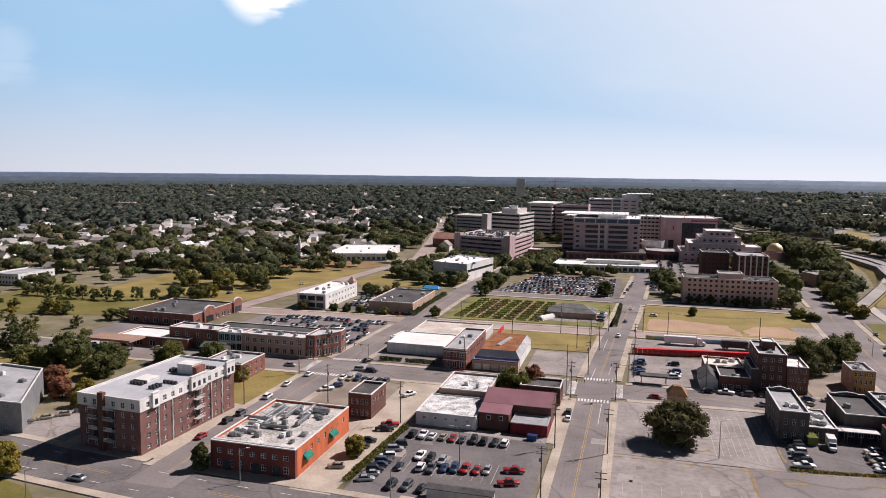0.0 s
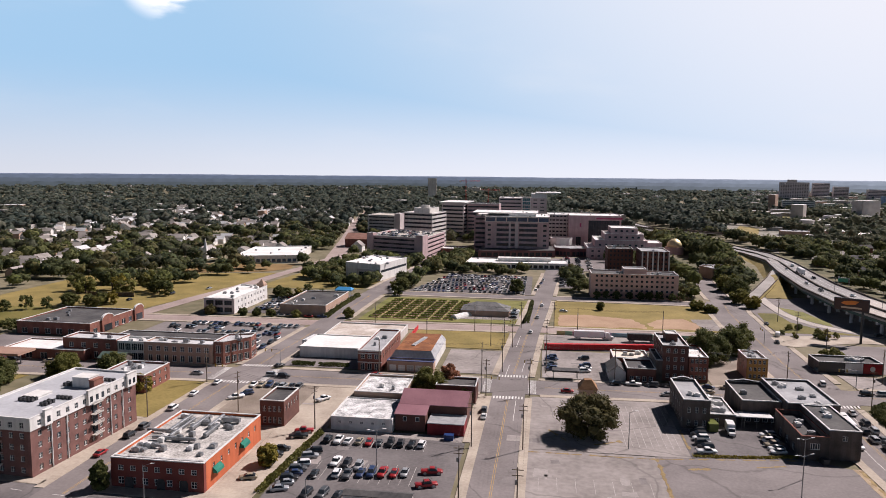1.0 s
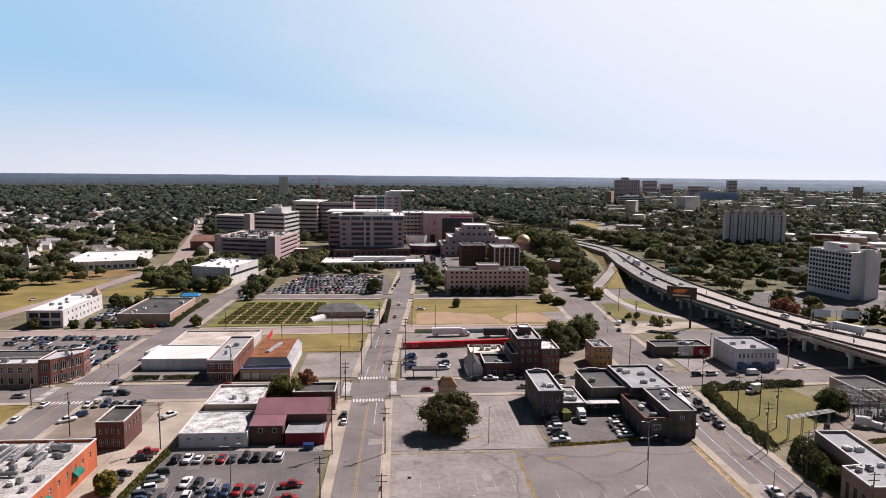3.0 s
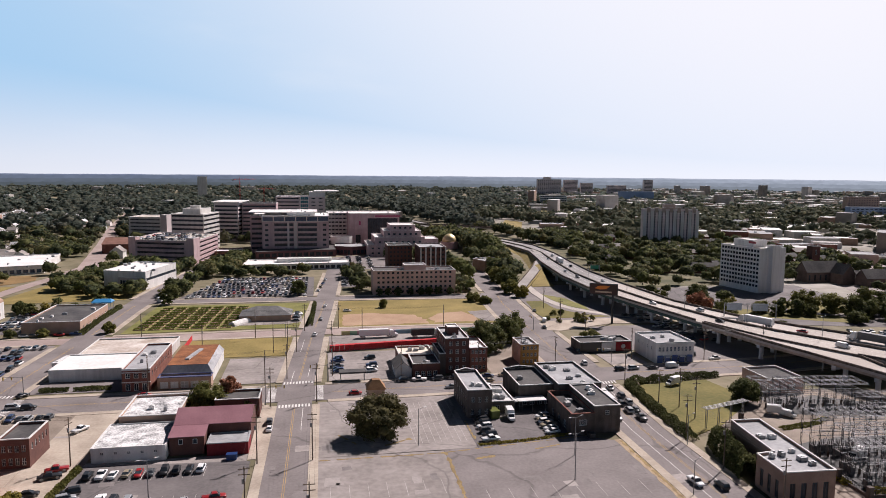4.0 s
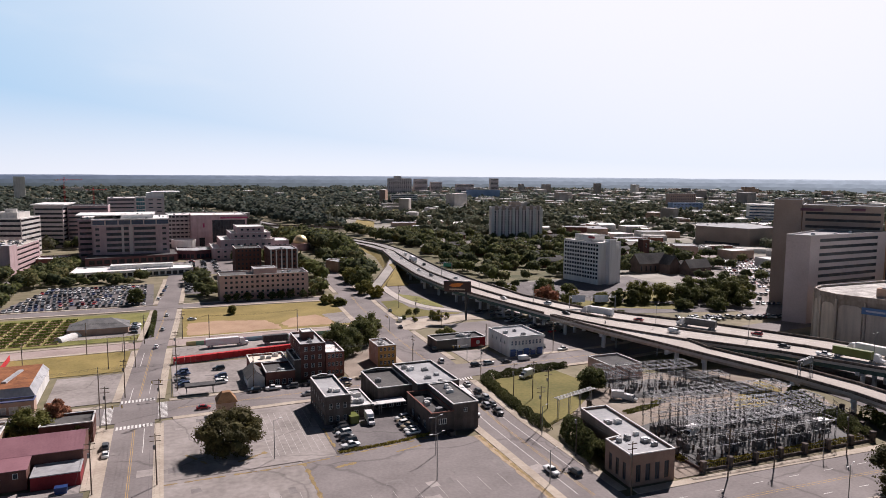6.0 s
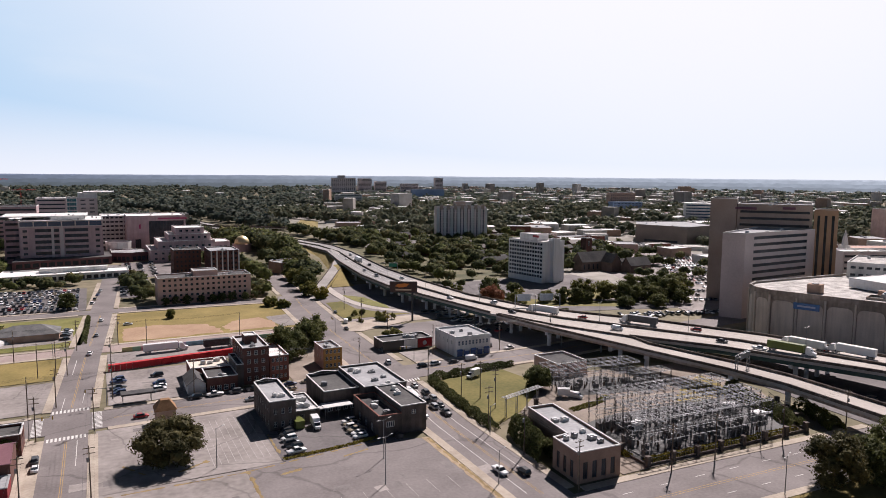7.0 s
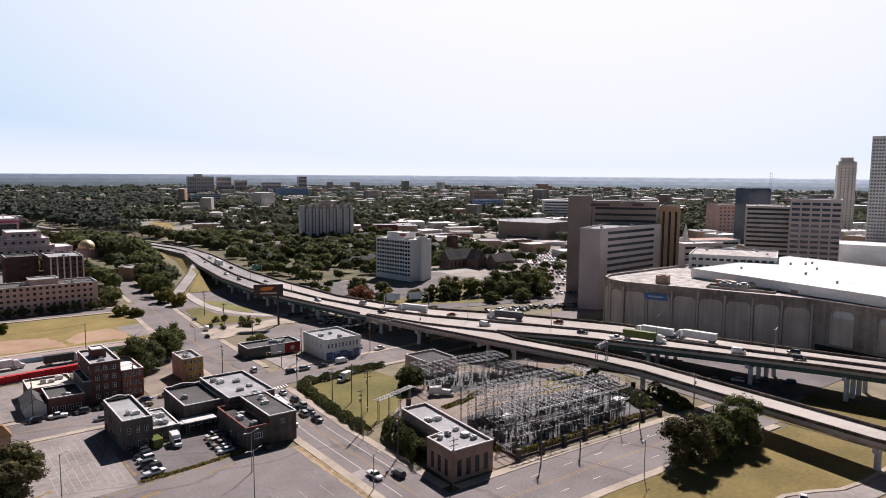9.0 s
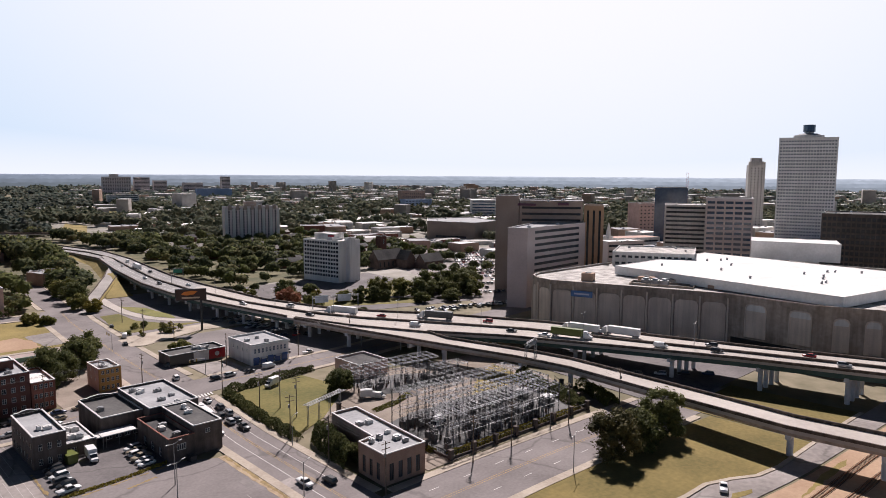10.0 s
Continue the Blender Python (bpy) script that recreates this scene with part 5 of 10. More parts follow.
block("stucco_hall", "long pale hall with a faded terracotta roof", [(628, 402), (680, 380), (690, 402), (638, 424)], 12, STUCCO, mat("faded_terracotta", (.40, .25, .20), (.54, .37, .31), big=.1, fine=1), (0,), 2, 5, 1.5, 3.8, .6, 2, 12, parapet=.2)
block("grey_annex", "grey two-storey annex with ribbon windows", [(503, 330), (537, 316), (545, 334), (511, 348)], 22, SLAB_STONE, ROOF_WHITE, (0,), 4, 4.6, 1.6, 3.4, 2, 1, 9, window=FRAME_DARK, units=3)
building("brick_warehouse", "plain mauve brick warehouse block", [(806, 480), (841, 466), (850, 488), (815, 502)], 41, RESIDENCE, ROOF_GREY, {0: (6, 2.6, floors(8, 4.6, 1.6, 3.2, 2), 1)})
sp_ = thing("white_steeple", "slender white church steeple among low roofs", "church", pose(550, 360, 0))
t_ = Shape()
t_.box(-3, -3, 0, 3, 3, 22)
t_.tube((0, 0, 22), (0, 0, 26), 2.6, 2.2, 8)
t_.tube((0, 0, 26), (0, 0, 35), 2.2, 0.05, 8)
part("steeple", t_, STUCCO, sp_)
lm_ = thing("lattice_mast", "red and white lattice radio mast", "mast", pose(1090, 560, 0))
part("mast", lattice_bar((0, 0, 0), (0, 0, 82), 3, 24), RED_PAINT, lm_)
building("tan_tower", "tan tower block among trees", turned(1030, 1180, 58, 20, -16), 39, TAN_BRICK, ROOF_GREY, {0: (12, 2.2, floors(11, 3.3, 1, 2.4, 1), 1)})
building("blue_clad_block", "pale blue clad block among trees", turned(895, 1870, 95, 30, -12), 30, mat("pale_blue_cladding", (.20, .27, .40), (.28, .36, .50), big=.05, fine=1), ROOF_GREY, {})

# ---- elevated motorway ----
NEAR = [(60, 1500, .6), (120, 1150, .6), (165, 880, .8), (197, 700, 2.2), (193, 620, 5.2), (173, 525, 8), (162.5, 446, 8.5), (161, 396, 8.8), (168, 345, 9), (175.5, 297, 9), (185, 264, 9), (204, 228, 9), (223, 198, 9.2), (240, 152, 10.2), (253, 113, 11.2), (264, 68, 12.4), (276, 20, 13)]
FAR = [(84, 1510, .6), (146, 1160, .6), (192, 890, .8), (224, 705, 2.2), (213, 605, 5.2), (198, 525, 8), (191, 468, 8.5), (189.5, 415, 8.8), (191.5, 345, 9), (203, 302, 9), (217, 278, 9), (236, 251, 9), (259, 204, 9.2), (268, 152, 10.2), (276, 113, 11.2), (287, 68, 12.4), (300, 20, 13)]
s = Shape()
s.rings([[(a[0], a[1], a[2] - 1.0), (b[0], b[1], b[2] - 1.0), b, a] for a, b in list(zip(NEAR, FAR))[:8]])
tagged(part("road_motorway", s, MOTORWAY), "grey motorway carriageway running off to the north", "motorway", kind="structure")
s = Shape()
s.rings([[(a[0], a[1], a[2] - 1.0), (b[0], b[1], b[2] - 1.0), b, a] for a, b in list(zip(NEAR, FAR))[7:]])
tagged(part("road_viaduct", s, DECK), "elevated concrete motorway on piers", "motorway", kind="structure")
RN = [(176.5, 292, 8.85), (182.5, 259, 8.8), (190, 225, 8.7), (194.5, 208, 8.5), (203, 175, 8.3), (205.5, 153, 8.3), (201.5, 111, 8.7), (197.5, 75, 9.5), (199, 52, 10), (204, 20, 10.5)]
RF = [(178, 293, 8.85), (188, 261, 8.8), (205, 227, 8.7), (204, 216, 8.5), (214, 178, 8.3), (216.5, 160, 8.3), (213.5, 114, 8.7), (209, 77, 9.5), (210.5, 54, 10), (216, 22, 10.5)]
s = Shape()
s.rings([[(a[0], a[1], a[2] - 1.0), (b[0], b[1], b[2] - 1.0), b, a] for a, b in zip(RN, RF)])
tagged(part("road_ramp", s, DECK), "elevated concrete ramp on single piers", "ramp", kind="structure")

OCCUPIED.append((116, 600, 148, 718))  # open forecourt of the domed hall
LINES = [(S1, 9), (LEFT, 10), (DIAG, 11), (EW0, 14), (EW1, 13), (EW2, 9), (EW3, 9), (HILL, 11), ([p[:2] for p in NEAR], 24), ([p[:2] for p in FAR], 20)]


def near_line(x, y, pts, d):
    for a, b in zip(pts, pts[1:]):
        vx, vy = b[0] - a[0], b[1] - a[1]
        k = max(0, min(1, ((x - a[0]) * vx + (y - a[1]) * vy) / (vx * vx + vy * vy)))
        if (x - a[0] - k * vx) ** 2 + (y - a[1] - k * vy) ** 2 < d * d:
            return True
    return False


def free(x, y, pad=0.0):
    for x0, y0, x1, y1 in OCCUPIED:
        if x0 - pad < x < x1 + pad and y0 - pad < y < y1 + pad:
            return False
    return not any(near_line(x, y, pts, d) for pts, d in LINES)



# ---- pitched-roof buildings ----
def gabled(name, label, x0, y0, x1, y1, eave, ridge, wall, roof, along_x=True, hang=0.5, category="building"):
    cx, cy = (x0 + x1) / 2, (y0 + y1) / 2
    OCCUPIED.append((x0 - 2, y0 - 2, x1 + 2, y1 + 2))
    ob = thing(name, label, category, pose(cx, cy, 0))
    w, d = (x1 - x0) / 2, (y1 - y0) / 2
    s = Shape()
    for q in ([(-w, -d), (w, -d)], [(w, -d), (w, d)], [(w, d), (-w, d)], [(-w, d), (-w, -d)]):
        s.face([(*q[0], 0), (*q[1], 0), (*q[1], eave), (*q[0], eave)])
    if along_x:
        s.face([(-w, -d, eave), (-w, 0, ridge), (-w, d, eave)])
        s.face([(w, -d, eave), (w, d, eave), (w, 0, ridge)])
        planes = [[(-w - hang, -d - hang, eave - .2), (w + hang, -d - hang, eave - .2), (w + hang, 0, ridge), (-w - hang, 0, ridge)], [(w + hang, d + hang, eave - .2), (-w - hang, d + hang, eave - .2), (-w - hang, 0, ridge), (w + hang, 0, ridge)]]
    else:
        s.face([(-w, -d, eave), (w, -d, eave), (0, -d, ridge)])
        s.face([(w, d, eave), (-w, d, eave), (0, d, ridge)])
        planes = [[(w + hang, -d - hang, eave - .2), (w + hang, d + hang, eave - .2), (0, d + hang, ridge), (0, -d - hang, ridge)], [(-w - hang, d + hang, eave - .2), (-w - hang, -d - hang, eave - .2), (0, -d - hang, ridge), (0, d + hang, ridge)]]
    part("wall", s, wall, ob)
    for p in planes:
        t = Shape()
        t.rings([[(x, y, z + .02) for x, y, z in p], [(x, y, z + .18) for x, y, z in p]])
        part("roof_plane", t, roof, ob)
    return ob



# ---- houses of the western suburb ----
HOUSES = []
for i, (w, d) in enumerate(((11, 9), (14, 9), (9, 12), (16, 10))):
    HOUSES.append(gabled("house", ("small pale wooden house with grey shingle roof", "long ranch house with brown shingle roof", "narrow gabled house with pale siding", "broad family house with shingle roof")[i],
                         -345 - 22 * i, 715 + 9 * (i % 2), -345 - 22 * i + w, 715 + 9 * (i % 2) + d, 3.2 + .4 * (i % 2), 6.4 + .6 * (i % 3), SIDING if i != 1 else BRICK_TAN, SHINGLE, i != 2, category="house"))
rh = random.Random(21)
count = 0
while count < 84:
    x, y = rh.uniform(-760, -235), rh.triangular(400, 860, 500)
    if y < 640 and x > -330:
        continue
    if math.atan2(-x, y) > radians(50) or not free(x, y, 2):
        continue
    copy_thing(rh.choice(HOUSES), pose(x, y, 0, 0, 0, rh.choice((0, 90, 12, 100)) + rh.uniform(-4, 4)))
    OCCUPIED.append((x - 9, y - 14, x + 9, y + 7))
    count += 1

# more of the suburb, too far off to pick apart
hs = Shape()
for i in range(1650):
    a, r = radians(rh.uniform(-50, -5)), math.sqrt(rh.uniform(640 ** 2, 1500 ** 2))
    x, y = r * math.sin(a), r * math.cos(a)
    if i >= 1150:  # the close rows of the estate
        y = rh.uniform(850, 1420)
        x = -345 - (y - 800) * .2 + rh.uniform(-230 - (y - 800) * .1, 0)
        if not free(x, y, 2):
            continue
    elif noise.noise((x * .004, y * .004, 7)) < -.12 or x > -225 or not free(x, y, 1):
        continue
    m = pose(x, y, land(x, y), 0, 0, rh.choice((0, 90, 12, 100)) + rh.uniform(-4, 4))
    w, d, e, t = rh.uniform(4.2, 7 if i >= 1150 else 8.5), rh.uniform(3.6, 5.2), rh.uniform(3.2, 5.6), rh.uniform(2.2, 3.4)
    T = lambda pts: [tuple(m @ Vector(p)) for p in pts]
    k = rh.choice((0, 0, 0, 1, 1, 2))
    c = rh.choice((3, 4, 4))
    hs.rings([T([(-w, -d, -.3), (w, -d, -.3), (w, d, -.3), (-w, d, -.3)]), T([(-w, -d, e), (w, -d, e), (w, d, e), (-w, d, e)])], k, False)
    hs.face(T([(-w, -d, e), (-w, 0, e + t), (-w, d, e)]), k)
    hs.face(T([(w, -d, e), (w, d, e), (w, 0, e + t)]), k)
    hs.face(T([(-w - .5, -d - .6, e - .3), (w + .5, -d - .6, e - .3), (w + .5, 0, e + t + .1), (-w - .5, 0, e + t + .1)]), c)
    hs.face(T([(w + .5, d + .6, e - .3), (-w - .5, d + .6, e - .3), (-w - .5, 0, e + t + .1), (w + .5, 0, e + t + .1)]), c)
    OCCUPIED.append((x - 8, y - 17, x + 8, y + 6))
tagged(part("far_houses", hs, [STUCCO, SIDING, BRICK_TAN, PALE_ROOF, SHINGLE]), "small white and brick houses scattered among the trees", "houses", kind="stuff")

# ---- low streets of the east: roofs among trees ----
re = random.Random(33)
made = 0
while made < 66:
    a, r = radians(re.uniform(24, 80)), re.triangular(480, 1000, 760)
    x, y = r * math.sin(a), r * math.cos(a)
    if x < 230 or not free(x, y, 8) or (270 < x < 420 and 330 < y < 500) or (x < 480 and 430 < y < 790):
        continue
    w, d, h = re.uniform(12, 40), re.uniform(10, 26), re.choice((4, 4, 5, 5, 6, 7, 9, 12))
    building("low_block", re.choice(("low flat-roofed commercial building", "plain masonry warehouse with flat roof", "low brick office with pale roof")), turned(x, y, w, d, re.choice((0, -30, -12, 60))), h,
             re.choice((BRICK_TAN, TAN_BRICK, PRECAST, STUCCO, PRECAST, RESIDENCE, BRICK_RED)), re.choice((ROOF_WHITE, ROOF_WHITE, ROOF_WHITE, ROOF_GREY, ROOF_STAINED)), {}, parapet=.4, group="low blocks of the eastern streets")
    made += 1
eb = Shape()
for _ in range(620):
    a, r = radians(re.uniform(18, 84)), math.sqrt(re.uniform(700 ** 2, 1500 ** 2))
    x, y = r * math.sin(a), r * math.cos(a)
    if x < 250 or not free(x, y, 4) or (x < 480 and 430 < y < 790):
        continue
    w, d, h = re.uniform(14, 52), re.uniform(12, 34), re.choice((4, 5, 5, 6, 6, 7, 8, 11))
    q = turned(x, y, w, d, re.choice((0, -30, -12, 60)))
    eb.prism(q, -.3, h, re.choice((2, 3, 3, 4)), bottom=False)
    eb.prism(inset(q, .5), h - .4, h + .05, re.choice((0, 0, 0, 1)), bottom=False)
    for _u in range(re.choice((0, 2, 4))):
        ux, uy = x + re.uniform(-w, w) * .3, y + re.uniform(-d, d) * .3
        eb.box(ux, uy, h, ux + 2.5, uy + 2, h + 1.4, 1)
    OCCUPIED.append((x - w * .45, y - d * .45 - 8, x + w * .45, y + d * .45))
tagged(part("town_blocks", eb, [ROOF_WHITE, ROOF_GREY, BRICK_TAN, PRECAST, STUCCO]), "flat-roofed shops and sheds of the far eastern streets", "buildings", kind="stuff")
fb = Shape()
for _ in range(1500):
    a, r = radians(re.uniform(-50, 84)), math.sqrt(re.uniform(1150 ** 2, 2850 ** 2))
    if a < radians(16) and re.random() < .95:
        continue
    x, y = r * math.sin(a), r * math.cos(a)
    w, d = re.uniform(12, 50), re.uniform(10, 30)
    h = re.choice((7, 9, 10, 11, 12, 14)) + (re.uniform(8, 30) if re.random() < .05 and a > .3 else 0)
    k = len(fb.f)
    fb.prism(turned(x, y, w, d, re.choice((0, -30, 20))), land(x, y) - 1, land(x, y) + h, 1 if re.random() < .8 else 2, top=0, bottom=False)
tagged(part("far_blocks", fb, [mat("far_roofs", (.45, .44, .42), (.75, .73, .70), big=.01, fine=.1, bump=0, island=.4), mat("far_walls", (.30, .26, .23), (.52, .48, .44), big=.01, fine=.1, bump=0, island=.4), BRICK_TAN]),
       "far low buildings scattered among the trees", "buildings", kind="stuff")

# far treelines up to the horizon; haze painted as a glow, paler with distance
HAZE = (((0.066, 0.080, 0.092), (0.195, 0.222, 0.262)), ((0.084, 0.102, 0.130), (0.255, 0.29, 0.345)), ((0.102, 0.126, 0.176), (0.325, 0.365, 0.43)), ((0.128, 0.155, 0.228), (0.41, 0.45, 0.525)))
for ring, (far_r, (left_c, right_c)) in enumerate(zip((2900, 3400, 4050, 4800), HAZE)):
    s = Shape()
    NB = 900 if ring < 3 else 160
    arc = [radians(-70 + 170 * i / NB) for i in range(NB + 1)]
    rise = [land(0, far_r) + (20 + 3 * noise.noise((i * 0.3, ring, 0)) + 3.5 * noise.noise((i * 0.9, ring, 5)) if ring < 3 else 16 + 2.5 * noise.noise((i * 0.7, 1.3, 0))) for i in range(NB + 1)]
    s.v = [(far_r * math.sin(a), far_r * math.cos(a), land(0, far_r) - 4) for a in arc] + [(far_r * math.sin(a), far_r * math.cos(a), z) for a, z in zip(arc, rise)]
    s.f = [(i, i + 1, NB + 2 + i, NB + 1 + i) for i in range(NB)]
    s.m = [0] * NB
    bm_ = bpy.data.materials.new("haze_glow_treeline")
    bm_.use_nodes = True
    nn, ll = bm_.node_tree.nodes, bm_.node_tree.links
    p = nn["Principled BSDF"]
    p.inputs["Base Color"].default_value = (0.02, 0.03, 0.04, 1)
    p.inputs["Roughness"].default_value = 1
    where = nn.new("ShaderNodeNewGeometry")
    parts_ = nn.new("ShaderNodeSeparateXYZ")
    ll.new(where.outputs["Position"], parts_.inputs[0])
    # haze colour brightens eastward, on the sun's side
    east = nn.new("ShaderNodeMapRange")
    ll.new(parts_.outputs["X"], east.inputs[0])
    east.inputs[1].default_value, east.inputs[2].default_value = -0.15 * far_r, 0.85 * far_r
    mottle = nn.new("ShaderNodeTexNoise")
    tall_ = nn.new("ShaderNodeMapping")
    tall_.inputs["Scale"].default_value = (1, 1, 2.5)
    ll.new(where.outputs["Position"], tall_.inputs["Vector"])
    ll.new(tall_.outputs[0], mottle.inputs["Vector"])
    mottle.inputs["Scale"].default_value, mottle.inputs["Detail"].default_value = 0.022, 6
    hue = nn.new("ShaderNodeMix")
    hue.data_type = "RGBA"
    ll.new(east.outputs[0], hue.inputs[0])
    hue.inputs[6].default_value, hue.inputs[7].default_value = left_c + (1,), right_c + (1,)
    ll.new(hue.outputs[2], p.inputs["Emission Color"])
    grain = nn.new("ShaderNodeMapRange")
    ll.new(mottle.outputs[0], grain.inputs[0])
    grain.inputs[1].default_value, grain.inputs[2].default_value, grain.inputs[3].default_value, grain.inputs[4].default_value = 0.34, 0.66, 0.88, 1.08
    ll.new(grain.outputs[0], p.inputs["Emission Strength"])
    tagged(part("backdrop", s, bm_), "treeline near the horizon, its blue haze painted as a glow", "horizon", kind="structure")

# ---- trees ----
def knot(r, rnd):
    """An uneven twelve-cornered lump, as corners and faces."""
    q = (1 + 5 ** .5) / 2
    pts = [(-1, q, 0), (1, q, 0), (-1, -q, 0), (1, -q, 0), (0, -1, q), (0, 1, q), (0, -1, -q), (0, 1, -q), (q, 0, -1), (q, 0, 1), (-q, 0, -1), (-q, 0, 1)]
    tri = ((0, 11, 5), (0, 5, 1), (0, 1, 7), (0, 7, 10), (0, 10, 11), (1, 5, 9), (5, 11, 4), (11, 10, 2), (10, 7, 6), (7, 1, 8), (3, 9, 4), (3, 4, 2), (3, 2, 6), (3, 6, 8), (3, 8, 9), (4, 9, 5), (2, 4, 11), (6, 2, 10), (8, 6, 7), (9, 8, 1))
    out = []
    for p in pts:
        k = r * rnd.uniform(.8, 1.1) / math.sqrt(1 + q * q)
        out.append((p[0] * k, p[1] * k, p[2] * k * .85))
    return out, tri


def crown(rnd, h, r, clumps, leaves, size, flat=1.0):
    """Leaf faces in clumps over an uneven crown that reaches low, each clump round a shaded knot of twigs."""
    v, f = [], []
    zc = h * 0.46
    for c in range(clumps):
        w, u = rnd.uniform(0, 2 * math.pi), rnd.uniform(-0.95, 1)
        k = rnd.uniform(0.62, 0.84) if rnd.random() < .75 else rnd.uniform(0.15, 0.6)
        wide = r * k * (1 - u * u) ** (.32 if u < 0 else .5)
        cx, cy, cz = wide * math.cos(w), wide * math.sin(w), zc + h * 0.48 * u * flat * (k if u > 0 else min(1, k + .12))
        cr = r * rnd.uniform(0.20, 0.34)
        pts, tri = knot(cr * .66, rnd)
        n = len(v)
        v.extend((x + cx, y + cy, max(.3, z + cz)) for x, y, z in pts)
        f.extend(tuple(n + i for i in t) for t in tri)
        for _ in range(leaves):
            a, b = rnd.uniform(0, 2 * math.pi), rnd.uniform(-0.75, 1)
            q = cr * rnd.uniform(0.55, 1.12)
            out = Vector((math.cos(a) * math.sqrt(1 - b * b), math.sin(a) * math.sqrt(1 - b * b), b))
            p = Vector((cx + q * out.x, cy + q * out.y, max(.35, cz + q * out.z * 0.85)))
            nrm = out * .6 + Vector((rnd.uniform(-1, 1), rnd.uniform(-1, 1), .5 + rnd.uniform(-1, 1))) * 0.6
            s1 = nrm.orthogonal().normalized() * size * rnd.uniform(0.6, 1.2)
            s1.rotate(Matrix.Rotation(rnd.uniform(0, 6.28), 3, nrm))
            s2 = nrm.cross(s1).normalized() * size * rnd.uniform(0.4, .85)
            n = len(v)
            v.extend([tuple(p - s1), tuple(p - s2 * 0.8), tuple(p + s1 * 1.1), tuple(p + s2)])
            f.append((n, n + 1, n + 2, n + 3))
    return v, f


def tree(label, h, r, leaf, seed, clumps=26, leaves=60, size=0.42, at=None, group=""):
    rnd = random.Random(seed)
    ob = thing("tree", label, "tree", at, group)
    t = Shape()
    tr = 0.035 * h * 0.6 + 0.08
    t.tube((0, 0, -0.3), (0.1, 0.05, h * 0.34), tr, tr * 0.7, 7)
    t.tube((0.1, 0.05, h * 0.34), (0.15, 0.1, h * 0.8), tr * 0.7, tr * 0.15, 6)
    for i in range(7):
        a = i * 0.9 + rnd.uniform(0, 0.5)
        z = h * rnd.uniform(0.25, 0.45)
        e = (r * 0.7 * math.cos(a), r * 0.7 * math.sin(a), z + h * rnd.uniform(0.15, 0.35))
        t.tube((0.1, 0.05, z), e, tr * 0.45, tr * 0.1, 5)
    part("trunk", t, BARK, ob)
    c = Shape()
    c.v, c.f = crown(rnd, h, r, clumps, leaves, size)
    c.m = [0] * len(c.f)
    part("crown", c, leaf, ob)
    return ob


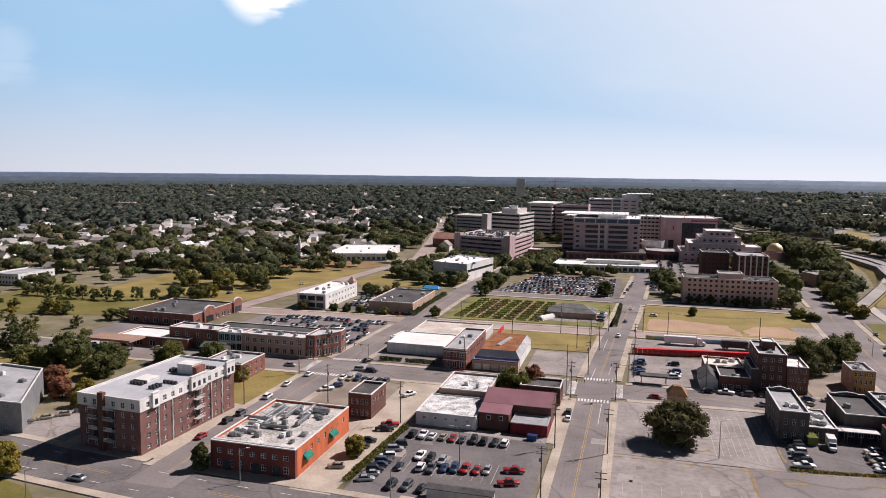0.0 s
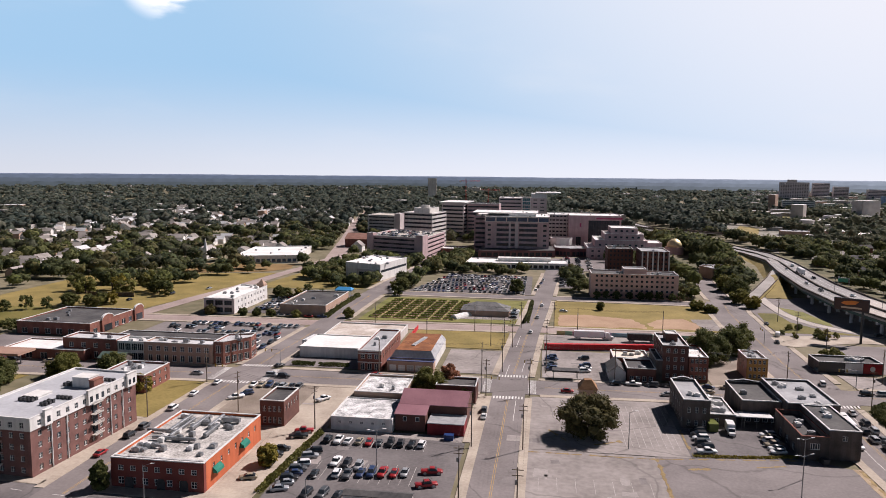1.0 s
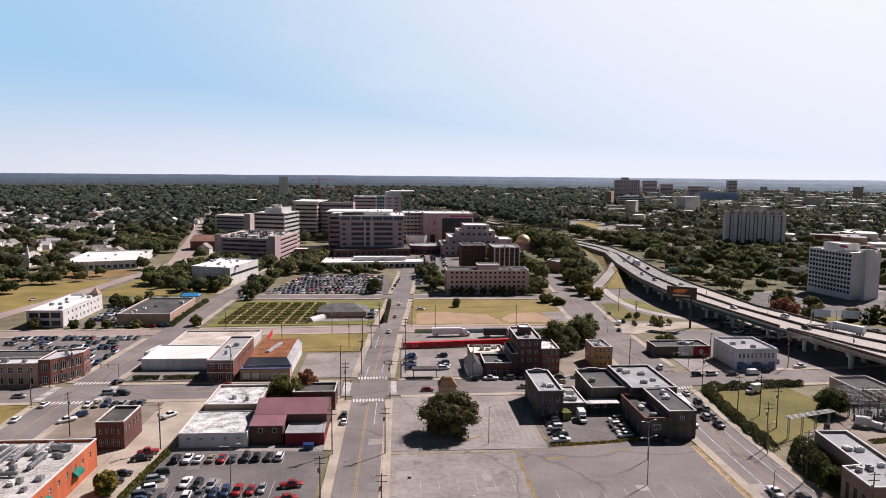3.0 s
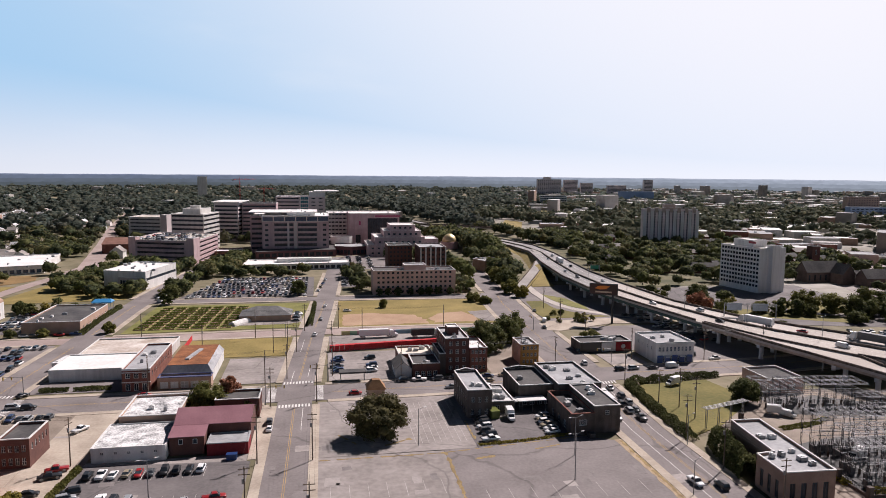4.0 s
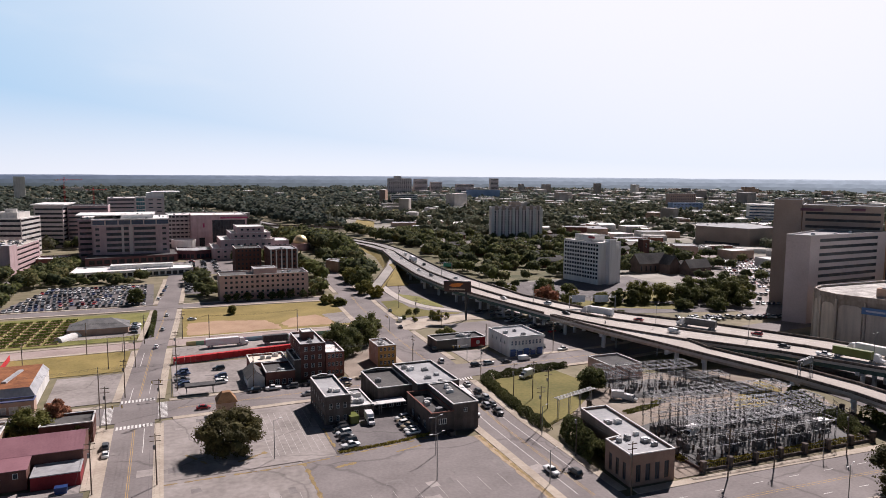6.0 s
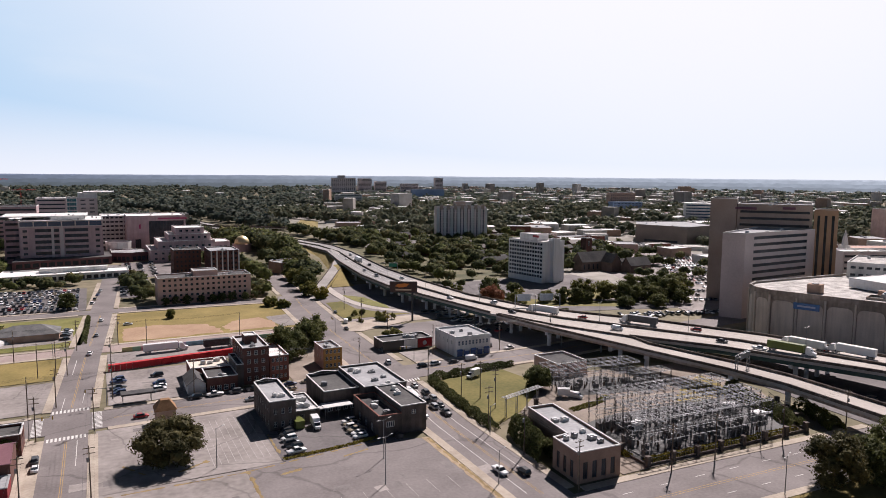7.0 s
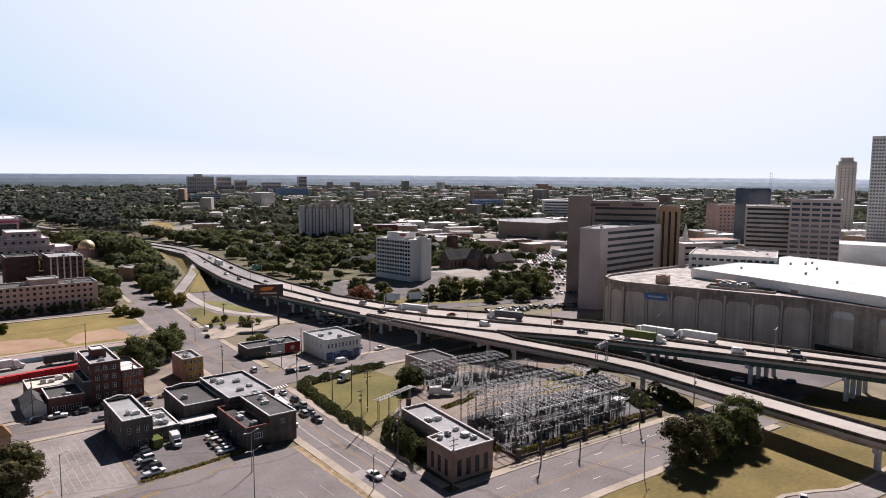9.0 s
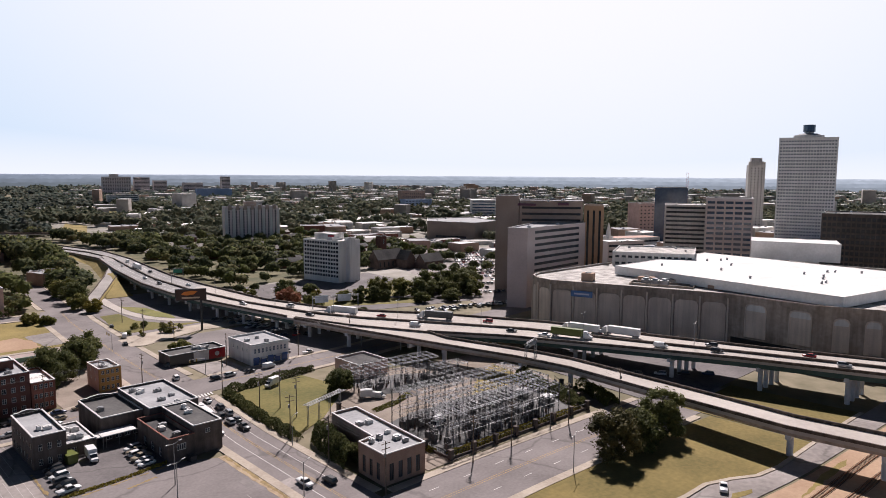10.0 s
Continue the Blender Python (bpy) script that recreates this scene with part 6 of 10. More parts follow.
NEAR_TREES = [(16.8, 197.6, 13.6, 9.2, 4, "broad dark bronze-green shade tree in the parking lot"), (-36.5, 226, 11, 6.6, 1, "rounded green tree with browning side beside the red roof"),
              (-30, 232.5, 11, 4.2, 3, "browning autumn tree among roofs"),
              (67, 280, 18, 6.5, 0, "tall dark tree behind brick houses"), (92, 318, 13, 6.6, 0, "round street tree by the avenue"), (73, 290, 14, 8.0, 0, "dense dark tree behind brick houses"),
              (84, 303, 13, 7.5, 0, "dense dark tree behind brick houses"),
              (165.0, 108.8, 15.5, 8.2, 4, "round shade tree on the ramp lawn"), (190.5, 108.3, 16.5, 7.4, 0, "round shade tree on the ramp lawn"), (176.5, 107.5, 13, 6.0, 0, "round shade tree on the ramp lawn"),
              (143, 208, 9.5, 5.4, 0, "round tree on the substation lawn"), (-211.9, 212, 14.5, 9, 0, "wide dark tree by the filling station"), (-194, 214, 11, 7, 0, "dark tree beside the apartments"),
              (-189, 203, 10, 6.5, 0, "dark tree beside the apartments"), (-176, 226, 9.5, 6.5, 1, "leafy tree beside the apartments"), (-192, 184, 10, 4.5, 3, "russet tree behind the parked cars"),
              (-183, 178, 8, 4, 3, "russet tree behind the parked cars"), (-176, 181, 7.5, 3.5, 2, "yellowing tree behind the parked cars"), (-171, 173, 6.5, 3, 2, "yellowing tree by the parked cars"),
              (-149, 124.5, 9.5, 3.8, 2, "yellowing tree at the kerb"), (-104, 141.5, 8, 2.3, 0, "dark conical evergreen by the warehouse"), (-69.5, 162, 6, 3.0, 2, "small yellowing tree by the warehouse"),
              (-137, 214, 7, 3.6, 2, "yellow-green tree beside the brick office"), (-160, 232, 9, 5.5, 0, "dark tree by the brick block"), (-23, 221, 6, 3.0, 1, "small tree at the street corner"),
              (302, 338, 17, 9, 0, "large dark tree on the lawn"), (312, 342, 16, 9, 0, "large dark tree by the lot"), (328, 340, 16, 9.5, 0, "large dark tree by the lot"), (286, 342, 13, 8, 1, "spreading tree on the lawn"), (340, 345, 13, 8, 0, "dark tree by the lot"), (282, 318, 7, 5, 0, "low dark tree by the motorway"), (300, 310, 8, 6, 0, "low dark tree by the motorway"), (-60, 105, 5, 2.5, 2, "small tree at the road side"), (231, 389, 12, 8, 0, "dark tree by the motorway"), (217, 363, 11, 8.5, 3, "reddish-brown autumn tree by the motorway"),
              (276, 351, 14, 9.5, 1, "spreading tree on the hotel lawn"), (320, 326, 19, 12, 0, "large dark tree by the parking lot"), (294, 330, 14, 9, 0, "dark tree on the lawn"),
              (308, 322, 12, 8, 0, "dark tree on the lawn"), (322, 313, 11, 8, 0, "dark tree on the lawn"), (334, 330, 12, 8, 1, "tree by the parking lot"), (258, 346, 10, 4.5, 0, "dark conical tree on the lawn"),
              (264, 342, 10, 4.5, 0, "dark conical tree on the lawn"), (270, 338, 8, 4, 0, "dark tree on the lawn"), (246, 350, 8, 4, 1, "tree on the lawn"),
              (126, 455, 14, 9, 0, "dark tree beside the off-ramp"), (128, 480, 13, 9, 1, "tree beside the off-ramp"), (132, 505, 12, 9, 0, "tree beside the off-ramp"), (122, 432, 10, 6, 1, "tree at the junction"),
              (126, 418, 8, 5, 2, "tree at the junction"), (137, 535, 13, 9, 1, "tree beside the off-ramp"), (150, 560, 14, 10, 0, "dark tree beside the off-ramp"),
              (-13.3, 443, 11, 5.5, 0, "street tree by the campus lot"), (92, 408, 6, 4.5, 1, "low tree at the field corner"), (98, 400, 5, 4, 1, "low tree at the field corner"),
              (36, 395, 5.5, 2.4, 1, "small round tree in the field"), (-88, 420, 8, 4, 0, "tree by the garden"), (-100, 349, 6, 3, 1, "tree by the street"), (123, 297, 6.5, 5, 1, "ivy-covered bush behind the painted shop"),
              (-176, 343.6, 6, 3.2, 4, "small browning tree in front of the office"), (-158, 345, 4.5, 2.6, 0, "small dark street tree"), (-150, 345, 4.5, 2.6, 0, "small dark street tree"), (-142, 344.6, 4.5, 2.6, 0, "small dark street tree"), (-128, 344.8, 4.5, 2.6, 1, "small olive street tree"), (-158, 402, 7, 4, 0, "round tree by the lot"), (-162, 408, 6.5, 4, 0, "round tree by the lot")]
for i, (x, y, h, r, k, lab) in enumerate(NEAR_TREES):
    tree(lab, h, r, LEAF[k], 100 + i, clumps=70 if math.hypot(x, y) < 300 else 40, leaves=104 if math.hypot(x, y) < 300 else 58, size=0.36 if math.hypot(x, y) < 300 else 0.55, at=pose(x, y, 0))

# middle distance: copies of a few trees
SPECIES = []
for k in range(8):
    SPECIES.append(tree(("dark green shade tree among the blocks", "olive green shade tree among the blocks", "yellowing shade tree among the blocks")[(0, 0, 1, 1, 2, 0, 1, 0)[k]], 11 + k % 3 * 2, 5.5 + k % 4 * 0.8, LEAF[(0, 0, 1, 1, 2, 0, 1, 0)[k]], 40 + k, 30, 38, 0.64,
                        pose(-230 - 9 * k, 392 + k % 3 * 7, 0), "shade trees round the town"))
GROVES = [  # x0, y0, x1, y1, how many, scale
    (-420, 400, -335, 470, 14, 0.8), (-520, 440, -330, 620, 60, 1.0), (-330, 500, -200, 640, 15, 0.7), (-300, 480, -215, 500, 10, 0.7),
    (-380, 285, -250, 300, 6, 0.7), (-275, 352, -240, 362, 8, .7), (-300, 425, -238, 448, 34, .75), (-420, 345, -330, 400, 10, 0.7),
    (-116, 445, -106, 560, 10, 0.7), (-112, 440, -84, 600, 44, 0.75), (-160, 410, -112, 470, 8, 0.6), (-158, 396, -113, 404, 9, 0.5),
    (-96, 525, -60, 650, 44, 0.8), (-60, 530, 12, 546, 14, 0.6), (-66, 522, -4, 530, 10, 0.55), (-84, 433, 0, 438, 8, 0.5),
    (14, 445, 33, 470, 5, 0.7), (16, 480, 32, 545, 9, 0.7), (33, 428, 90, 436, 12, 0.5), (88, 438, 100, 470, 8, 0.75), (100, 470, 175, 660, 46, 1.0), (120, 640, 172, 800, 70, 1.35), (226, 700, 300, 860, 40, 1.1), (226, 560, 420, 720, 45, 0.9), (330, 470, 420, 560, 30, .8), (60, 600, 140, 640, 12, 0.9), (-200, 480, -150, 560, 16, 0.7), (-264, 640, -205, 770, 40, 0.95), (-172, 560, -120, 650, 12, 0.8), (-172, 462, -143, 520, 22, 0.75), (-146, 445, -114, 470, 14, 0.6), (-290, 600, -225, 650, 10, .8),
    (143, 460, 160, 560, 14, 0.8), (215, 440, 345, 560, 46, 0.75), (205, 330, 250, 420, 14, 0.7), (250, 340, 340, 350, 10, 0.6), (340, 300, 420, 420, 22, 0.6), (420, 420, 520, 620, 26, 0.75),
    (215, 560, 420, 700, 45, 0.85), (232, 445, 470, 780, 150, 0.85), (118, 338, 168, 350, 8, 0.26), (122, 352, 150, 366, 6, 0.3), (-260, 190, -215, 235, 8, 0.9), (-330, 225, -240, 300, 12, 0.6)]
for x, k in ((37, .5), (43, .42), (49, .55), (57, .4), (64, .5), (69, .55), (75, .45), (83, .5), (88, .45)):
    copy_thing(SPECIES[0 if k > .45 else 5], pose(x, 433.4, 0, 0, 0, x * 37) @ Matrix.Diagonal((k, k, k, 1)))
for i in range(13):
    copy_thing(SPECIES[i % 2 * 5], pose(-357 + 8.4 * i, 331 + (i > 8) * (i - 8) * 6, 0, 0, 0, i * 50) @ Matrix.Diagonal((.62, .62, .66, 1)))
rnd = random.Random(5)
belt = []
for x0, y0, x1, y1, n, sc in GROVES:
    for _ in range(n):
        for _try in range(6):
            x, y = rnd.uniform(x0, x1), rnd.uniform(y0, y1)
            if free(x, y):
                k = sc * rnd.uniform(0.75, 1.2)
                if math.hypot(x, y) > 455:
                    belt.append((x, y, 0, 14 * k, 12.5 * k))
                    break
                copy_thing(rnd.choice(SPECIES), pose(x, y, 0, 0, 0, rnd.uniform(0, 360)) @ Matrix.Diagonal((k, k, k * rnd.uniform(0.85, 1.1), 1)))
                break


def dome(sub):
    """Corners and faces of an even sphere without its underside."""
    bm = bmesh.new()
    bmesh.ops.create_icosphere(bm, subdivisions=sub, radius=1)
    bmesh.ops.delete(bm, geom=[q for q in bm.faces if q.calc_center_median().z < -.55], context="FACES")
    bm.verts.index_update()
    d, f = np.array([tuple(q.co) for q in bm.verts]), np.array([[q.index for q in k.verts] for k in bm.faces])
    bm.free()
    return d, f


def scatter(name, label, spots, sub, material, seed, lobes=7, sprigs=0):
    """Very many lumpy crowns in one mesh; spots are rows of x, y, z, width, height."""
    g = np.random.default_rng(seed)
    P = np.array(spots)
    n = len(P)
    d, f = dome(sub)
    c = g.normal(size=(n, lobes, 3))
    c[..., 2] = np.abs(c[..., 2]) * .9 - .25
    c /= np.linalg.norm(c, axis=-1, keepdims=True)
    amp = g.uniform(.35, .62, (n, lobes))
    lump = np.zeros((n, len(d)))
    for k in range(lobes):
        lump = np.maximum(lump, amp[:, k, None] * np.exp(-(1 - c[:, k] @ d.T) * 7))
    rad = .60 + lump + g.uniform(-.05, .05, lump.shape)
    V = d[None] * rad[..., None] * np.stack([P[:, 3] / 2, P[:, 3] / 2, P[:, 4] * .5], -1)[:, None, :]
    V = (V + P[:, None, :3] + np.array([0, 0, 1.0]) * (P[:, 4] * .5)[:, None, None]).reshape(-1, 3)
    F = (f[None] + (np.arange(n) * len(d))[:, None, None]).reshape(-1)
    if sprigs:  # leafy twigs, mostly lying flat, standing out of the crowns
        k = g.integers(0, len(d), (n, sprigs))
        wide = np.repeat(P[:, 3], sprigs)[:, None]
        at = V.reshape(n, len(d), 3)[np.arange(n)[:, None], k].reshape(-1, 3) + g.normal(size=(n * sprigs, 3)) * wide * .035
        nrm = np.array([0, 0, .75]) + d[k].reshape(-1, 3) * .5 + g.normal(size=at.shape) * .5
        e = np.cross(nrm, g.normal(size=at.shape))
        e /= np.linalg.norm(e, axis=-1, keepdims=True)
        b = np.cross(nrm, e)
        b /= np.linalg.norm(b, axis=-1, keepdims=True)
        size = wide * g.uniform(.03, .075, (len(at), 1)) * (260 / sprigs) ** .4
        m0 = len(V)
        V = np.concatenate([V, np.stack([at - e * size, at - b * size * .8, at + e * size, at + b * size * .9], 1).reshape(-1, 3)])
        F = np.concatenate([F, (m0 + np.arange(len(at))[:, None] * 4 + np.array([0, 1, 2, 0, 2, 3])).reshape(-1)])
    me = bpy.data.meshes.new(name)
    me.vertices.add(len(V))
    me.vertices.foreach_set("co", V.astype(np.float32).ravel())
    me.loops.add(len(F))
    me.loops.foreach_set("vertex_index", F.astype(np.int32))
    me.polygons.add(len(F) // 3)
    me.polygons.foreach_set("loop_start", np.arange(0, len(F), 3, dtype=np.int32))
    me.polygons.foreach_set("use_smooth", [True] * (len(F) // 3))
    me.materials.append(material)
    me.update(calc_edges=True)
    ob = new(name, me)
    return tagged(ob, label, "trees", kind="stuff")


def polar(r0, r1, a0, a1, g):
    r = math.sqrt(g.uniform(r0 * r0, r1 * r1))
    a = radians(g.uniform(a0, a1))
    return r * math.sin(a), r * math.cos(a)


def thick(x, y):
    """How wooded the land is, 0 to 1: dense to the west and north, thin over the eastern streets."""
    az = math.degrees(math.atan2(x, y))
    if 790 < y < 1430 and -590 - (y - 800) * .3 < x < -330 - (y - 800) * .2:
        return 0.42 + 0.5 * noise.noise((x * 0.009, y * 0.009, 3.1))
    base = 0.97 if az < 14 else max(0.60, 0.97 - (az - 14) * 0.016)
    if math.hypot(x, y) < 1150:
        base *= 0.55 if math.hypot(x, y) < 850 else 0.75
    return base + 0.55 * noise.noise((x * 0.006, y * 0.006, 3.1))


scatter("tree_belt", "leafy trees between the campus and the motorway", belt, 2, BELT, 6, 10, 205)
spots = []
g5 = random.Random(8)
while len(spots) < 6400:
    x, y = polar(560, 1650, -56, 84, g5)
    if (x > -230 and y < 760 and x < 560) or (450 < x < 1100 and y < 480 and x / y > 1.35):
        continue
    if g5.random() < thick(x, y) and free(x, y):
        w = g5.uniform(10, 19) if math.hypot(x, y) < 950 else g5.uniform(14, 26)
        spots.append((x, y, land(x, y), w, w * g5.uniform(0.62, 0.9)))
def eastern(p):
    """Whether a spot lies over the eastern town, its border uneven."""
    return math.degrees(math.atan2(p[0], p[1])) + 9 * noise.noise((p[0] * .004, p[1] * .004, 1.7)) > 17


for nm, lab, pick, sub_, m_, seed_, sp_ in (("woods", "dense suburban tree canopy", lambda p, r: r < 950 and not eastern(p), 2, WOODS, 3, 185), ("town_trees", "street trees of the eastern town, tinted paler for haze", lambda p, r: r < 950 and eastern(p), 2, EAST_HAZED, 13, 230),
                                            ("middle_woods", "tree canopy beyond the suburb", lambda p, r: r >= 950 and not eastern(p), 1, MID_WOODS, 5, 46), ("middle_town_trees", "trees among far eastern roofs, tinted paler for haze", lambda p, r: r >= 950 and eastern(p), 1, EAST_HAZED, 15, 46)):
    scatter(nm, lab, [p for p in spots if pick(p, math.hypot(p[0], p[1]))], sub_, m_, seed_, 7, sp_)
spots = []
while len(spots) < 4800:
    x, y = polar(1600, 2900, -56, 86, g5)
    if g5.random() < thick(x, y) + 0.12:
        w = g5.uniform(22, 40)
        spots.append((x, y, land(x, y) - 1, w, g5.uniform(9, 15)))
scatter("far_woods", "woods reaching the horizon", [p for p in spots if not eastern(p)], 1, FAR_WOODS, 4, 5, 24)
scatter("far_town_trees", "trees of the far town, tinted paler for haze", [p for p in spots if eastern(p)], 1, FAR_EAST_HAZED, 14, 5, 24)

# hedges and ivy: long leafy banks
def hedge(label, pts, w, h, seed, leaf=LEAF[0], per=85, size=0.36):
    rnd = random.Random(seed)
    s = Shape()
    for a, b in zip(pts, pts[1:]):
        L = math.dist(a, b)
        for _ in range(int(L * per * (w + h) / 6)):
            k, q = rnd.random(), rnd.uniform(0, math.pi)
            lump = 0.75 + 0.35 * noise.noise((a[0] + (b[0] - a[0]) * k * 0.25, (a[1] + (b[1] - a[1]) * k) * 0.25, seed))
            dx, dy = (b[1] - a[1]) / L, -(b[0] - a[0]) / L
            off, z = math.cos(q) * w / 2 * lump, math.sin(q) * h * lump
            p = Vector((a[0] + (b[0] - a[0]) * k + dx * off + rnd.uniform(-.3, .3), a[1] + (b[1] - a[1]) * k + dy * off + rnd.uniform(-.3, .3), max(0.1, z * rnd.uniform(0.75, 1.08))))
            d1 = Vector((rnd.uniform(-1, 1), rnd.uniform(-1, 1), rnd.uniform(-1, 1))).normalized()
            d2 = d1.orthogonal().normalized()
            s.face([tuple(p - d1 * size), tuple(p - d2 * size * 0.7), tuple(p + d1 * size), tuple(p + d2 * size * 0.8)])
    return tagged(part("hedge", s, leaf), label, "hedge", kind="stuff")


hedge("overgrown hedge along the avenue", [(108, 180), (109.5, 205), (112.5, 233)], 4.5, 3.2, 11)
hedge("overgrown hedge along the cross street", [(112.5, 234.5), (130, 237), (152, 239)], 4, 3.0, 12)
hedge("dark ivy bank beside the control building", [(108.5, 153), (110.5, 165), (113, 176)], 6.5, 8.0, 13, per=90, size=0.40)
hedge("shrubs between the parking rows", [(-65.5, 146), (-64, 165), (-62.5, 186)], 2.2, 1.6, 14, LEAF[1])
hedge("bushes below the ramp", [(193, 139), (199, 152), (200, 166), (206, 176)], 7, 5, 15)
hedge("bushes below the ramp", [(203, 133), (210, 146), (212, 153)], 6, 4, 25, LEAF[1])
hedge("clipped shrubs along the forecourt", [(-97, 256), (-88, 256.5)], 2.6, 2.0, 16)
hedge("clipped shrubs along the forecourt", [(-86, 256.5), (-74, 257)], 2.6, 1.8, 17)
hedge("shrubs beside the garden path", [(-5, 352), (-4, 380), (-3, 414)], 2.4, 2.0, 18)
hedge("ivy fence along the dry field", [(-112, 346), (-113, 380), (-112, 415)], 3.5, 2.6, 19)
hedge("bushes on the motorway bank", [(205, 372), (220, 340), (240, 318)], 5, 3.2, 20)
hedge("weeds and ivy along the substation fence", [(133, 141), (160, 140.5), (192, 139.5)], 3.5, 1.7, 22, LEAF[2])
hedge("ivy and weeds among the racks", [(131.5, 146), (131, 158), (130, 170)], 3, 1.2, 23, LEAF[2])
hedge("weeds along the yard", [(140, 184), (152, 186), (160, 190)], 3, 1.0, 24, LEAF[1])
hedge("green verge behind the chain fence", [(44.5, 186), (58, 187), (74, 190)], 1.2, 0.7, 21, LEAF[2])

# ---- vehicles ----
PAINTS = {"white": paint("white_car_paint", (0.72, 0.72, 0.71)), "silver": paint("silver_car_paint", (0.42, 0.43, 0.44), metal=0.4), "black": paint("black_car_paint", (0.018, 0.018, 0.02)),
          "grey": paint("dark_grey_car_paint", (0.075, 0.08, 0.085)), "red": paint("red_car_paint", (0.30, 0.018, 0.02)), "blue": paint("blue_car_paint", (0.025, 0.045, 0.11)),
          "tan": paint("tan_car_paint", (0.30, 0.25, 0.18)), "green": paint("green_trailer_paint", (0.10, 0.135, 0.015)), "teal": paint("teal_bus_paint", (0.05, 0.12, 0.12))}


def loop(x, hw, z0, z1, c=0.12):
    return [(x, -hw + c, z0), (x, hw - c, z0), (x, hw, z0 + c), (x, hw, z1 - c), (x, hw - c, z1), (x, -hw + c, z1), (x, -hw, z1 - c), (x, -hw, z0 + c)]


KINDS = {  # body stations (x, half width, low, high), glasshouse (x0, x1, x0 top, x1 top, base, top, half widths), wheel x, radius
    "sedan": ([(-2.35, .74, .38, .84), (-2.2, .88, .3, .98), (-1.3, .9, .26, 1.0), (0.9, .9, .26, .97), (1.95, .87, .3, .84), (2.32, .74, .36, .7)], (-1.85, 1.15, -1.15, 0.35, .95, 1.44, .82, .62), (-1.4, 1.42), .33),
    "suv": ([(-2.35, .82, .42, 1.05), (-2.25, .93, .35, 1.1), (-1.3, .95, .32, 1.12), (0.9, .95, .32, 1.1), (2.0, .92, .36, 1.0), (2.35, .8, .42, .85)], (-2.2, 1.2, -1.95, 0.45, 1.08, 1.74, .87, .70), (-1.45, 1.45), .38),
    "pickup": ([(-2.85, .9, .5, 1.05), (-2.75, .97, .42, 1.1), (-0.6, .97, .4, 1.1), (1.2, .97, .4, 1.12), (2.4, .95, .44, 1.02), (2.8, .84, .5, .9)], (-0.75, 1.45, -0.55, 0.75, 1.08, 1.78, .88, .72), (-1.8, 1.75), .42),
    "van": ([(-2.7, .9, .4, 1.2), (-2.65, .98, .35, 1.9), (-2.3, 1.0, .32, 2.15), (1.0, 1.0, .32, 2.15), (1.75, .97, .34, 1.3), (2.6, .88, .4, 1.05)], (0.95, 1.9, 0.95, 1.25, 1.2, 2.05, .96, .82), (-1.6, 1.7), .37)}
PROTO = {}


def car_proto(kind, colour, plain):
    """A car at the world's foot, from which the others are copied; plain ones carry fewer parts."""
    key = (kind, colour, plain)
    if key in PROTO:
        return PROTO[key]
    st, (a0, a1, b0, b1, z0, z1, w0, w1), wx, wr = KINDS[kind]
    meshes = {}
    b = Shape()
    b.rings([loop(*q) for q in st])
    meshes["body"] = b.mesh("body", [PAINTS[colour]], True)
    c = Shape()
    c.rings([[(a0, -w0, z0), (a1, -w0, z0), (a1, w0, z0), (a0, w0, z0)], [(b0, -w1, z1), (b1, -w1, z1), (b1, w1, z1), (b0, w1, z1)]])
    meshes["glass"] = c.mesh("glass", [GLASS])
    r = Shape()
    r.rings([[(b0 - .06, -w1 - .04, z1 - .05), (b1 + .06, -w1 - .04, z1 - .05), (b1 + .06, w1 + .04, z1 - .05), (b0 - .06, w1 + .04, z1 - .05)], [(b0 + .08, -w1 + .1, z1 + .05), (b1 - .08, -w1 + .1, z1 + .05), (b1 - .08, w1 - .1, z1 + .05), (b0 + .08, w1 - .1, z1 + .05)]])
    meshes["roof"] = r.mesh("roof", [PAINTS[colour]])
    w = Shape()
    w.tube((0, -.11, 0), (0, .11, 0), wr, n=12)
    w.m[-2:] = [1, 1]
    meshes["wheel"] = w.mesh("wheel", [RUBBER, RIM])
    PROTO[key] = (meshes, wx, wr, st[1][1])
    return PROTO[key]


COLOUR_WORD = {"white": "white", "silver": "silver", "black": "black", "grey": "dark grey", "red": "red", "blue": "dark blue", "tan": "tan"}


def car(x, y, heading, kind="sedan", colour="white", z=0.09, where="parked on the asphalt", group="", plain=False):
    meshes, wx, wr, hw = car_proto(kind, colour, plain)
    ob = thing("car" if kind != "pickup" else "pickup_truck", COLOUR_WORD[colour] + " " + {"sedan": "sedan car", "suv": "sport utility car", "pickup": "pickup truck", "van": "delivery van"}[kind] + " " + where,
               "car", pose(x, y, z, 0, 0, heading), group)
    part("body", meshes["body"], None, ob)
    part("glass", meshes["glass"], None, ob)
    if plain:
        return ob
    part("roof", meshes["roof"], None, ob)
    for sx in wx:
        for sy in (-hw + .1, hw - .1):
            part("wheel", meshes["wheel"], None, ob, m=pose(sx, sy, wr))
    return ob


rc = random.Random(12)
COL = ["white", "white", "white", "silver", "silver", "black", "black", "black", "grey", "grey", "red", "blue", "blue", "tan"]


LOT = Shape()
LOT_MATS = [PAINTS[k] for k in ("white", "silver", "black", "grey", "red", "blue", "tan")] + [GLASS]


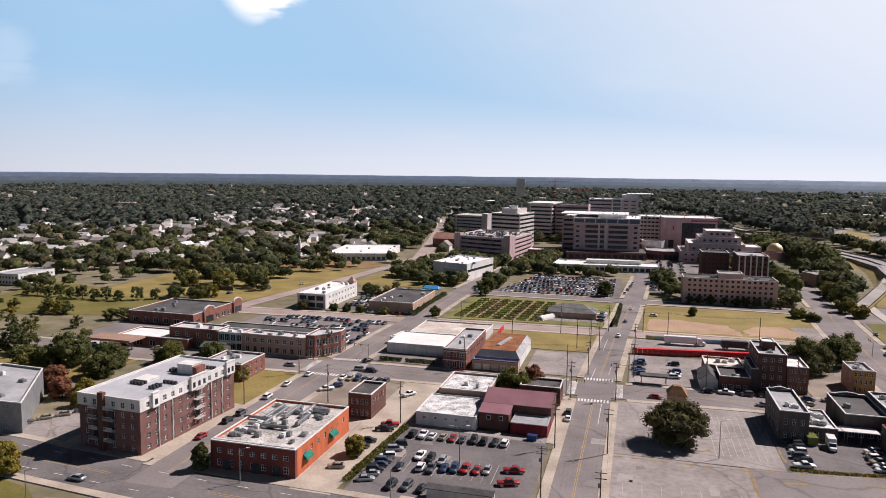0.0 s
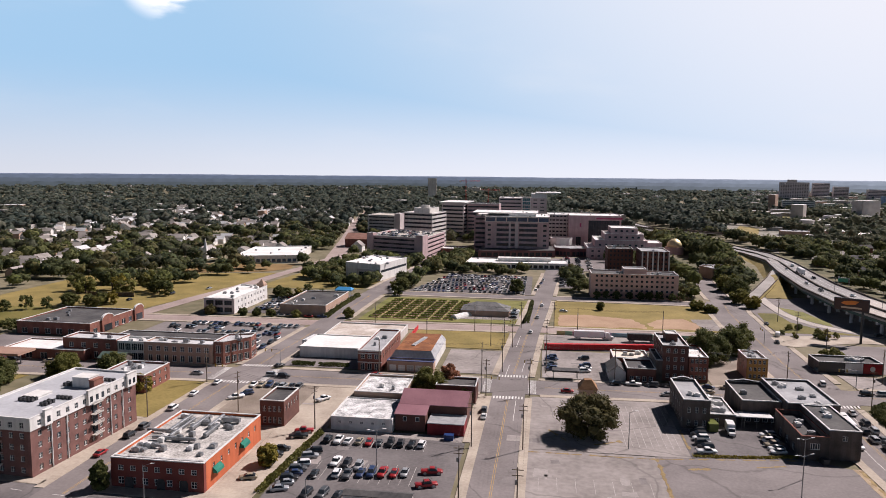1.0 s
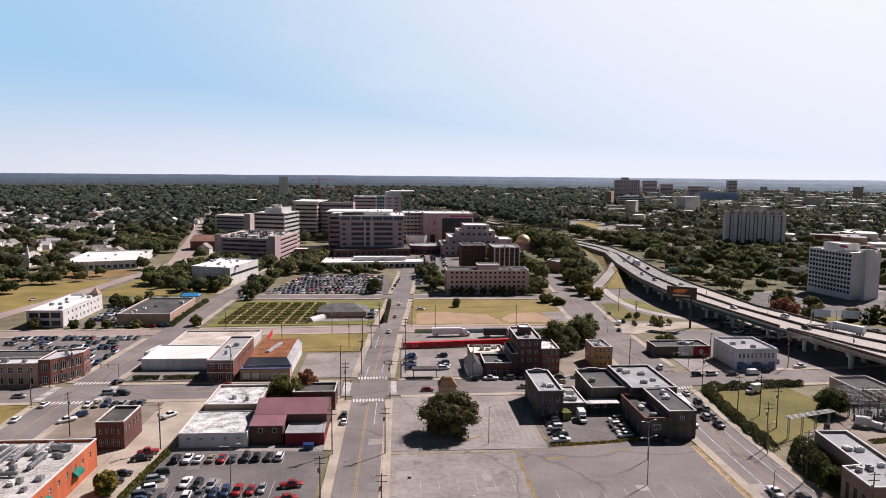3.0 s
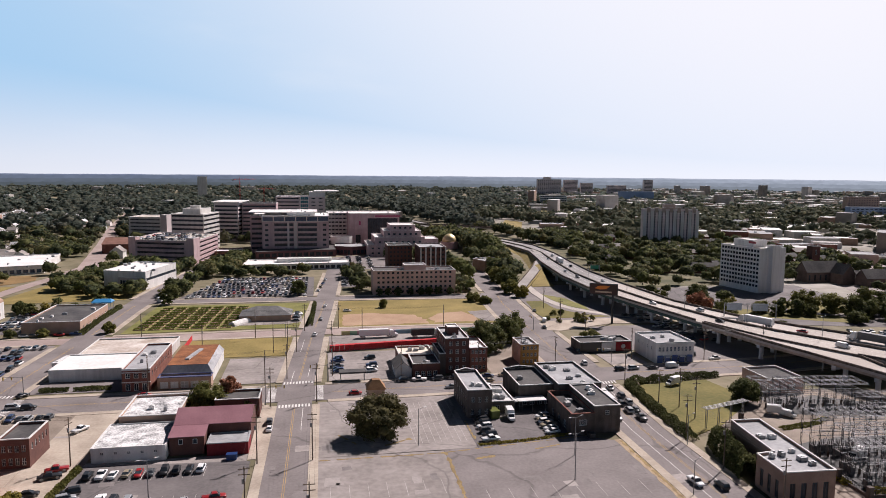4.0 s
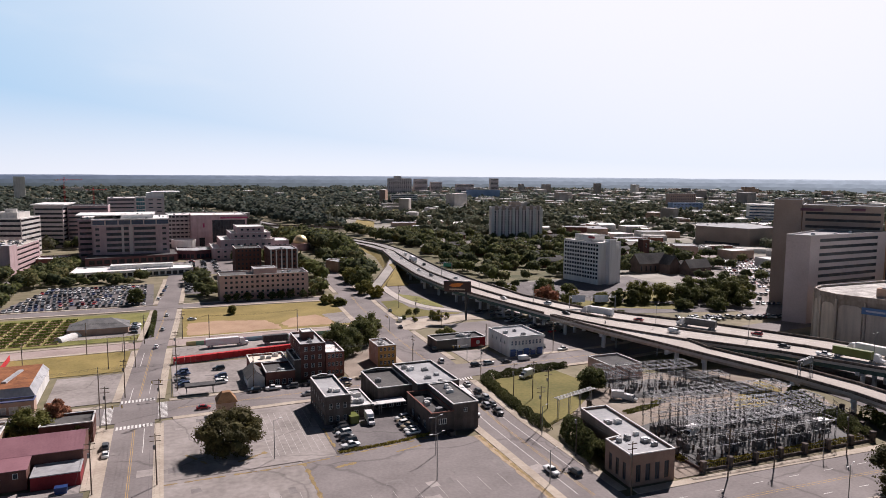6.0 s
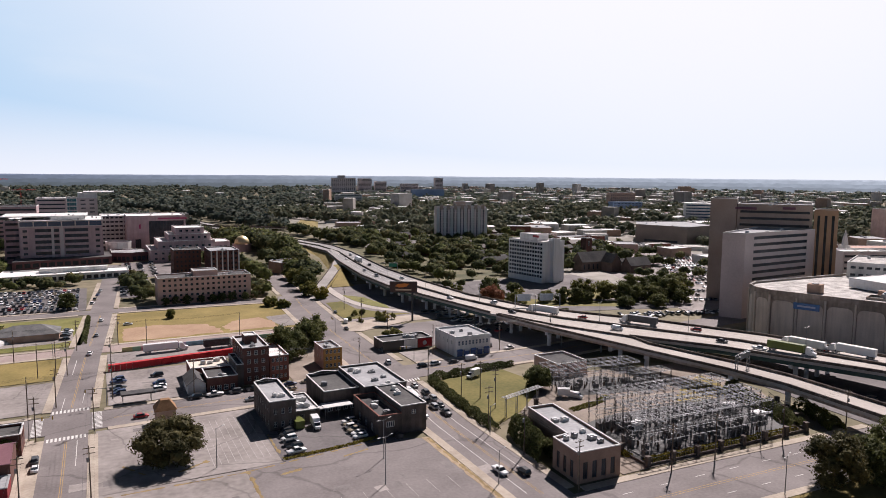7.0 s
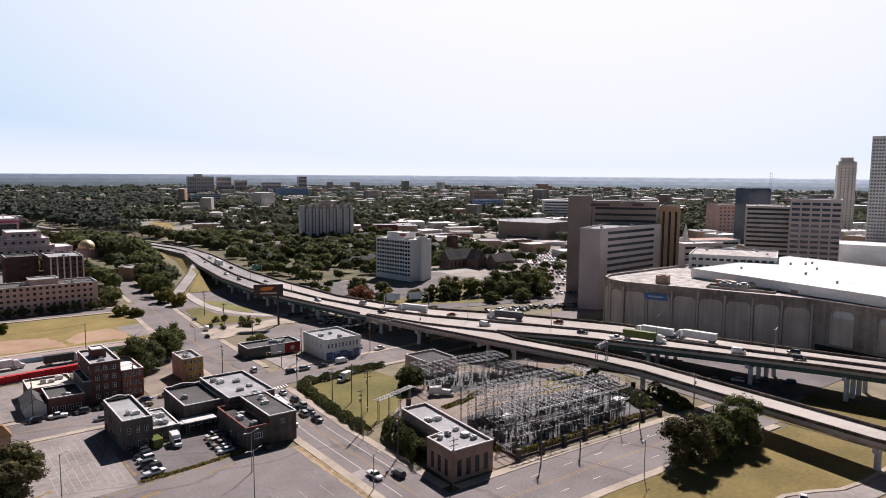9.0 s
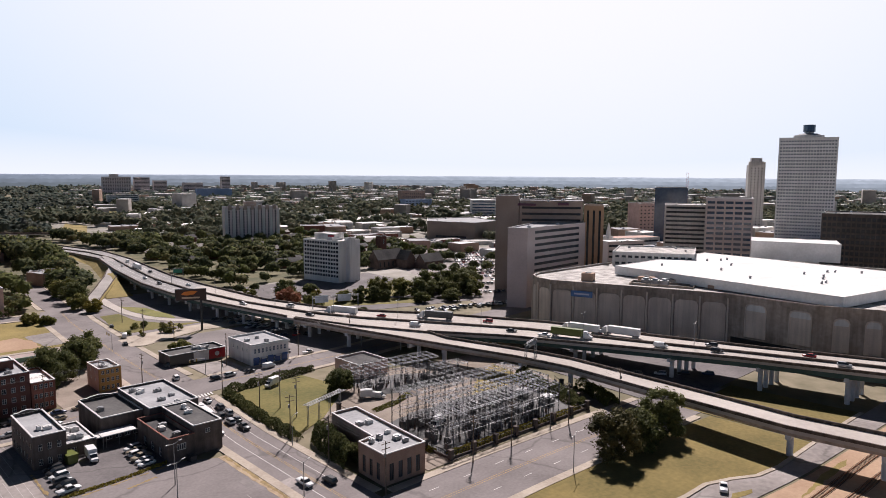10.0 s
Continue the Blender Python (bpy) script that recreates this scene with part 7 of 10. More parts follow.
def far_row(p, q, n, heading, fill, z=.1):
    """Cars too far off to pick apart, joined."""
    for i in range(n):
        if rc.random() > fill:
            continue
        k = i / max(1, n - 1)
        st, (a0, a1, b0, b1, z0, z1, w0, w1), _, _ = KINDS[rc.choice(("sedan", "suv", "suv", "pickup"))]
        m = pose(p[0] + (q[0] - p[0]) * k + rc.uniform(-.2, .2), p[1] + (q[1] - p[1]) * k + rc.uniform(-.4, .4), z, 0, 0, heading + rc.choice((0, 180)) + rc.uniform(-3, 3))
        T = lambda pts: [tuple(m @ Vector(v)) for v in pts]
        c = rc.choice((0, 0, 0, 0, 1, 1, 1, 2, 2, 2, 3, 3, 3, 0, 1, 2, 3, 5, 5, 6, 4))
        LOT.rings([T(loop(*s)) for s in st], c)
        LOT.rings([T([(a0, -w0, z0), (a1, -w0, z0), (a1, w0, z0), (a0, w0, z0)]), T([(b0, -w1, z1), (b1, -w1, z1), (b1, w1, z1), (b0, w1, z1)])], 7, False)
        LOT.face(T([(b0, -w1, z1), (b1, -w1, z1), (b1, w1, z1), (b0, w1, z1)]), c)


def row(p, q, n, heading, fill=1.0, where="parked on the asphalt", group="", plain=False, z=0.1, kinds=("sedan", "sedan", "suv", "suv", "pickup")):
    for i in range(n):
        if rc.random() <= fill:
            k = i / max(1, n - 1)
            car(p[0] + (q[0] - p[0]) * k + rc.uniform(-.2, .2), p[1] + (q[1] - p[1]) * k + rc.uniform(-.4, .4), heading + rc.choice((0, 180)) + rc.uniform(-3, 3), rc.choice(kinds), rc.choice(COL), z, where, group, plain)


G1 = "cars in the front parking lot"
row((-58.5, 180.2), (-31, 180.6), 10, 90, 1, "in a parking bay", G1)
row((-51.5, 165.5), (-45, 163.8), 3, 90, 1, "in a parking bay", G1)
row((-55, 157.2), (-32, 161.5), 9, 90, .9, "in a parking bay", G1)
row((-53.5, 146), (-45.5, 147), 3, 80, 1, "in a parking bay", G1)
row((-60.8, 148), (-59.5, 171), 9, 20, .85, "in a parking bay beside shrubs", G1)
row((-71, 153), (-67.5, 186), 8, 15, .75, "in a narrow bay beside the warehouse", G1)
car(-25.3, 163.2, 10, "pickup", "red", .1, "parked across a bay", G1)
car(-25.5, 155.5, 20, "pickup", "red", .1, "parked across a bay", G1)
row((-101, 226.5), (-84, 227.5), 7, 90, 1, "in a gravel lot", "cars in the gravel lot")
row((-101, 212), (-99, 216), 2, 40, 1, "in a gravel lot", "cars in the gravel lot")
car(-71, 215, 60, "pickup", "white", .1, "in a gravel lot", "cars in the gravel lot")
for x, y, h, k, c in ((-117.2, 213.4, 92, "sedan", "white"), (-116.6, 198.4, 92, "suv", "white"), (-116.8, 160.7, 88, "sedan", "red"), (-116.6, 174, 90, "suv", "black"), (-116.4, 181.4, 90, "suv", "grey"), (-115.2, 227, 90, "sedan", "white"),
                      (-97, 186, 30, "van", "white"), (-94, 188, 30, "suv", "white"), (-99, 239, 0, "suv", "silver"), (-94, 238.2, 0, "suv", "black"), (-130, 127.5, 178, "sedan", "silver"),
                      (-15.5, 207, 90, "sedan", "white"), (-15.8, 213, 90, "suv", "grey"), (-60, 246, 0, "sedan", "red"),
                      (-2.5, 330, 82, "sedan", "white"), (3, 402, 82, "sedan", "white"), (0.5, 366, 84, "sedan", "silver"), (12, 238, 2, "sedan", "red"), (19, 238.5, 2, "sedan", "silver"), (47, 240, 182, "sedan", "silver"),
                      (-128, 236.5, 2, "sedan", "silver"), (-101, 252, 60, "sedan", "black"), (15, 386, 3, "sedan", "white"),
                      (93.4, 153, 272, "pickup", "white"), (98.8, 150, 92, "suv", "black"), (93.3, 200.5, 270, "pickup", "white"), (100, 206, 88, "suv", "silver"), (101, 199, 88, "pickup", "grey"), (100.2, 213, 87, "suv", "black"),
                      (102.6, 206.5, 87, "sedan", "grey"), (103.5, 214, 86, "suv", "silver"), (104, 221, 86, "suv", "grey"), (103.8, 230, 85, "sedan", "white"), (107, 263, 80, "suv", "white"), (100, 226, 86, "sedan", "black"),
                      (118, 252.5, 3, "suv", "black"), (124, 253, 3, "suv", "silver"), (132, 252.5, 3, "sedan", "black"), (141, 253.5, 3, "van", "white"), (160, 270, 60, "sedan", "black"), (165, 262, 10, "pickup", "white"),
                      (118, 300, 80, "suv", "white"), (112, 330, 80, "sedan", "black"), (117, 345, 70, "van", "white"), (120, 372, 80, "sedan", "grey"), (113, 282, 10, "suv", "grey")):
    car(x, y, h, k, c, .1, "on the street", "cars on the streets")
car(168.5, 79.2, 25, "pickup", "white", .1, "on the service road", "cars on the streets")
row((6.5, 266), (7, 284), 6, 5, .9, "in a small lot", "cars in the small lot")
row((20, 265), (20.5, 284), 6, 5, .8, "in a small lot", "cars in the small lot")
row((30, 250), (70, 252), 7, 0, .8, "at the kerb", "cars at the kerb")
row((49, 189), (49.5, 205), 6, 8, 1, "in a back yard", "cars in the back yard")
row((69, 192), (70, 205), 6, 10, 1, "in a back yard", "cars in the back yard")
row((56, 235), (62, 245), 3, 20, 1, "beside a brick house", "cars in the back yard")
row((-178, 150), (-160, 178), 7, 40, 1, "behind the apartments", "cars behind the apartments")
row((-226, 240), (-190, 243), 8, 20, .8, "at the filling station", "cars at the filling station")
for k in range(6):
    row((-188 + 2 * k, 277 + 8.6 * k), (-119, 278 + 8.6 * k), 22, 90, .72, "in a large lot", "cars behind the brick block", True)
for k in range(4):
    row((-157, 362 + 12 * k), (-142, 363 + 12 * k), 6, 90, .8, "in an asphalt lot", "cars by the beige office", True)
row((-136, 345.5), (-114, 346.5), 7, 0, .8, "beside a low store", "cars by the beige office", True)
for k in range(7):
    far_row((-80 + 2.2 * k, 441 + 11.5 * k), (-9, 441 + 11.5 * k), 24, 90, .93)
for k in range(3):
    far_row((24 + 9 * k, 565), (26 + 9 * k, 640), 14, 0, .8)
far_row((17, 475), (19, 545), 12, 0, .8)
for k in range(4):
    far_row((-148 + 2 * k, 618 + 16 * k), (-104 + 2 * k, 603 + 16 * k), 17, 72, .85, 19.95)
for k in range(5):
    far_row((166 + 2 * k, 352 - 14 * k), (176 + 3 * k, 346 - 14 * k), 4, 25, .8)
    far_row((182 + 7 * k, 330 - 16 * k), (190 + 7 * k, 322 - 16 * k), 3, 30, .7)
far_row((-1, 455), (4, 500), 4, 80, 1)
far_row((-46, 606), (8, 606), 16, 90, .8)
for k in range(15):
    far_row((330 + 11 * k, 318 + 13 * k), (372 + 10.5 * k, 300 + 12.5 * k), 15, 60, .82)
for k in range(3):
    far_row((262 + 6 * k, 300 - 5 * k), (312 + 3 * k, 284 - 2 * k), 16, 70, .75)
for k in range(4):
    far_row((168 + 5 * k, 300 + 22 * k), (178 + 3 * k, 312 + 22 * k), 5, 20, .7)
far_row((228, 160), (262, 128), 6, 300, .8)
tagged(part("parked_cars", LOT, LOT_MATS), "many parked cars in the far lots", "cars", kind="stuff")
row((-255, 350), (-215, 420), 4, 80, .8, "on the park road", "cars on the streets", True)


def wheels(ob, xs, hw, r=.5):
    w = Shape()
    w.tube((0, -.16, 0), (0, .16, 0), r, n=12)
    w.m[-2:] = [1, 1]
    me = w.mesh("wheel", [RUBBER, RIM])
    for x in xs:
        for y in (-hw, hw):
            part("wheel", me, None, ob, m=pose(x, y, r))


def truck(x, y, z, heading, box, cab="white", long=14.5, label="white articulated lorry on the motorway", group="lorries"):
    """Tractor and box trailer; local x points ahead."""
    ob = thing("truck", label, "truck", pose(x, y, z, 0, 0, heading), group)
    t = Shape()
    t.rings([loop(-long / 2, 1.27, 1.15, 4.05, .08), loop(long / 2, 1.27, 1.15, 4.05, .08)])
    part("trailer_box", t, box, ob)
    f = Shape()
    f.box(-long / 2 + .4, -.5, .85, long / 2 + 2, .5, 1.15)
    part("chassis", f, DARK_METAL, ob)
    c, x0 = Shape(), long / 2 + .7
    c.rings([loop(x0, 1.15, .7, 3.6, .15), loop(x0 + 1.3, 1.2, .6, 3.5, .15), loop(x0 + 2.0, 1.2, .55, 2.6, .15), loop(x0 + 2.4, 1.15, .55, 1.9, .15), loop(x0 + 3.6, 1.0, .6, 1.6, .15)])
    part("cab", c, PAINTS[cab], ob)
    g = Shape()
    g.face([(x0 + 1.36, -1.05, 3.35), (x0 + 1.36, 1.05, 3.35), (x0 + 2.06, 1.1, 2.55), (x0 + 2.06, -1.1, 2.55)])
    part("windscreen", g, GLASS, ob)
    wheels(ob, (-long / 2 + 1.2, -long / 2 + 2.5, long / 2 - .2, long / 2 + 1.1, long / 2 + 3.4), 1.1)
    return ob


def box_van(x, y, heading, z=.1, label="white box van parked in the yard"):
    ob = thing("box_van", label, "van", pose(x, y, z, 0, 0, heading))
    t = Shape()
    t.rings([loop(-3, 1.15, .9, 3.2, .06), loop(1.2, 1.15, .9, 3.2, .06)])
    part("cargo_box", t, PAINTS["white"], ob)
    c = Shape()
    c.rings([loop(1.25, 1.0, .5, 2.3, .12), loop(2.2, 1.0, .5, 2.2, .12), loop(2.8, .98, .5, 1.35, .12), loop(3.6, .85, .55, 1.2, .12)])
    part("cab", c, PAINTS["white"], ob)
    g = Shape()
    g.face([(2.24, -.9, 2.15), (2.24, .9, 2.15), (2.82, .92, 1.4), (2.82, -.92, 1.4)])
    part("windscreen", g, GLASS, ob)
    wheels(ob, (-2, 2.7), .95, .4)


def bus(x, y, heading, label):
    ob = thing("bus", label, "bus", pose(x, y, .1, 0, 0, heading))
    b = Shape()
    b.rings([loop(-5.8, 1.2, .45, 3.0, .2), loop(-5.6, 1.28, .35, 3.1, .15), loop(5.6, 1.28, .35, 3.1, .15), loop(5.85, 1.2, .45, 2.9, .2)])
    part("body", b, PAINTS["white"], ob)
    for sd in (-1, 1):
        g = Shape()
        g.box(-5.2, sd * 1.29 - .015, 1.5, 5.2, sd * 1.29 + .015, 2.5)
        part("side_window", g, GLASS, ob)
    u = Shape()
    u.box(-4.5, -.7, 3.1, -2, .7, 3.35)
    part("roof_unit", u, COPING, ob)
    wheels(ob, (-3.8, 3.6), 1.15, .5)


CAMPER = (129.5, 231.0)
box_van(59.5, 206, 265)
box_van(147, 196, 330, label="white box van in the substation yard")
box_van(146, 160, 200, label="white service truck among the switchgear")
box_van(CAMPER[0], CAMPER[1], 200, label="white camper van parked beside the hedge")
bus(96.8, 217, 265, "white city bus waiting on the avenue")
bus(-101, 290, 82, "white city bus on the side street")
bus(-92, 432, 75, "white city bus by the clinic")
truck(25, 322, .1, 2, PAINTS["white"], "white", 14, "white trailer parked in the truck lot")
truck(48, 320, .1, 2, DARK_METAL, "white", 11, "dark flatbed lorry parked in the truck lot")


def deck_at(k, side):
    """A place on the motorway: k along the stations, side 0 (near) to 1 (far); with the heading towards growing k."""
    i = min(int(k), len(NEAR) - 2)
    f = k - i
    p = [Vector(NEAR[j]).lerp(Vector(FAR[j]), side) for j in (i, i + 1)]
    d = p[1] - p[0]
    q = p[0].lerp(p[1], f)
    return q.x, q.y, q.z + .06, math.degrees(math.atan2(d.y, d.x))


for k, sd, rev, colr, lab in ((12.42, .30, 0, "green", "green container lorry with a white cab on the motorway"), (12.45, .66, 180, "white", "white trailer lorry on the motorway"), (12.78, .72, 180, "white", "white trailer lorry on the motorway"),
                              (9.6, .62, 180, "white", "white trailer lorry on the motorway"), (11.0, .70, 180, "grey", "grey tanker lorry on the motorway"), (5.1, .6, 180, "white", "white lorry on the motorway")):
    x, y, z, h = deck_at(k, sd)
    truck(x, y, z, h + rev, PAINTS[colr], "white", 13.5, lab, "lorries on the motorway")
for k, sd, rev, kind, c in ((13.25, .28, 0, "van", "white"), (13.75, .34, 0, "suv", "black"), (12.25, .22, 0, "pickup", "white"), (13.6, .72, 180, "suv", "grey"), (12.55, .72, 180, "sedan", "red"), (11.9, .3, 0, "sedan", "black"),
                            (10.8, .25, 0, "van", "white"), (10.2, .66, 180, "sedan", "red"), (9.2, .3, 0, "sedan", "black"), (8.6, .7, 180, "suv", "white"), (8.1, .3, 0, "sedan", "silver"), (7.3, .35, 0, "suv", "black"), (6.8, .7, 180, "sedan", "white"),
                            (6.3, .3, 0, "suv", "grey"), (5.8, .3, 0, "sedan", "silver"), (5.5, .7, 180, "suv", "black"), (4.8, .35, 0, "sedan", "white"), (4.4, .7, 180, "van", "white"), (14.4, .7, 180, "sedan", "red"), (14.7, .3, 0, "suv", "silver"), (11.5, .74, 180, "suv", "red")):
    x, y, z, h = deck_at(k, sd)
    car(x, y, h + rev, kind, c, z, "on the motorway", "cars on the motorway")

# ---- motorway: barriers, girders, piers ----
def ribbon(name, pts, hw, z0, z1, material, label, category="barrier"):
    """A wall or beam of constant section along a line of (x, y, z)."""
    a, b = offset_line(pts, -hw), offset_line(pts, hw)
    s = Shape()
    s.rings([[(*a[i], p[2] + z0), (*b[i], p[2] + z0), (*b[i], p[2] + z1), (*a[i], p[2] + z1)] for i, p in enumerate(pts)])
    return tagged(part(name, s, material), label, category, kind="structure")


def across(k, near=NEAR, far=FAR):
    return [tuple(Vector(a).lerp(Vector(b), k)) for a, b in zip(near, far)]


for k, nm in ((0.012, "parapet_near"), (0.988, "parapet_far"), (0.48, "median_barrier")):
    for run in ((across(k)[:10], across(k)[11:]) if k == .012 else (across(k),)):
        ribbon(nm, run, 0.25 if k != .48 else .4, -0.1, 1.0, BARRIER, "concrete safety barrier of the motorway")
for k, nm in ((0.02, "parapet_ramp_near"), (0.98, "parapet_ramp_far")):
    ribbon(nm, across(k, RN, RF), 0.22, -0.1, 0.95, BARRIER, "concrete parapet of the ramp")
for k in (0.06, 0.35, 0.65, 0.94):
    ribbon("girder", across(k)[5:], 0.3, -2.9, -1.0, GIRDER, "green steel bridge girder", "girder")
for k in (0.12, 0.88):
    ribbon("girder", across(k, RN, RF), 0.3, -2.2, -1.0, HALL_CONCRETE, "concrete bridge girder", "girder")
for k, nm in ((0.17, "lane_line"), (0.32, "lane_line"), (0.44, "lane_line"), (0.53, "lane_line"), (0.64, "lane_line"), (0.80, "lane_line")):
    ribbon(nm, across(k), 0.09, 0.0, 0.02, WHITE_LINE, "white lane line of the motorway", "road marking")


def pier(p, q, z, n, r=0.8):
    """A bent: n round columns and a cap beam between two points."""
    a, b = Vector(p), Vector(q)
    m = (a + b) / 2
    ob = thing("bridge_pier", "concrete bridge pier with round columns and cap beam", "bridge pier", pose(m.x, m.y, 0), "motorway piers")
    d = (b - a).normalized()
    nrm = Vector((-d.y, d.x)) * 0.75
    s = Shape()
    e0, e1 = a - m, b - m
    s.prism([(e0.x - nrm.x, e0.y - nrm.y), (e1.x - nrm.x, e1.y - nrm.y), (e1.x + nrm.x, e1.y + nrm.y), (e0.x + nrm.x, e0.y + nrm.y)], z - 4.0, z - 2.6)
    part("cap_beam", s, COLUMN, ob)
    for i in range(n):
        c = e0.lerp(e1, (i + 0.5) / n)
        t = Shape()
        t.tube((c.x, c.y, -0.5), (c.x, c.y, z - 4.0), r, n=12)
        part("column", t, COLUMN, ob, smooth=False)


BENTS = (5.6, 6.2, 6.75, 7.25, 7.75, 8.2, 8.75, 9.3, 10.0, 10.75, 11.6, 12.55, 13.4, 14.15, 14.75, 15.4)
for st in BENTS:
    i, fr = int(st), st - int(st)
    a = Vector(NEAR[i]).lerp(Vector(NEAR[i + 1]), fr)
    b = Vector(FAR[i]).lerp(Vector(FAR[i + 1]), fr)
    pier(a.xy.lerp(b.xy, 0.04), a.xy.lerp(b.xy, 0.96), a.z, 4, 0.85)
for i in range(1, len(RN) - 1):
    a, b = Vector(RN[i]), Vector(RF[i])
    pier(a.xy.lerp(b.xy, 0.12), a.xy.lerp(b.xy, 0.88), a.z + 0.4, 1, 0.9)
s = Shape()
bank_n, bank_f = offset_line([p[:2] for p in NEAR[:7]], 7), offset_line([p[:2] for p in FAR[:7]], -7)
s.rings([[(*bank_n[i], -0.3), (*bank_f[i], -0.3), (FAR[i][0], FAR[i][1], FAR[i][2] - 1.02), (NEAR[i][0], NEAR[i][1], NEAR[i][2] - 1.02)] for i in range(6)])
tagged(part("bank_motorway", s, GRASS_DRY), "grassy embankment below the motorway", "bank", kind="structure")
# road bridge over the motorway, far off
OVER = [(20, 1040, 2.0), (90, 986, 7.0), (126, 958, 7.2), (202, 899, 7.2), (240, 870, 7.0), (320, 808, 2.0)]
strip("road_overpass", OVER, -6, 6, 7, DECK, "concrete road bridge across the motorway", 1.2)
for sd in (-5.8, 5.8):
    ribbon("parapet_overpass", [(x, y, z) for (x, y), (_, _, z) in zip(offset_line(OVER, sd), OVER)], .25, 0, 1.0, BARRIER, "stained concrete parapet of the bridge")
for k in (2, 3, 4):
    pier(OVER[k][:2], (OVER[k][0] + 6, OVER[k][1] + 8), 7.4, 2, .6)


def sign_gantry(label, a, b, z0, z1, panels, face):
    """Two posts, a truss across and sign panels; panels are (from, to, low, high) along the span."""
    a, b = Vector(a), Vector(b)
    ob = thing("sign_gantry", label, "sign gantry", pose(a.x, a.y, z0, 0, 0, math.degrees(math.atan2(b.y - a.y, b.x - a.x))))
    L, h = (b - a).length, z1 - z0
    for x in (0, L):
        s = Shape()
        s.tube((x, -.4, -.2), (x, -.4, h), .14, n=6)
        s.tube((x, .4, -.2), (x, .4, h), .14, n=6)
        for k in range(5):
            s.tube((x, -.4, h * k / 5), (x, .4, h * (k + 1) / 5), .06, n=4)
        part("post", s, STEEL, ob)
    part("truss", lattice_bar((0, 0, h - .5), (L, 0, h - .5), 1.0, max(4, int(L / 1.2))), STEEL, ob)
    for x0, x1, lo, hi in panels:
        s = Shape()
        s.box(x0, -.75, lo, x1, -.65, hi)
        part("sign_panel", s, face, ob, "large road sign panel")
    return ob


sign_gantry("steel sign gantry standing on the ramp", (203.5, 172), (213.6, 175.5), 8.4, 14.5, [(1, 9, 4.2, 6.2)], STEEL)
sign_gantry("tubular steel sign gantry beside the cross street", (190, 257), (199, 240), 0, 8.6, [(3, 9, 6.5, 8.5)], STEEL)
sign_gantry("motorway sign gantry with blue-grey panels", (196, 305.5), (219, 298), 9.0, 15.5, [(1, 8, 3.2, 6.8), (13, 20, 3.2, 6.8)], mat("sign_backs", (.30, .34, .38), (.42, .46, .50), big=.4, fine=2))
sign_gantry("green motorway direction sign on posts", (193, 470), (198, 466), 8.4, 13, [(0.3, 6, 1.8, 4.4)], paint("green_sign_face", (.02, .22, .13)))
# slip roads
SLIP = [(205, 640, 5.2), (196, 596, 5.7), (184, 557, 6.6), (175, 533, 6.9), (166, 511, 5.8), (157, 493, 4.6), (148.5, 476, 3.2), (141, 462, 1.9), (135, 450, 1.0), (129, 436, 0.45), (122, 418, 0.14)]
strip("road_slip", SLIP, -3.6, 3.6, 0.1, ROAD_WORN, "concrete off-ramp running down from the motorway", 0.5)
strip("bank_slip", [(x, y, z - 0.12) for x, y, z in SLIP[4:-1]], -5.2, 4.6, 0.1, GRASS_DRY, "grassy shoulder of the off-ramp", 4.5, "bank")
s = Shape()
s.rings([[(x0, y, -.3), (x1, y, -.3), (x1, y, z1), (x0, y, z0)] for x0, x1, y, z0, z1 in ((145, 161, 455, .3, .3), (150, 162.2, 476, 2.4, 2.4), (158, 166.5, 500, 4.6, 5.4), (168, 172, 522, 6.4, 6.8))])
tagged(part("bank_wedge", s, GRASS_DRY), "grassy wedge of embankment beside the off-ramp", "bank", kind="structure")
LOOP = [(141, 456, .6), (139, 431, .4), (138, 407, .25), (140.6, 388.6, .17), (146, 374, .14), (153, 365, .13), (161, 356.5, .125), (178, 346, .12), (208, 338, .115)]
strip("road_loop", LOOP, -2.7, 2.7, 0.1, DECK, "narrow concrete ramp curving below the motorway", 0.5)
for sd in (-3.9, 3.9):
    ribbon("parapet_slip", [(x, y, z) for (x, y), (_, _, z) in zip(offset_line(SLIP[3:-2], sd), SLIP[3:-2])], .15, -.1, .7, BARRIER, "low concrete parapet of the off-ramp")
# railway below the ramp
rl = thing("railway_track", "two rusty railway tracks on worn sleepers", "railway", kind="structure")
for p, q in (((150, 63.2), (300, 55.2)), ((150, 57.8), (300, 48.6))):
    p, q = Vector(p), Vector(q)
    d = (q - p).normalized()
    n = Vector((-d.y, d.x))
    for o in (-.72, .72):
        s = Shape()
        a, b = p + n * (o - .05), q + n * (o - .05)
        c, e = q + n * (o + .05), p + n * (o + .05)
        s.prism([(a.x, a.y), (b.x, b.y), (c.x, c.y), (e.x, e.y)], .1, .28)
        part("rail", s, ROOF_RUST, rl)
    s = Shape()
    for i in range(180):
        c = p + d * (i * .83 + .4)
        s.prism([tuple(c + d * u + n * v) for u, v in ((-.13, -1.25), (.13, -1.25), (.13, 1.25), (-.13, 1.25))], .05, .14)
    part("sleepers", s, BARK, rl)
strip("pavement_service", [(120, 89.4), (140, 87), (158, 84), (168, 83.8), (176, 80.7), (183, 76.8), (193.4, 75.1), (219.8, 74.6), (258, 72.9)], -.6, .7, .2, SIDEWALK, "kerb and narrow walk along the service road", .3, "pavement")

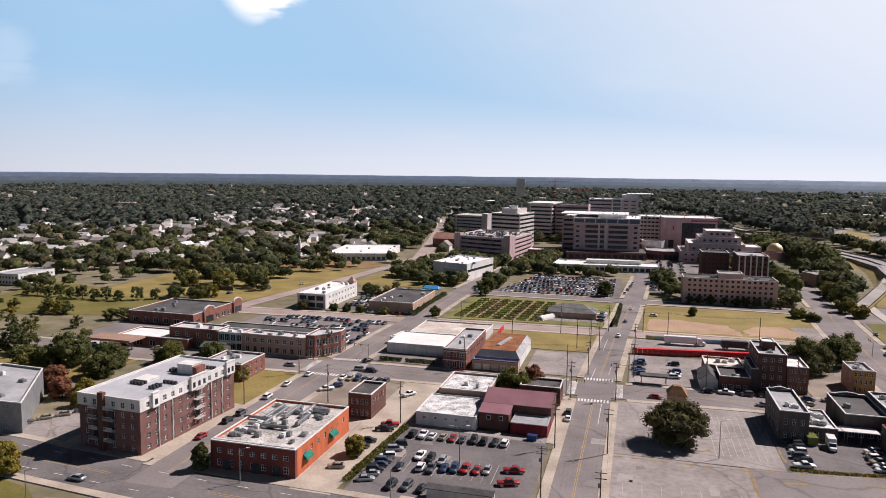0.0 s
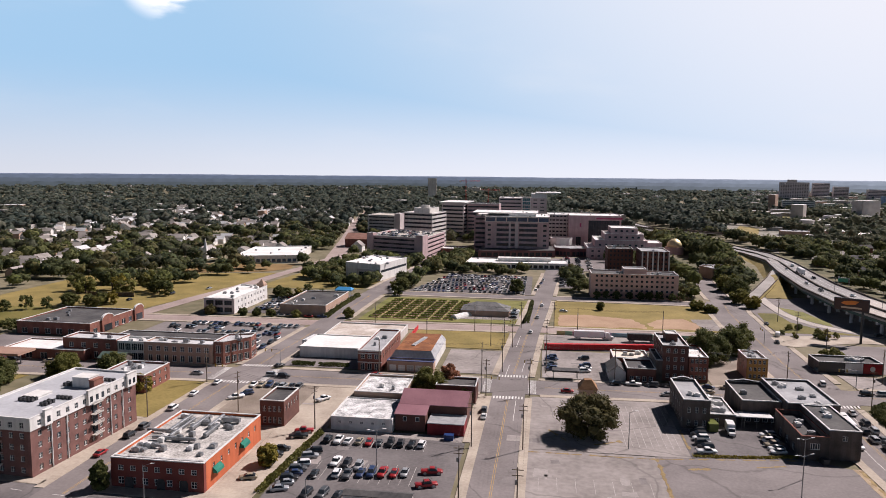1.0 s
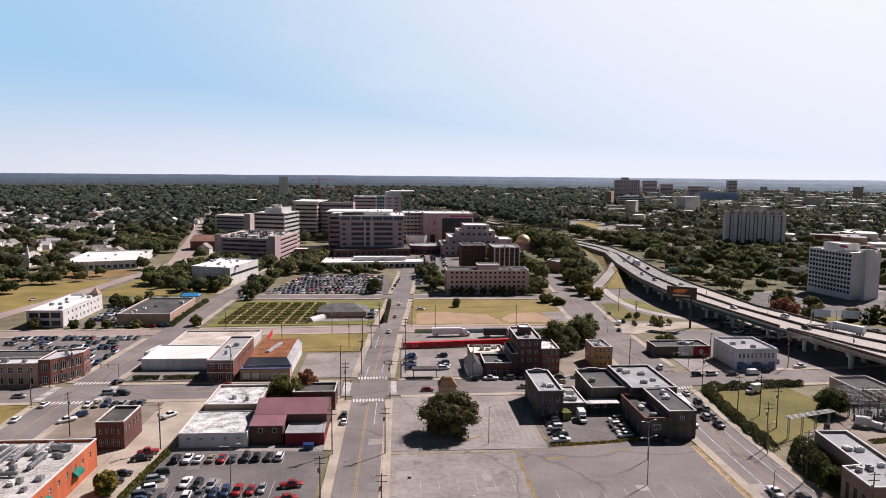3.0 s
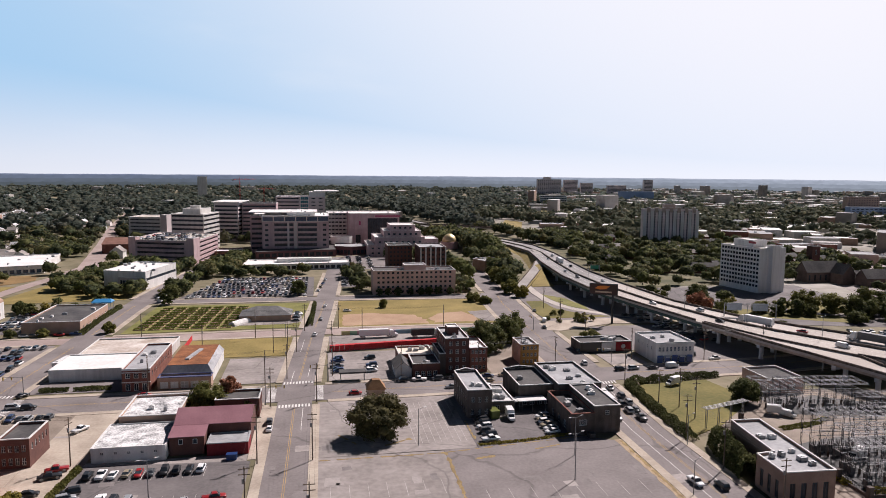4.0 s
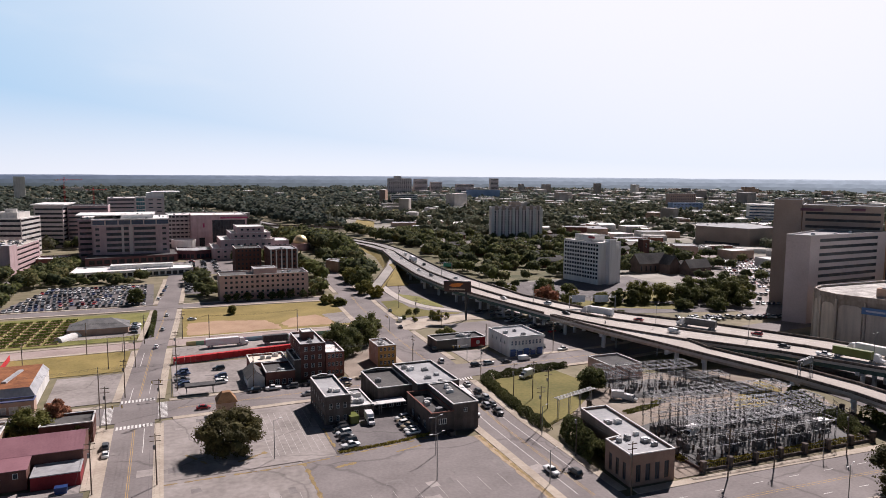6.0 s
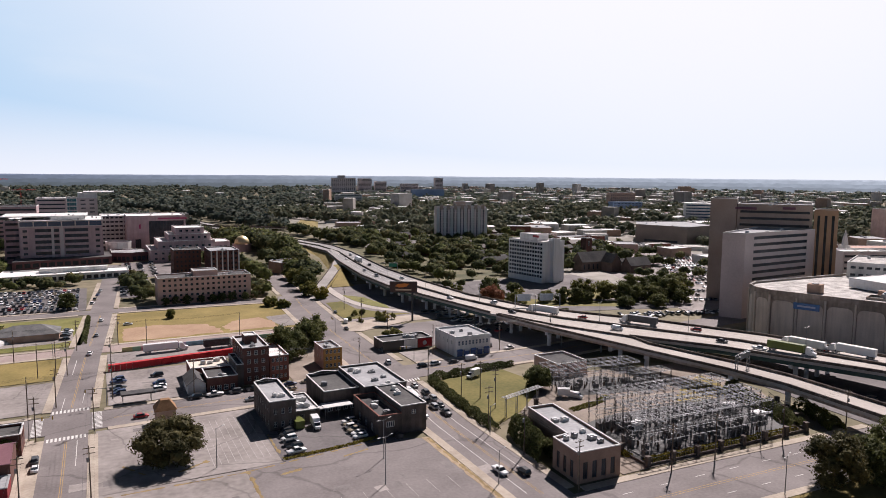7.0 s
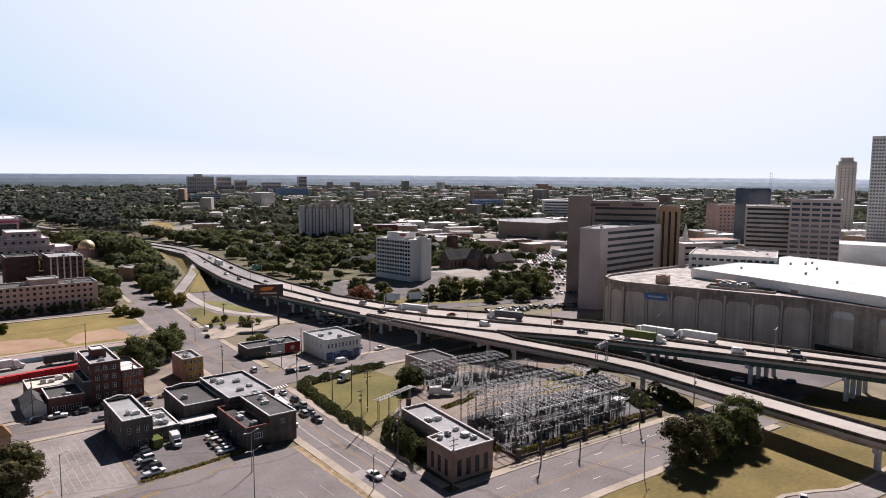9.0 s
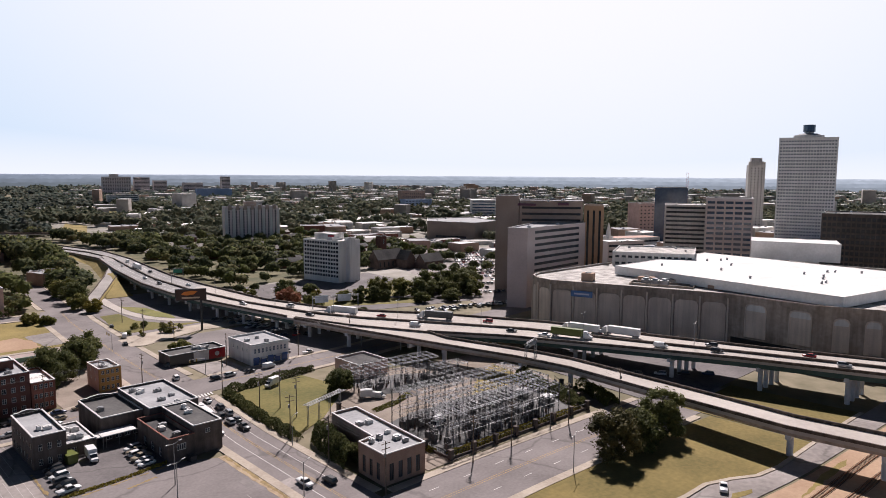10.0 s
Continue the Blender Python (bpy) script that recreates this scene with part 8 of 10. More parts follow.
# ---- billboard ----
bb = thing("billboard", "black digital billboard on a steel post, orange picture lit", "billboard", pose(151, 336, 0, 0, 0, -28))
s = Shape()
s.tube((0, 0, -0.2), (0, 0, 20.4), 0.55, n=12)
part("post", s, DARK_METAL, bb)
s = Shape()
s.box(-12.0, -1.3, 15.2, 2.6, -0.5, 21.1)
part("cabinet", s, DARK_METAL, bb)
s = Shape()
s.box(-11.6, -1.36, 15.6, 2.2, -1.31, 20.7)
part("screen", s, paint("billboard_print", (0.05, 0.02, 0.015)), bb, "dark printed panel")
SWOOSH = ((-4.5, 16.2), (-2.0, 15.6), (1.5, 16.0), (3.2, 17.6), (0.5, 17.8), (-3.0, 17.4))
s = Shape()
s.rings([[(x - 4.7, y, z + 2.3) for x, z in SWOOSH] for y in (-1.40, -1.37)])
part("print_shape", s, paint("orange_print", (0.75, 0.22, 0.03)), bb, "orange printed shape")
s = Shape()
s.box(-8.9, -1.40, 16.3, -0.5, -1.37, 17.1)
part("print_bar", s, paint("yellow_print", (0.6, 0.45, 0.3)), bb, "pale line of unreadable print")

# ---- convention hall: piers, panels, roof plant ----
HALL_WALL = [(300, 243), (291, 239), (285.5, 231), (284, 222), (288, 211), (312, 143), (310.5, 106), (320, 82), (332, 30)]


def hall_run(a, b, n, z1, wide=0.80, niche=False):
    a, b = Vector(a), Vector(b)
    L, d = (b - a).length, (b - a).normalized()
    out = Vector((d.y, -d.x)) * (-1 if d.cross(Vector((-1, 0))) > 0 else 1)
    if out.x > 0:
        out = -out
    for i in range(n):
        c = a + d * (L * (i + 0.5) / n)
        w = L / n * wide
        s = Shape()
        pts = [(-w / 2, 1.5)]
        top = z1 - 4.5
        pts = [(-w / 2, 1.0), (w / 2, 1.0), (w / 2, top - 2.0), (w / 2 - 0.7, top - 0.6), (w / 2 - 2.0, top), (-w / 2 + 2.0, top), (-w / 2 + 0.7, top - 0.6), (-w / 2, top - 2.0)]
        if w < 6:
            pts = [(-w / 2, 2.0), (w / 2, 2.0), (w / 2, top - 1.2), (w / 2 - 1.0, top), (-w / 2 + 1.0, top), (-w / 2, top - 1.2)]
        f = lambda u, z, o: (c.x + d.x * u + out.x * o, c.y + d.y * u + out.y * o, z)
        s.rings([[f(u, z, 0.1) for u, z in pts], [f(u, z, 0.32) for u, z in pts]])
        tagged(part("wall_panel", s, HALL_PANEL if not niche else STUCCO, hall), "", "")
    for i in range(n + 1):
        c = a + d * (L * i / n) + out * 0.4
        s = Shape()
        s.tube((c.x, c.y, 0), (c.x, c.y, z1 - 2.2), 0.45, n=8)
        part("pilaster", s, HALL_PANEL, hall)
    s = Shape()
    q = out * 0.5
    s.prism([(a.x, a.y), (b.x, b.y), (b.x + q.x, b.y + q.y), (a.x + q.x, a.y + q.y)], z1 - 2.0, z1 + 0.15)
    part("cornice", s, HALL_CONCRETE, hall)


hall = thing("hall_front", "weathered concrete panels and cornice of the convention hall", "facade")
for a, b, n in zip(HALL_WALL, HALL_WALL[1:], (1, 1, 1, 1, 6, 0, 0, 0)):
    if n:
        hall_run(a, b, n, 24.8, 0.86 if n > 4 else 0.82)
# deep niches with pale arched heads on the set-back wall
def niche(c, d, w, z0, z1):
    """An arched recess framed in pale plaster, with a shadowed panel inside; c on the wall, d along it."""
    c, d = Vector(c), Vector(d).normalized()
    out = Vector((-d.y, d.x))
    out = out if out.x < 0 else -out
    f = lambda u, z, o: (c.x + d.x * u + out.x * o, c.y + d.y * u + out.y * o, z)
    r = min(2.0, w * .35)
    arch = lambda g_: [(-w / 2 + g_, z0), (-w / 2 + g_, z1 - r), (-w / 2 + g_ + r * .3, z1 - r * .3 - g_), (-w / 2 + r, z1 - g_), (w / 2 - r, z1 - g_), (w / 2 - g_ - r * .3, z1 - r * .3 - g_), (w / 2 - g_, z1 - r), (w / 2 - g_, z0)]
    s = Shape()
    s.rings([[f(u, z, .04) for u, z in arch(0)], [f(u, z, .45) for u, z in arch(0)], [f(u, z, .45) for u, z in arch(.45)], [f(u, z, .10) for u, z in arch(.45)]], cap=False)
    part("niche_frame", s, HALL_PANEL, hall)
    s = Shape()
    s.face([f(u, z, .10) for u, z in arch(.3)[::-1]])
    part("niche_panel", s, HALL_PANEL, hall)
    s = Shape()
    s.face([f(u, z, .14) for u, z in [q for q in arch(.5) if q[1] > z1 - 3.2] + [(w / 2 - .5, z1 - 3.2), (-w / 2 + .5, z1 - 3.2)]])
    part("niche_head", s, STUCCO, hall)


for c, d, w, z0, z1 in (((311.5, 130.2), (-1.5, -37), 9.5, 6.5, 21.6), ((310.7, 111.3), (-1.5, -37), 9.3, 7.0, 21.6), ((314.2, 96.6), (9.5, -24), 6.2, 6.0, 20.2), ((318.4, 86.0), (9.5, -24), 6.2, 6.0, 20.2),
                       ((322.3, 72), (12, -52), 6.5, 6, 20), ((325.5, 58), (12, -52), 6.5, 6, 20), ((328.7, 44), (12, -52), 6.5, 6, 20)):
    niche(c, d, w, z0, z1)
# boxes on the wall, coloured near-black for the undercroft's shade
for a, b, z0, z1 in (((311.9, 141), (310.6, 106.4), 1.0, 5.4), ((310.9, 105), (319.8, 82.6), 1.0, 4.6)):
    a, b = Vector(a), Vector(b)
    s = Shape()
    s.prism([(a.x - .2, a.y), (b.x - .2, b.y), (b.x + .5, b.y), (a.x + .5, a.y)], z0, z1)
    part("dark_opening", s, SHADE_FILL, hall, "near-black box painted as the shade of the undercroft")
for a, b in ((HALL_WALL[5], HALL_WALL[6]), (HALL_WALL[6], HALL_WALL[7]), (HALL_WALL[7], HALL_WALL[8])):
    a, b = Vector(a), Vector(b)
    s = Shape()
    s.prism([(a.x - .5, a.y), (b.x - .5, b.y), (b.x, b.y), (a.x, a.y)], 22.9, 24.95)
    part("cornice", s, HALL_CONCRETE, hall)
ban = thing("banner", "blue banner on the hall wall", "banner", pose(288.6, 206.5, 17.5, 0, 0, -71))
s = Shape()
s.box(-5.5, -0.15, 0, 5.5, 0.0, 3)
part("cloth", s, paint("blue_banner", (0.06, 0.16, 0.38)), ban)
s = Shape()
s.box(-3.8, -0.19, 1.1, 3.8, -0.16, 1.9)
part("print_bar", s, paint("pale_print", (0.45, 0.5, 0.6)), ban, "pale line of unreadable print")
building("fly_tower", "white curved upper storey of the hall", [(437, 185), (453, 139), (480, 150), (464, 196)], 11, ROOF_WHITE, ROOF_WHITE, {}, base=27, parapet=0.2)
rr = random.Random(4)
for k in range(15):
    v = thing("roof_vent", "small grey vent on the white roof", "vent", pose(rr.uniform(335, 410), rr.uniform(105, 205), 28.7), "vents on the white roof")
    s = Shape()
    s.tube((0, 0, 0), (0, 0, 1.0), 0.6, 0.6, 8)
    s.tube((0, 0, 1.0), (0, 0, 1.4), 0.9, 0.3, 8)
    part("cowl", s, STEEL, v)
for x, y, w, d, h in ((302, 212, 6, 5, 4), (322, 190, 8, 4, 2.5), (326, 178, 3.5, 3.5, 2.2), (330, 172, 3.5, 3.5, 2.2), (333, 166, 3.5, 3.5, 2.2), (325, 155, 7, 4, 2)):
    v = thing("roof_plant", "roof plant housing on the hall", "plant housing", pose(x, y, 23.8, 0, 0, -70))
    s = Shape()
    s.box(-w / 2, -d / 2, 0, w / 2, d / 2, h)
    part("housing", s, BRICK_TAN if w > 5 else STEEL, v)
    s = Shape()
    s.tube((0, 0, h), (0, 0, h + 0.35), min(w, d) * 0.33, n=12)
    part("fan_ring", s, DARK_METAL, v)
for z0, z1, r0, r1, m in ((0, 4, 16, 16, STUCCO), (4, 6, 14, 9, ROOF_GREY), (6, 8, 5, 5, STUCCO), (8, 16, 6.5, 6.5, GLASS_BLUE)):
    s = Shape()
    s.tube((0, 0, 120.3 + z0), (0, 0, 120.3 + z1), r0, r1, 16)
    part("roof_drum", s, m, tall)
for i, (w, z) in enumerate(((18, 0), (14, 5))):
    s = Shape()
    s.prism(turned(0, 0, w, w, -60), 91.3 + z, 97.3 + z, 0)
    part("crown_tier", s, PRECAST, stepped)

# ---- buildings with pitched roofs, canopies ----
SHINGLE_DARK = mat("dark_shingle", (0.045, 0.043, 0.042), (0.095, 0.090, 0.086), big=0.3, fine=2.5)


def hipped(name, label, x0, y0, x1, y1, eave, ridge, wall, roof, top=None, run=.5, hang=.5, category="building"):
    """A block under a hipped roof, with a flat top where run is under a half."""
    cx, cy, w, d = (x0 + x1) / 2, (y0 + y1) / 2, (x1 - x0) / 2, (y1 - y0) / 2
    OCCUPIED.append((x0 - 2, y0 - 2, x1 + 2, y1 + 2))
    ob = thing(name, label, category, pose(cx, cy, 0))
    s = Shape()
    s.prism([(-w, -d), (w, -d), (w, d), (-w, d)], 0, eave)
    part("wall", s, wall, ob)
    k = min(w, d) * 2 * run
    lo = [(-w - hang, -d - hang, eave), (w + hang, -d - hang, eave), (w + hang, d + hang, eave), (-w - hang, d + hang, eave)]
    e = .02 if run >= .5 else 0
    hi = [(-w + k - e, -d + k - e, ridge), (w - k + e, -d + k - e, ridge), (w - k + e, d - k + e, ridge), (-w + k - e, d - k + e, ridge)]
    for i in range(4):
        j = (i + 1) % 4
        t = Shape()
        t.rings([[lo[i], lo[j], hi[j], hi[i]], [(x, y, z + .15) for x, y, z in (lo[i], lo[j], hi[j], hi[i])]])
        part("roof_plane", t, roof, ob)
    t = Shape()
    t.rings([[(x, y, z - .05) for x, y, z in hi], [(x, y, z + .17) for x, y, z in hi]])
    part("roof_top", t, top or roof, ob)
    return ob


rb = gabled("red_roof_house", "brick building with a mauve metal roof and red yard walls", -41, 198.9, -20, 213.9, 6.2, 8.6, BRICK_BROWN, ROOF_MAUVE, hang=.25)
s = Shape()
for i in range(22):
    x = -10.5 + i
    s.face([(x, -7.7, 6.2), (x + .07, -7.7, 6.2), (x + .07, -.1, 8.82), (x, -.1, 8.82)])
part("standing_seams", s, ROOF_MAUVE, rb)
lt_ = thing("lean_to", "brick lean-to with a sloping mauve roof", "building", pose(-36.5, 195.5, 0))
OCCUPIED.append((-43, 190, -30, 200))
s = Shape()
s.rings([[(-4.6, -3.6, z0), (4.6, -3.6, z0), (4.6, 3.35, z1), (-4.6, 3.35, z1)] for z0, z1 in ((0, 0), (5.2, 5.9))])
part("wall", s, BRICK_BROWN, lt_)
s = Shape()
s.rings([[(-4.9, -4.0, 5.2 + k), (4.9, -4.0, 5.2 + k), (4.9, 3.3, 6.0 + k), (-4.9, 3.3, 6.0 + k)] for k in (0, .14)])
part("roof_plane", s, ROOF_MAUVE, lt_)
for x in (-2.2, 1.6):
    s = Shape()
    s.box(x, -3.66, 3.1, x + 1.2, -3.5, 4.5)
    w_ = part("window", s, FRAME_WHITE, lt_)
    s = Shape()
    s.box(x + .12, -3.69, 3.2, x + 1.08, -3.6, 4.4)
    part("pane", s, GLASS, w_)
slab("yard_paving", rect(-19.9, 186, -17.1, 231), .045, SIDEWALK, "worn pale paving beside the street", .1, "pavement")
slab("yard_paving", rect(-64, 184.5, -20, 190), .043, ASPHALT_OLD, "worn paving in front of the workshop", .1, "pavement")
building("red_yard_shed", "low shed with dark red walls and grey sheet roof", rect(-31, 190.3, -20, 198.4), 3.5, MAROON, ROOF_GREY, {}, parapet=0.1, coping=ROOF_GREY)
rh_ = hipped("rusty_hall", "long hall with a rusted flat-topped roof and pale sheet sides", -57, 259, -39.5, 292, 4.2, 6.8, STUCCO, ROOF_GREY, top=ROOF_RUST, run=.09, hang=.2)
t_ = Shape()
t_.rings([[(-2.2, -8, 6.9), (-.6, -8, 6.9), (2.2, 7, 6.9), (.6, 7, 6.9)], [(-2.1, -8, 7.5), (-.7, -8, 7.5), (2.1, 7, 7.5), (.7, 7, 7.5)]])
part("skylight", t_, ROOF_GREY, rh_, "long grey rooflight")
building("shop_building", "blue-shingled shopfront with white shutters", rect(-57.5, 253.8, -39, 258.6), 4.3, TAN_BRICK, ROOF_BLUE, {0: (5, 2.7, [(.3, 2.7)], .6)}, glass=SIDING, parapet=0.6, coping=ROOF_BLUE)
hipped("garden_hall", "low hall with a dark hipped roof in the garden", -41, 366, -15, 381, 3.0, 6.6, BRICK_TAN, mat("slate_shingle", (0.10, 0.10, 0.10), (0.19, 0.185, 0.18), big=0.3, fine=2.5))
row((-13, 364), (-12, 383), 6, 0, .8, "beside the garden hall", "cars in the garden", True)
gabled("white_diner", "small white gabled diner with dark roof", 28.2, 255.5, 34.3, 268, 3.4, 6.0, SIDING, ROOF_DARK, False)
building("cream_store", "store with a cream flat roof", rect(31, 270, 45, 283), 5.4, BRICK_RED, mat("cream_roof", (0.6, 0.52, 0.42), (0.75, 0.68, 0.58), big=0.2, fine=1), {}, units=3)
hipped("brown_kiosk", "small tan kiosk with a brown shingle roof", 15.6, 227.6, 21.4, 233, 4.7, 7.4, BRICK_TAN, mat("brown_shingle", (0.20, 0.105, 0.05), (0.32, 0.18, 0.09), big=0.4, fine=3), run=.3, hang=.4)
cp = thing("canopy", "dark flat canopy on posts over the forecourt", "canopy", pose(11.8, 255.5, 0))
s = Shape()
s.box(-5, -2.2, 3.0, 5, 2.2, 3.6)
part("canopy_roof", s, ROOF_DARK, cp)
for x in (-4.4, 4.4):
    for y in (-1.7, 1.7):
        s = Shape()
        s.tube((x, y, -.1), (x, y, 3.0), .12, n=6)
        part("post", s, LAMP_METAL, cp)
fs = thing("station_canopy", "flat pump canopy of the filling station", "canopy", pose(-212, 238, 0))
s = Shape()
s.box(-11, -5, 4.6, 11, 5, 5.5)
part("canopy_roof", s, mat("rusty_canopy", (0.26, 0.16, 0.12), (0.36, 0.23, 0.17)), fs)
for x in (-8, 0, 8):
    s = Shape()
    s.tube((x, 0, -.1), (x, 0, 4.6), .25, n=6)
    part("post", s, LAMP_METAL, fs)
ch = gabled("church", "white wooden church with a pointed steeple", -304, 571, -291, 590, 6.5, 10.5, SIDING, SHINGLE, False, category="church")
s = Shape()
s.box(3.2, -12.6, 0, 6.4, -9.4, 10.5)
s.tube((4.8, -11, 10.5), (4.8, -11, 18.6), 1.7, 0.05, 8)
part("steeple", s, STUCCO, ch)
# brick darkened all over for the shade on the side facing the camera
CHURCH_BRICK = mat("shade_dark_brick", (0.085, 0.062, 0.055), (0.135, 0.10, 0.088), big=0.3, fine=4)
ch2 = gabled("brick_church", "dark brick church with steep slate roofs", 352, 448, 380, 461, 7.5, 15, CHURCH_BRICK, ROOF_DARK, category="church")
for i in range(6):
    s = Shape()
    s.box(-12.6 + 4.5 * i, -6.56, 1.6, -11.4 + 4.5 * i, -6.5, 5.6)
    part("tall_window", s, GLASS, ch2)
gabled("church_gable", "dark brick cross gable of the church with a pale coping", 371, 435, 380.5, 447.8, 7.5, 14.5, CHURCH_BRICK, ROOF_DARK, False, category="church")
gabled("church_wing", "dark brick church wing with slate roof", 381, 424, 402, 435, 6, 12, CHURCH_BRICK, ROOF_DARK, True, category="church")
gabled("church_wing", "low dark brick church hall with slate roof", 382, 436, 394, 450, 5, 9, CHURCH_BRICK, ROOF_DARK, False, category="church")
building("church_tower", "square dark brick church tower", rect(396, 500, 403, 507), 21, BRICK_BROWN, ROOF_DARK, {0: (1, 1.6, [(14, 18)], 1)})
# gold dome
dm = thing("gold_dome", "gilded dome on a low round hall", "dome", pose(133, 705, 0))
s = Shape()
s.tube((0, 0, 0), (0, 0, 7), 9, n=20)
part("drum", s, BRICK_PINK, dm)
s = Shape()
s.rings([[(7.6 * math.cos(a) * math.cos(w), 7.6 * math.sin(a) * math.cos(w), 7 + 8.2 * math.sin(w)) for a in [2 * math.pi * i / 20 for i in range(20)]] for w in [radians(q) for q in (0, 15, 30, 45, 60, 75, 86)]])
part("shell", s, GOLD, dm, smooth=True)
gabled("brown_roof_hall", "long hall with a brown sheet roof beside the garage", -200, 690, -166, 718, 9, 14, BRICK_RED, mat("brown_sheet_roof", (0.19, 0.095, 0.07), (0.28, 0.15, 0.115), big=.2, fine=2), True)
gabled("white_gable", "small white gabled house beside the garage", -183, 652, -172, 664, 6, 10.5, STUCCO, SHINGLE, False, category="house")
# cranes far off
for x, y, h, jl in ((-97, 900, 68, 19), (-72, 960, 55, 16)):
    cr = thing("tower_crane", "red tower crane over the campus", "crane", pose(x, y, 0, 0, 0, 15))
    part("mast", lattice_bar((0, 0, 0), (0, 0, h + 3), 1.2, 30), RED_PAINT, cr)
    part("jib", lattice_bar((-9, 0, h), (jl, 0, h), 1.0, 16), RED_PAINT, cr)
    s = Shape()
    s.box(-9, -.8, h - 1.6, -6.5, .8, h + .2)
    part("counterweight", s, CONCRETE, cr)
building("water_tower_block", "tall pale block on the horizon", turned(-330, 2100, 26, 20, 8), 62, PRECAST, ROOF_GREY, {})
hh_ = building("horizon_hospital", "broad mauve hospital block on the horizon", [(703, 2190), (778, 2170), (785, 2200), (710, 2220)], 60, SLAB_STONE, ROOF_GREY, {0: (12, 3.4, floors(13, 4.2, 1.2, 3.0, 3), 1)})
building("", "", [(722, 2187), (746, 2180.5), (752, 2200), (728, 2206)], 8, SLAB_STONE, ROOF_GREY, {}, base=60, parent=hh_, parapet=.5)
for x_, y_, w_, h_ in ((835, 2240, 46, 58), (890, 2235, 40, 48), (960, 2150, 60, 42), (1015, 2040, 26, 62), (540, 1560, 62, 27)):
    block("far_office", "pale office block near the horizon", turned(x_, y_, w_, 24, -14), h_, SLAB_STONE if h_ > 40 else STUCCO, ROOF_WHITE, (0,), int(h_ / 4.4), 4.2, 1.4, 3.1, 2, 1, window=FRAME_DARK, depth=.6)

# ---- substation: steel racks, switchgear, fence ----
# posts and hangers: rack steel darkened for the shade below the sunlit beams
POST_STEEL = mat("shaded_post_steel", (0.035, 0.035, 0.038), (0.085, 0.085, 0.088), big=0.5, fine=3, rough=0.6, metal=0.2, rnd=0.3)
RACK_STEEL = mat("weathered_rack_steel", (0.17, 0.172, 0.178), (0.31, 0.313, 0.32), big=0.5, fine=3, rough=0.5, metal=0.2, rnd=0.35)
GEAR = mat("dark_switchgear", (0.07, 0.07, 0.07), (0.16, 0.155, 0.15), big=0.6, fine=3, rough=0.6, rnd=0.4)
PORCELAIN = mat("brown_porcelain", (0.07, 0.045, 0.035), (0.14, 0.095, 0.075), big=1, fine=4, rough=0.3)


def slim_bar(p, q, w, thick=.1):
    """A narrow ladder beam: two chords and zigzag lacing."""
    s = Shape()
    p, q = Vector(p), Vector(q)
    d = (q - p).normalized()
    a = Vector((0, 0, 1)) * w / 2 if abs(d.z) < .5 else Vector((1, 0, 0)) * w / 2
    n = max(3, int((q - p).length / 1.3))
    s.tube(p + a, q + a, thick, n=4)
    s.tube(p - a, q - a, thick, n=4)
    for i in range(n):
        s.tube(p.lerp(q, i / n) + a * (1 if i % 2 else -1), p.lerp(q, (i + 1) / n) + a * (-1 if i % 2 else 1), .05, n=3)
    return s


s = Shape()
for k in range(5):
    s.tube((0, 0, 1.5 + k * .26), (0, 0, 1.64 + k * .26), .22, .12, 6)
s.box(-.22, -.22, -.1, .22, .22, 1.5)
INSUL = s.mesh("insulator", [PORCELAIN])
s = Shape()
s.box(-.9, -.6, 0.5, .9, .6, 2.3)
for x in (-.7, .7):
    s.box(x - .1, -.5, -.1, x + .1, .5, .5)
for x in (-.6, 0, .6):
    s.tube((x, 0, 2.3), (x, .25 * x, 3.9), .15, .07, 6)
BREAKER = s.mesh("breaker", [GEAR])
s = Shape()
s.tube((-.9, 0, 3.0), (.9, 0, 3.0), .07, n=4)
for x in (-.8, 0, .8):
    s.tube((x, 0, 3.0), (x, 0, 4.0), .11, .06, 5)
s.box(-.12, -.12, -.1, .12, .12, 3.0)
SWITCH = s.mesh("switch", [RACK_STEEL])
rk = random.Random(61)


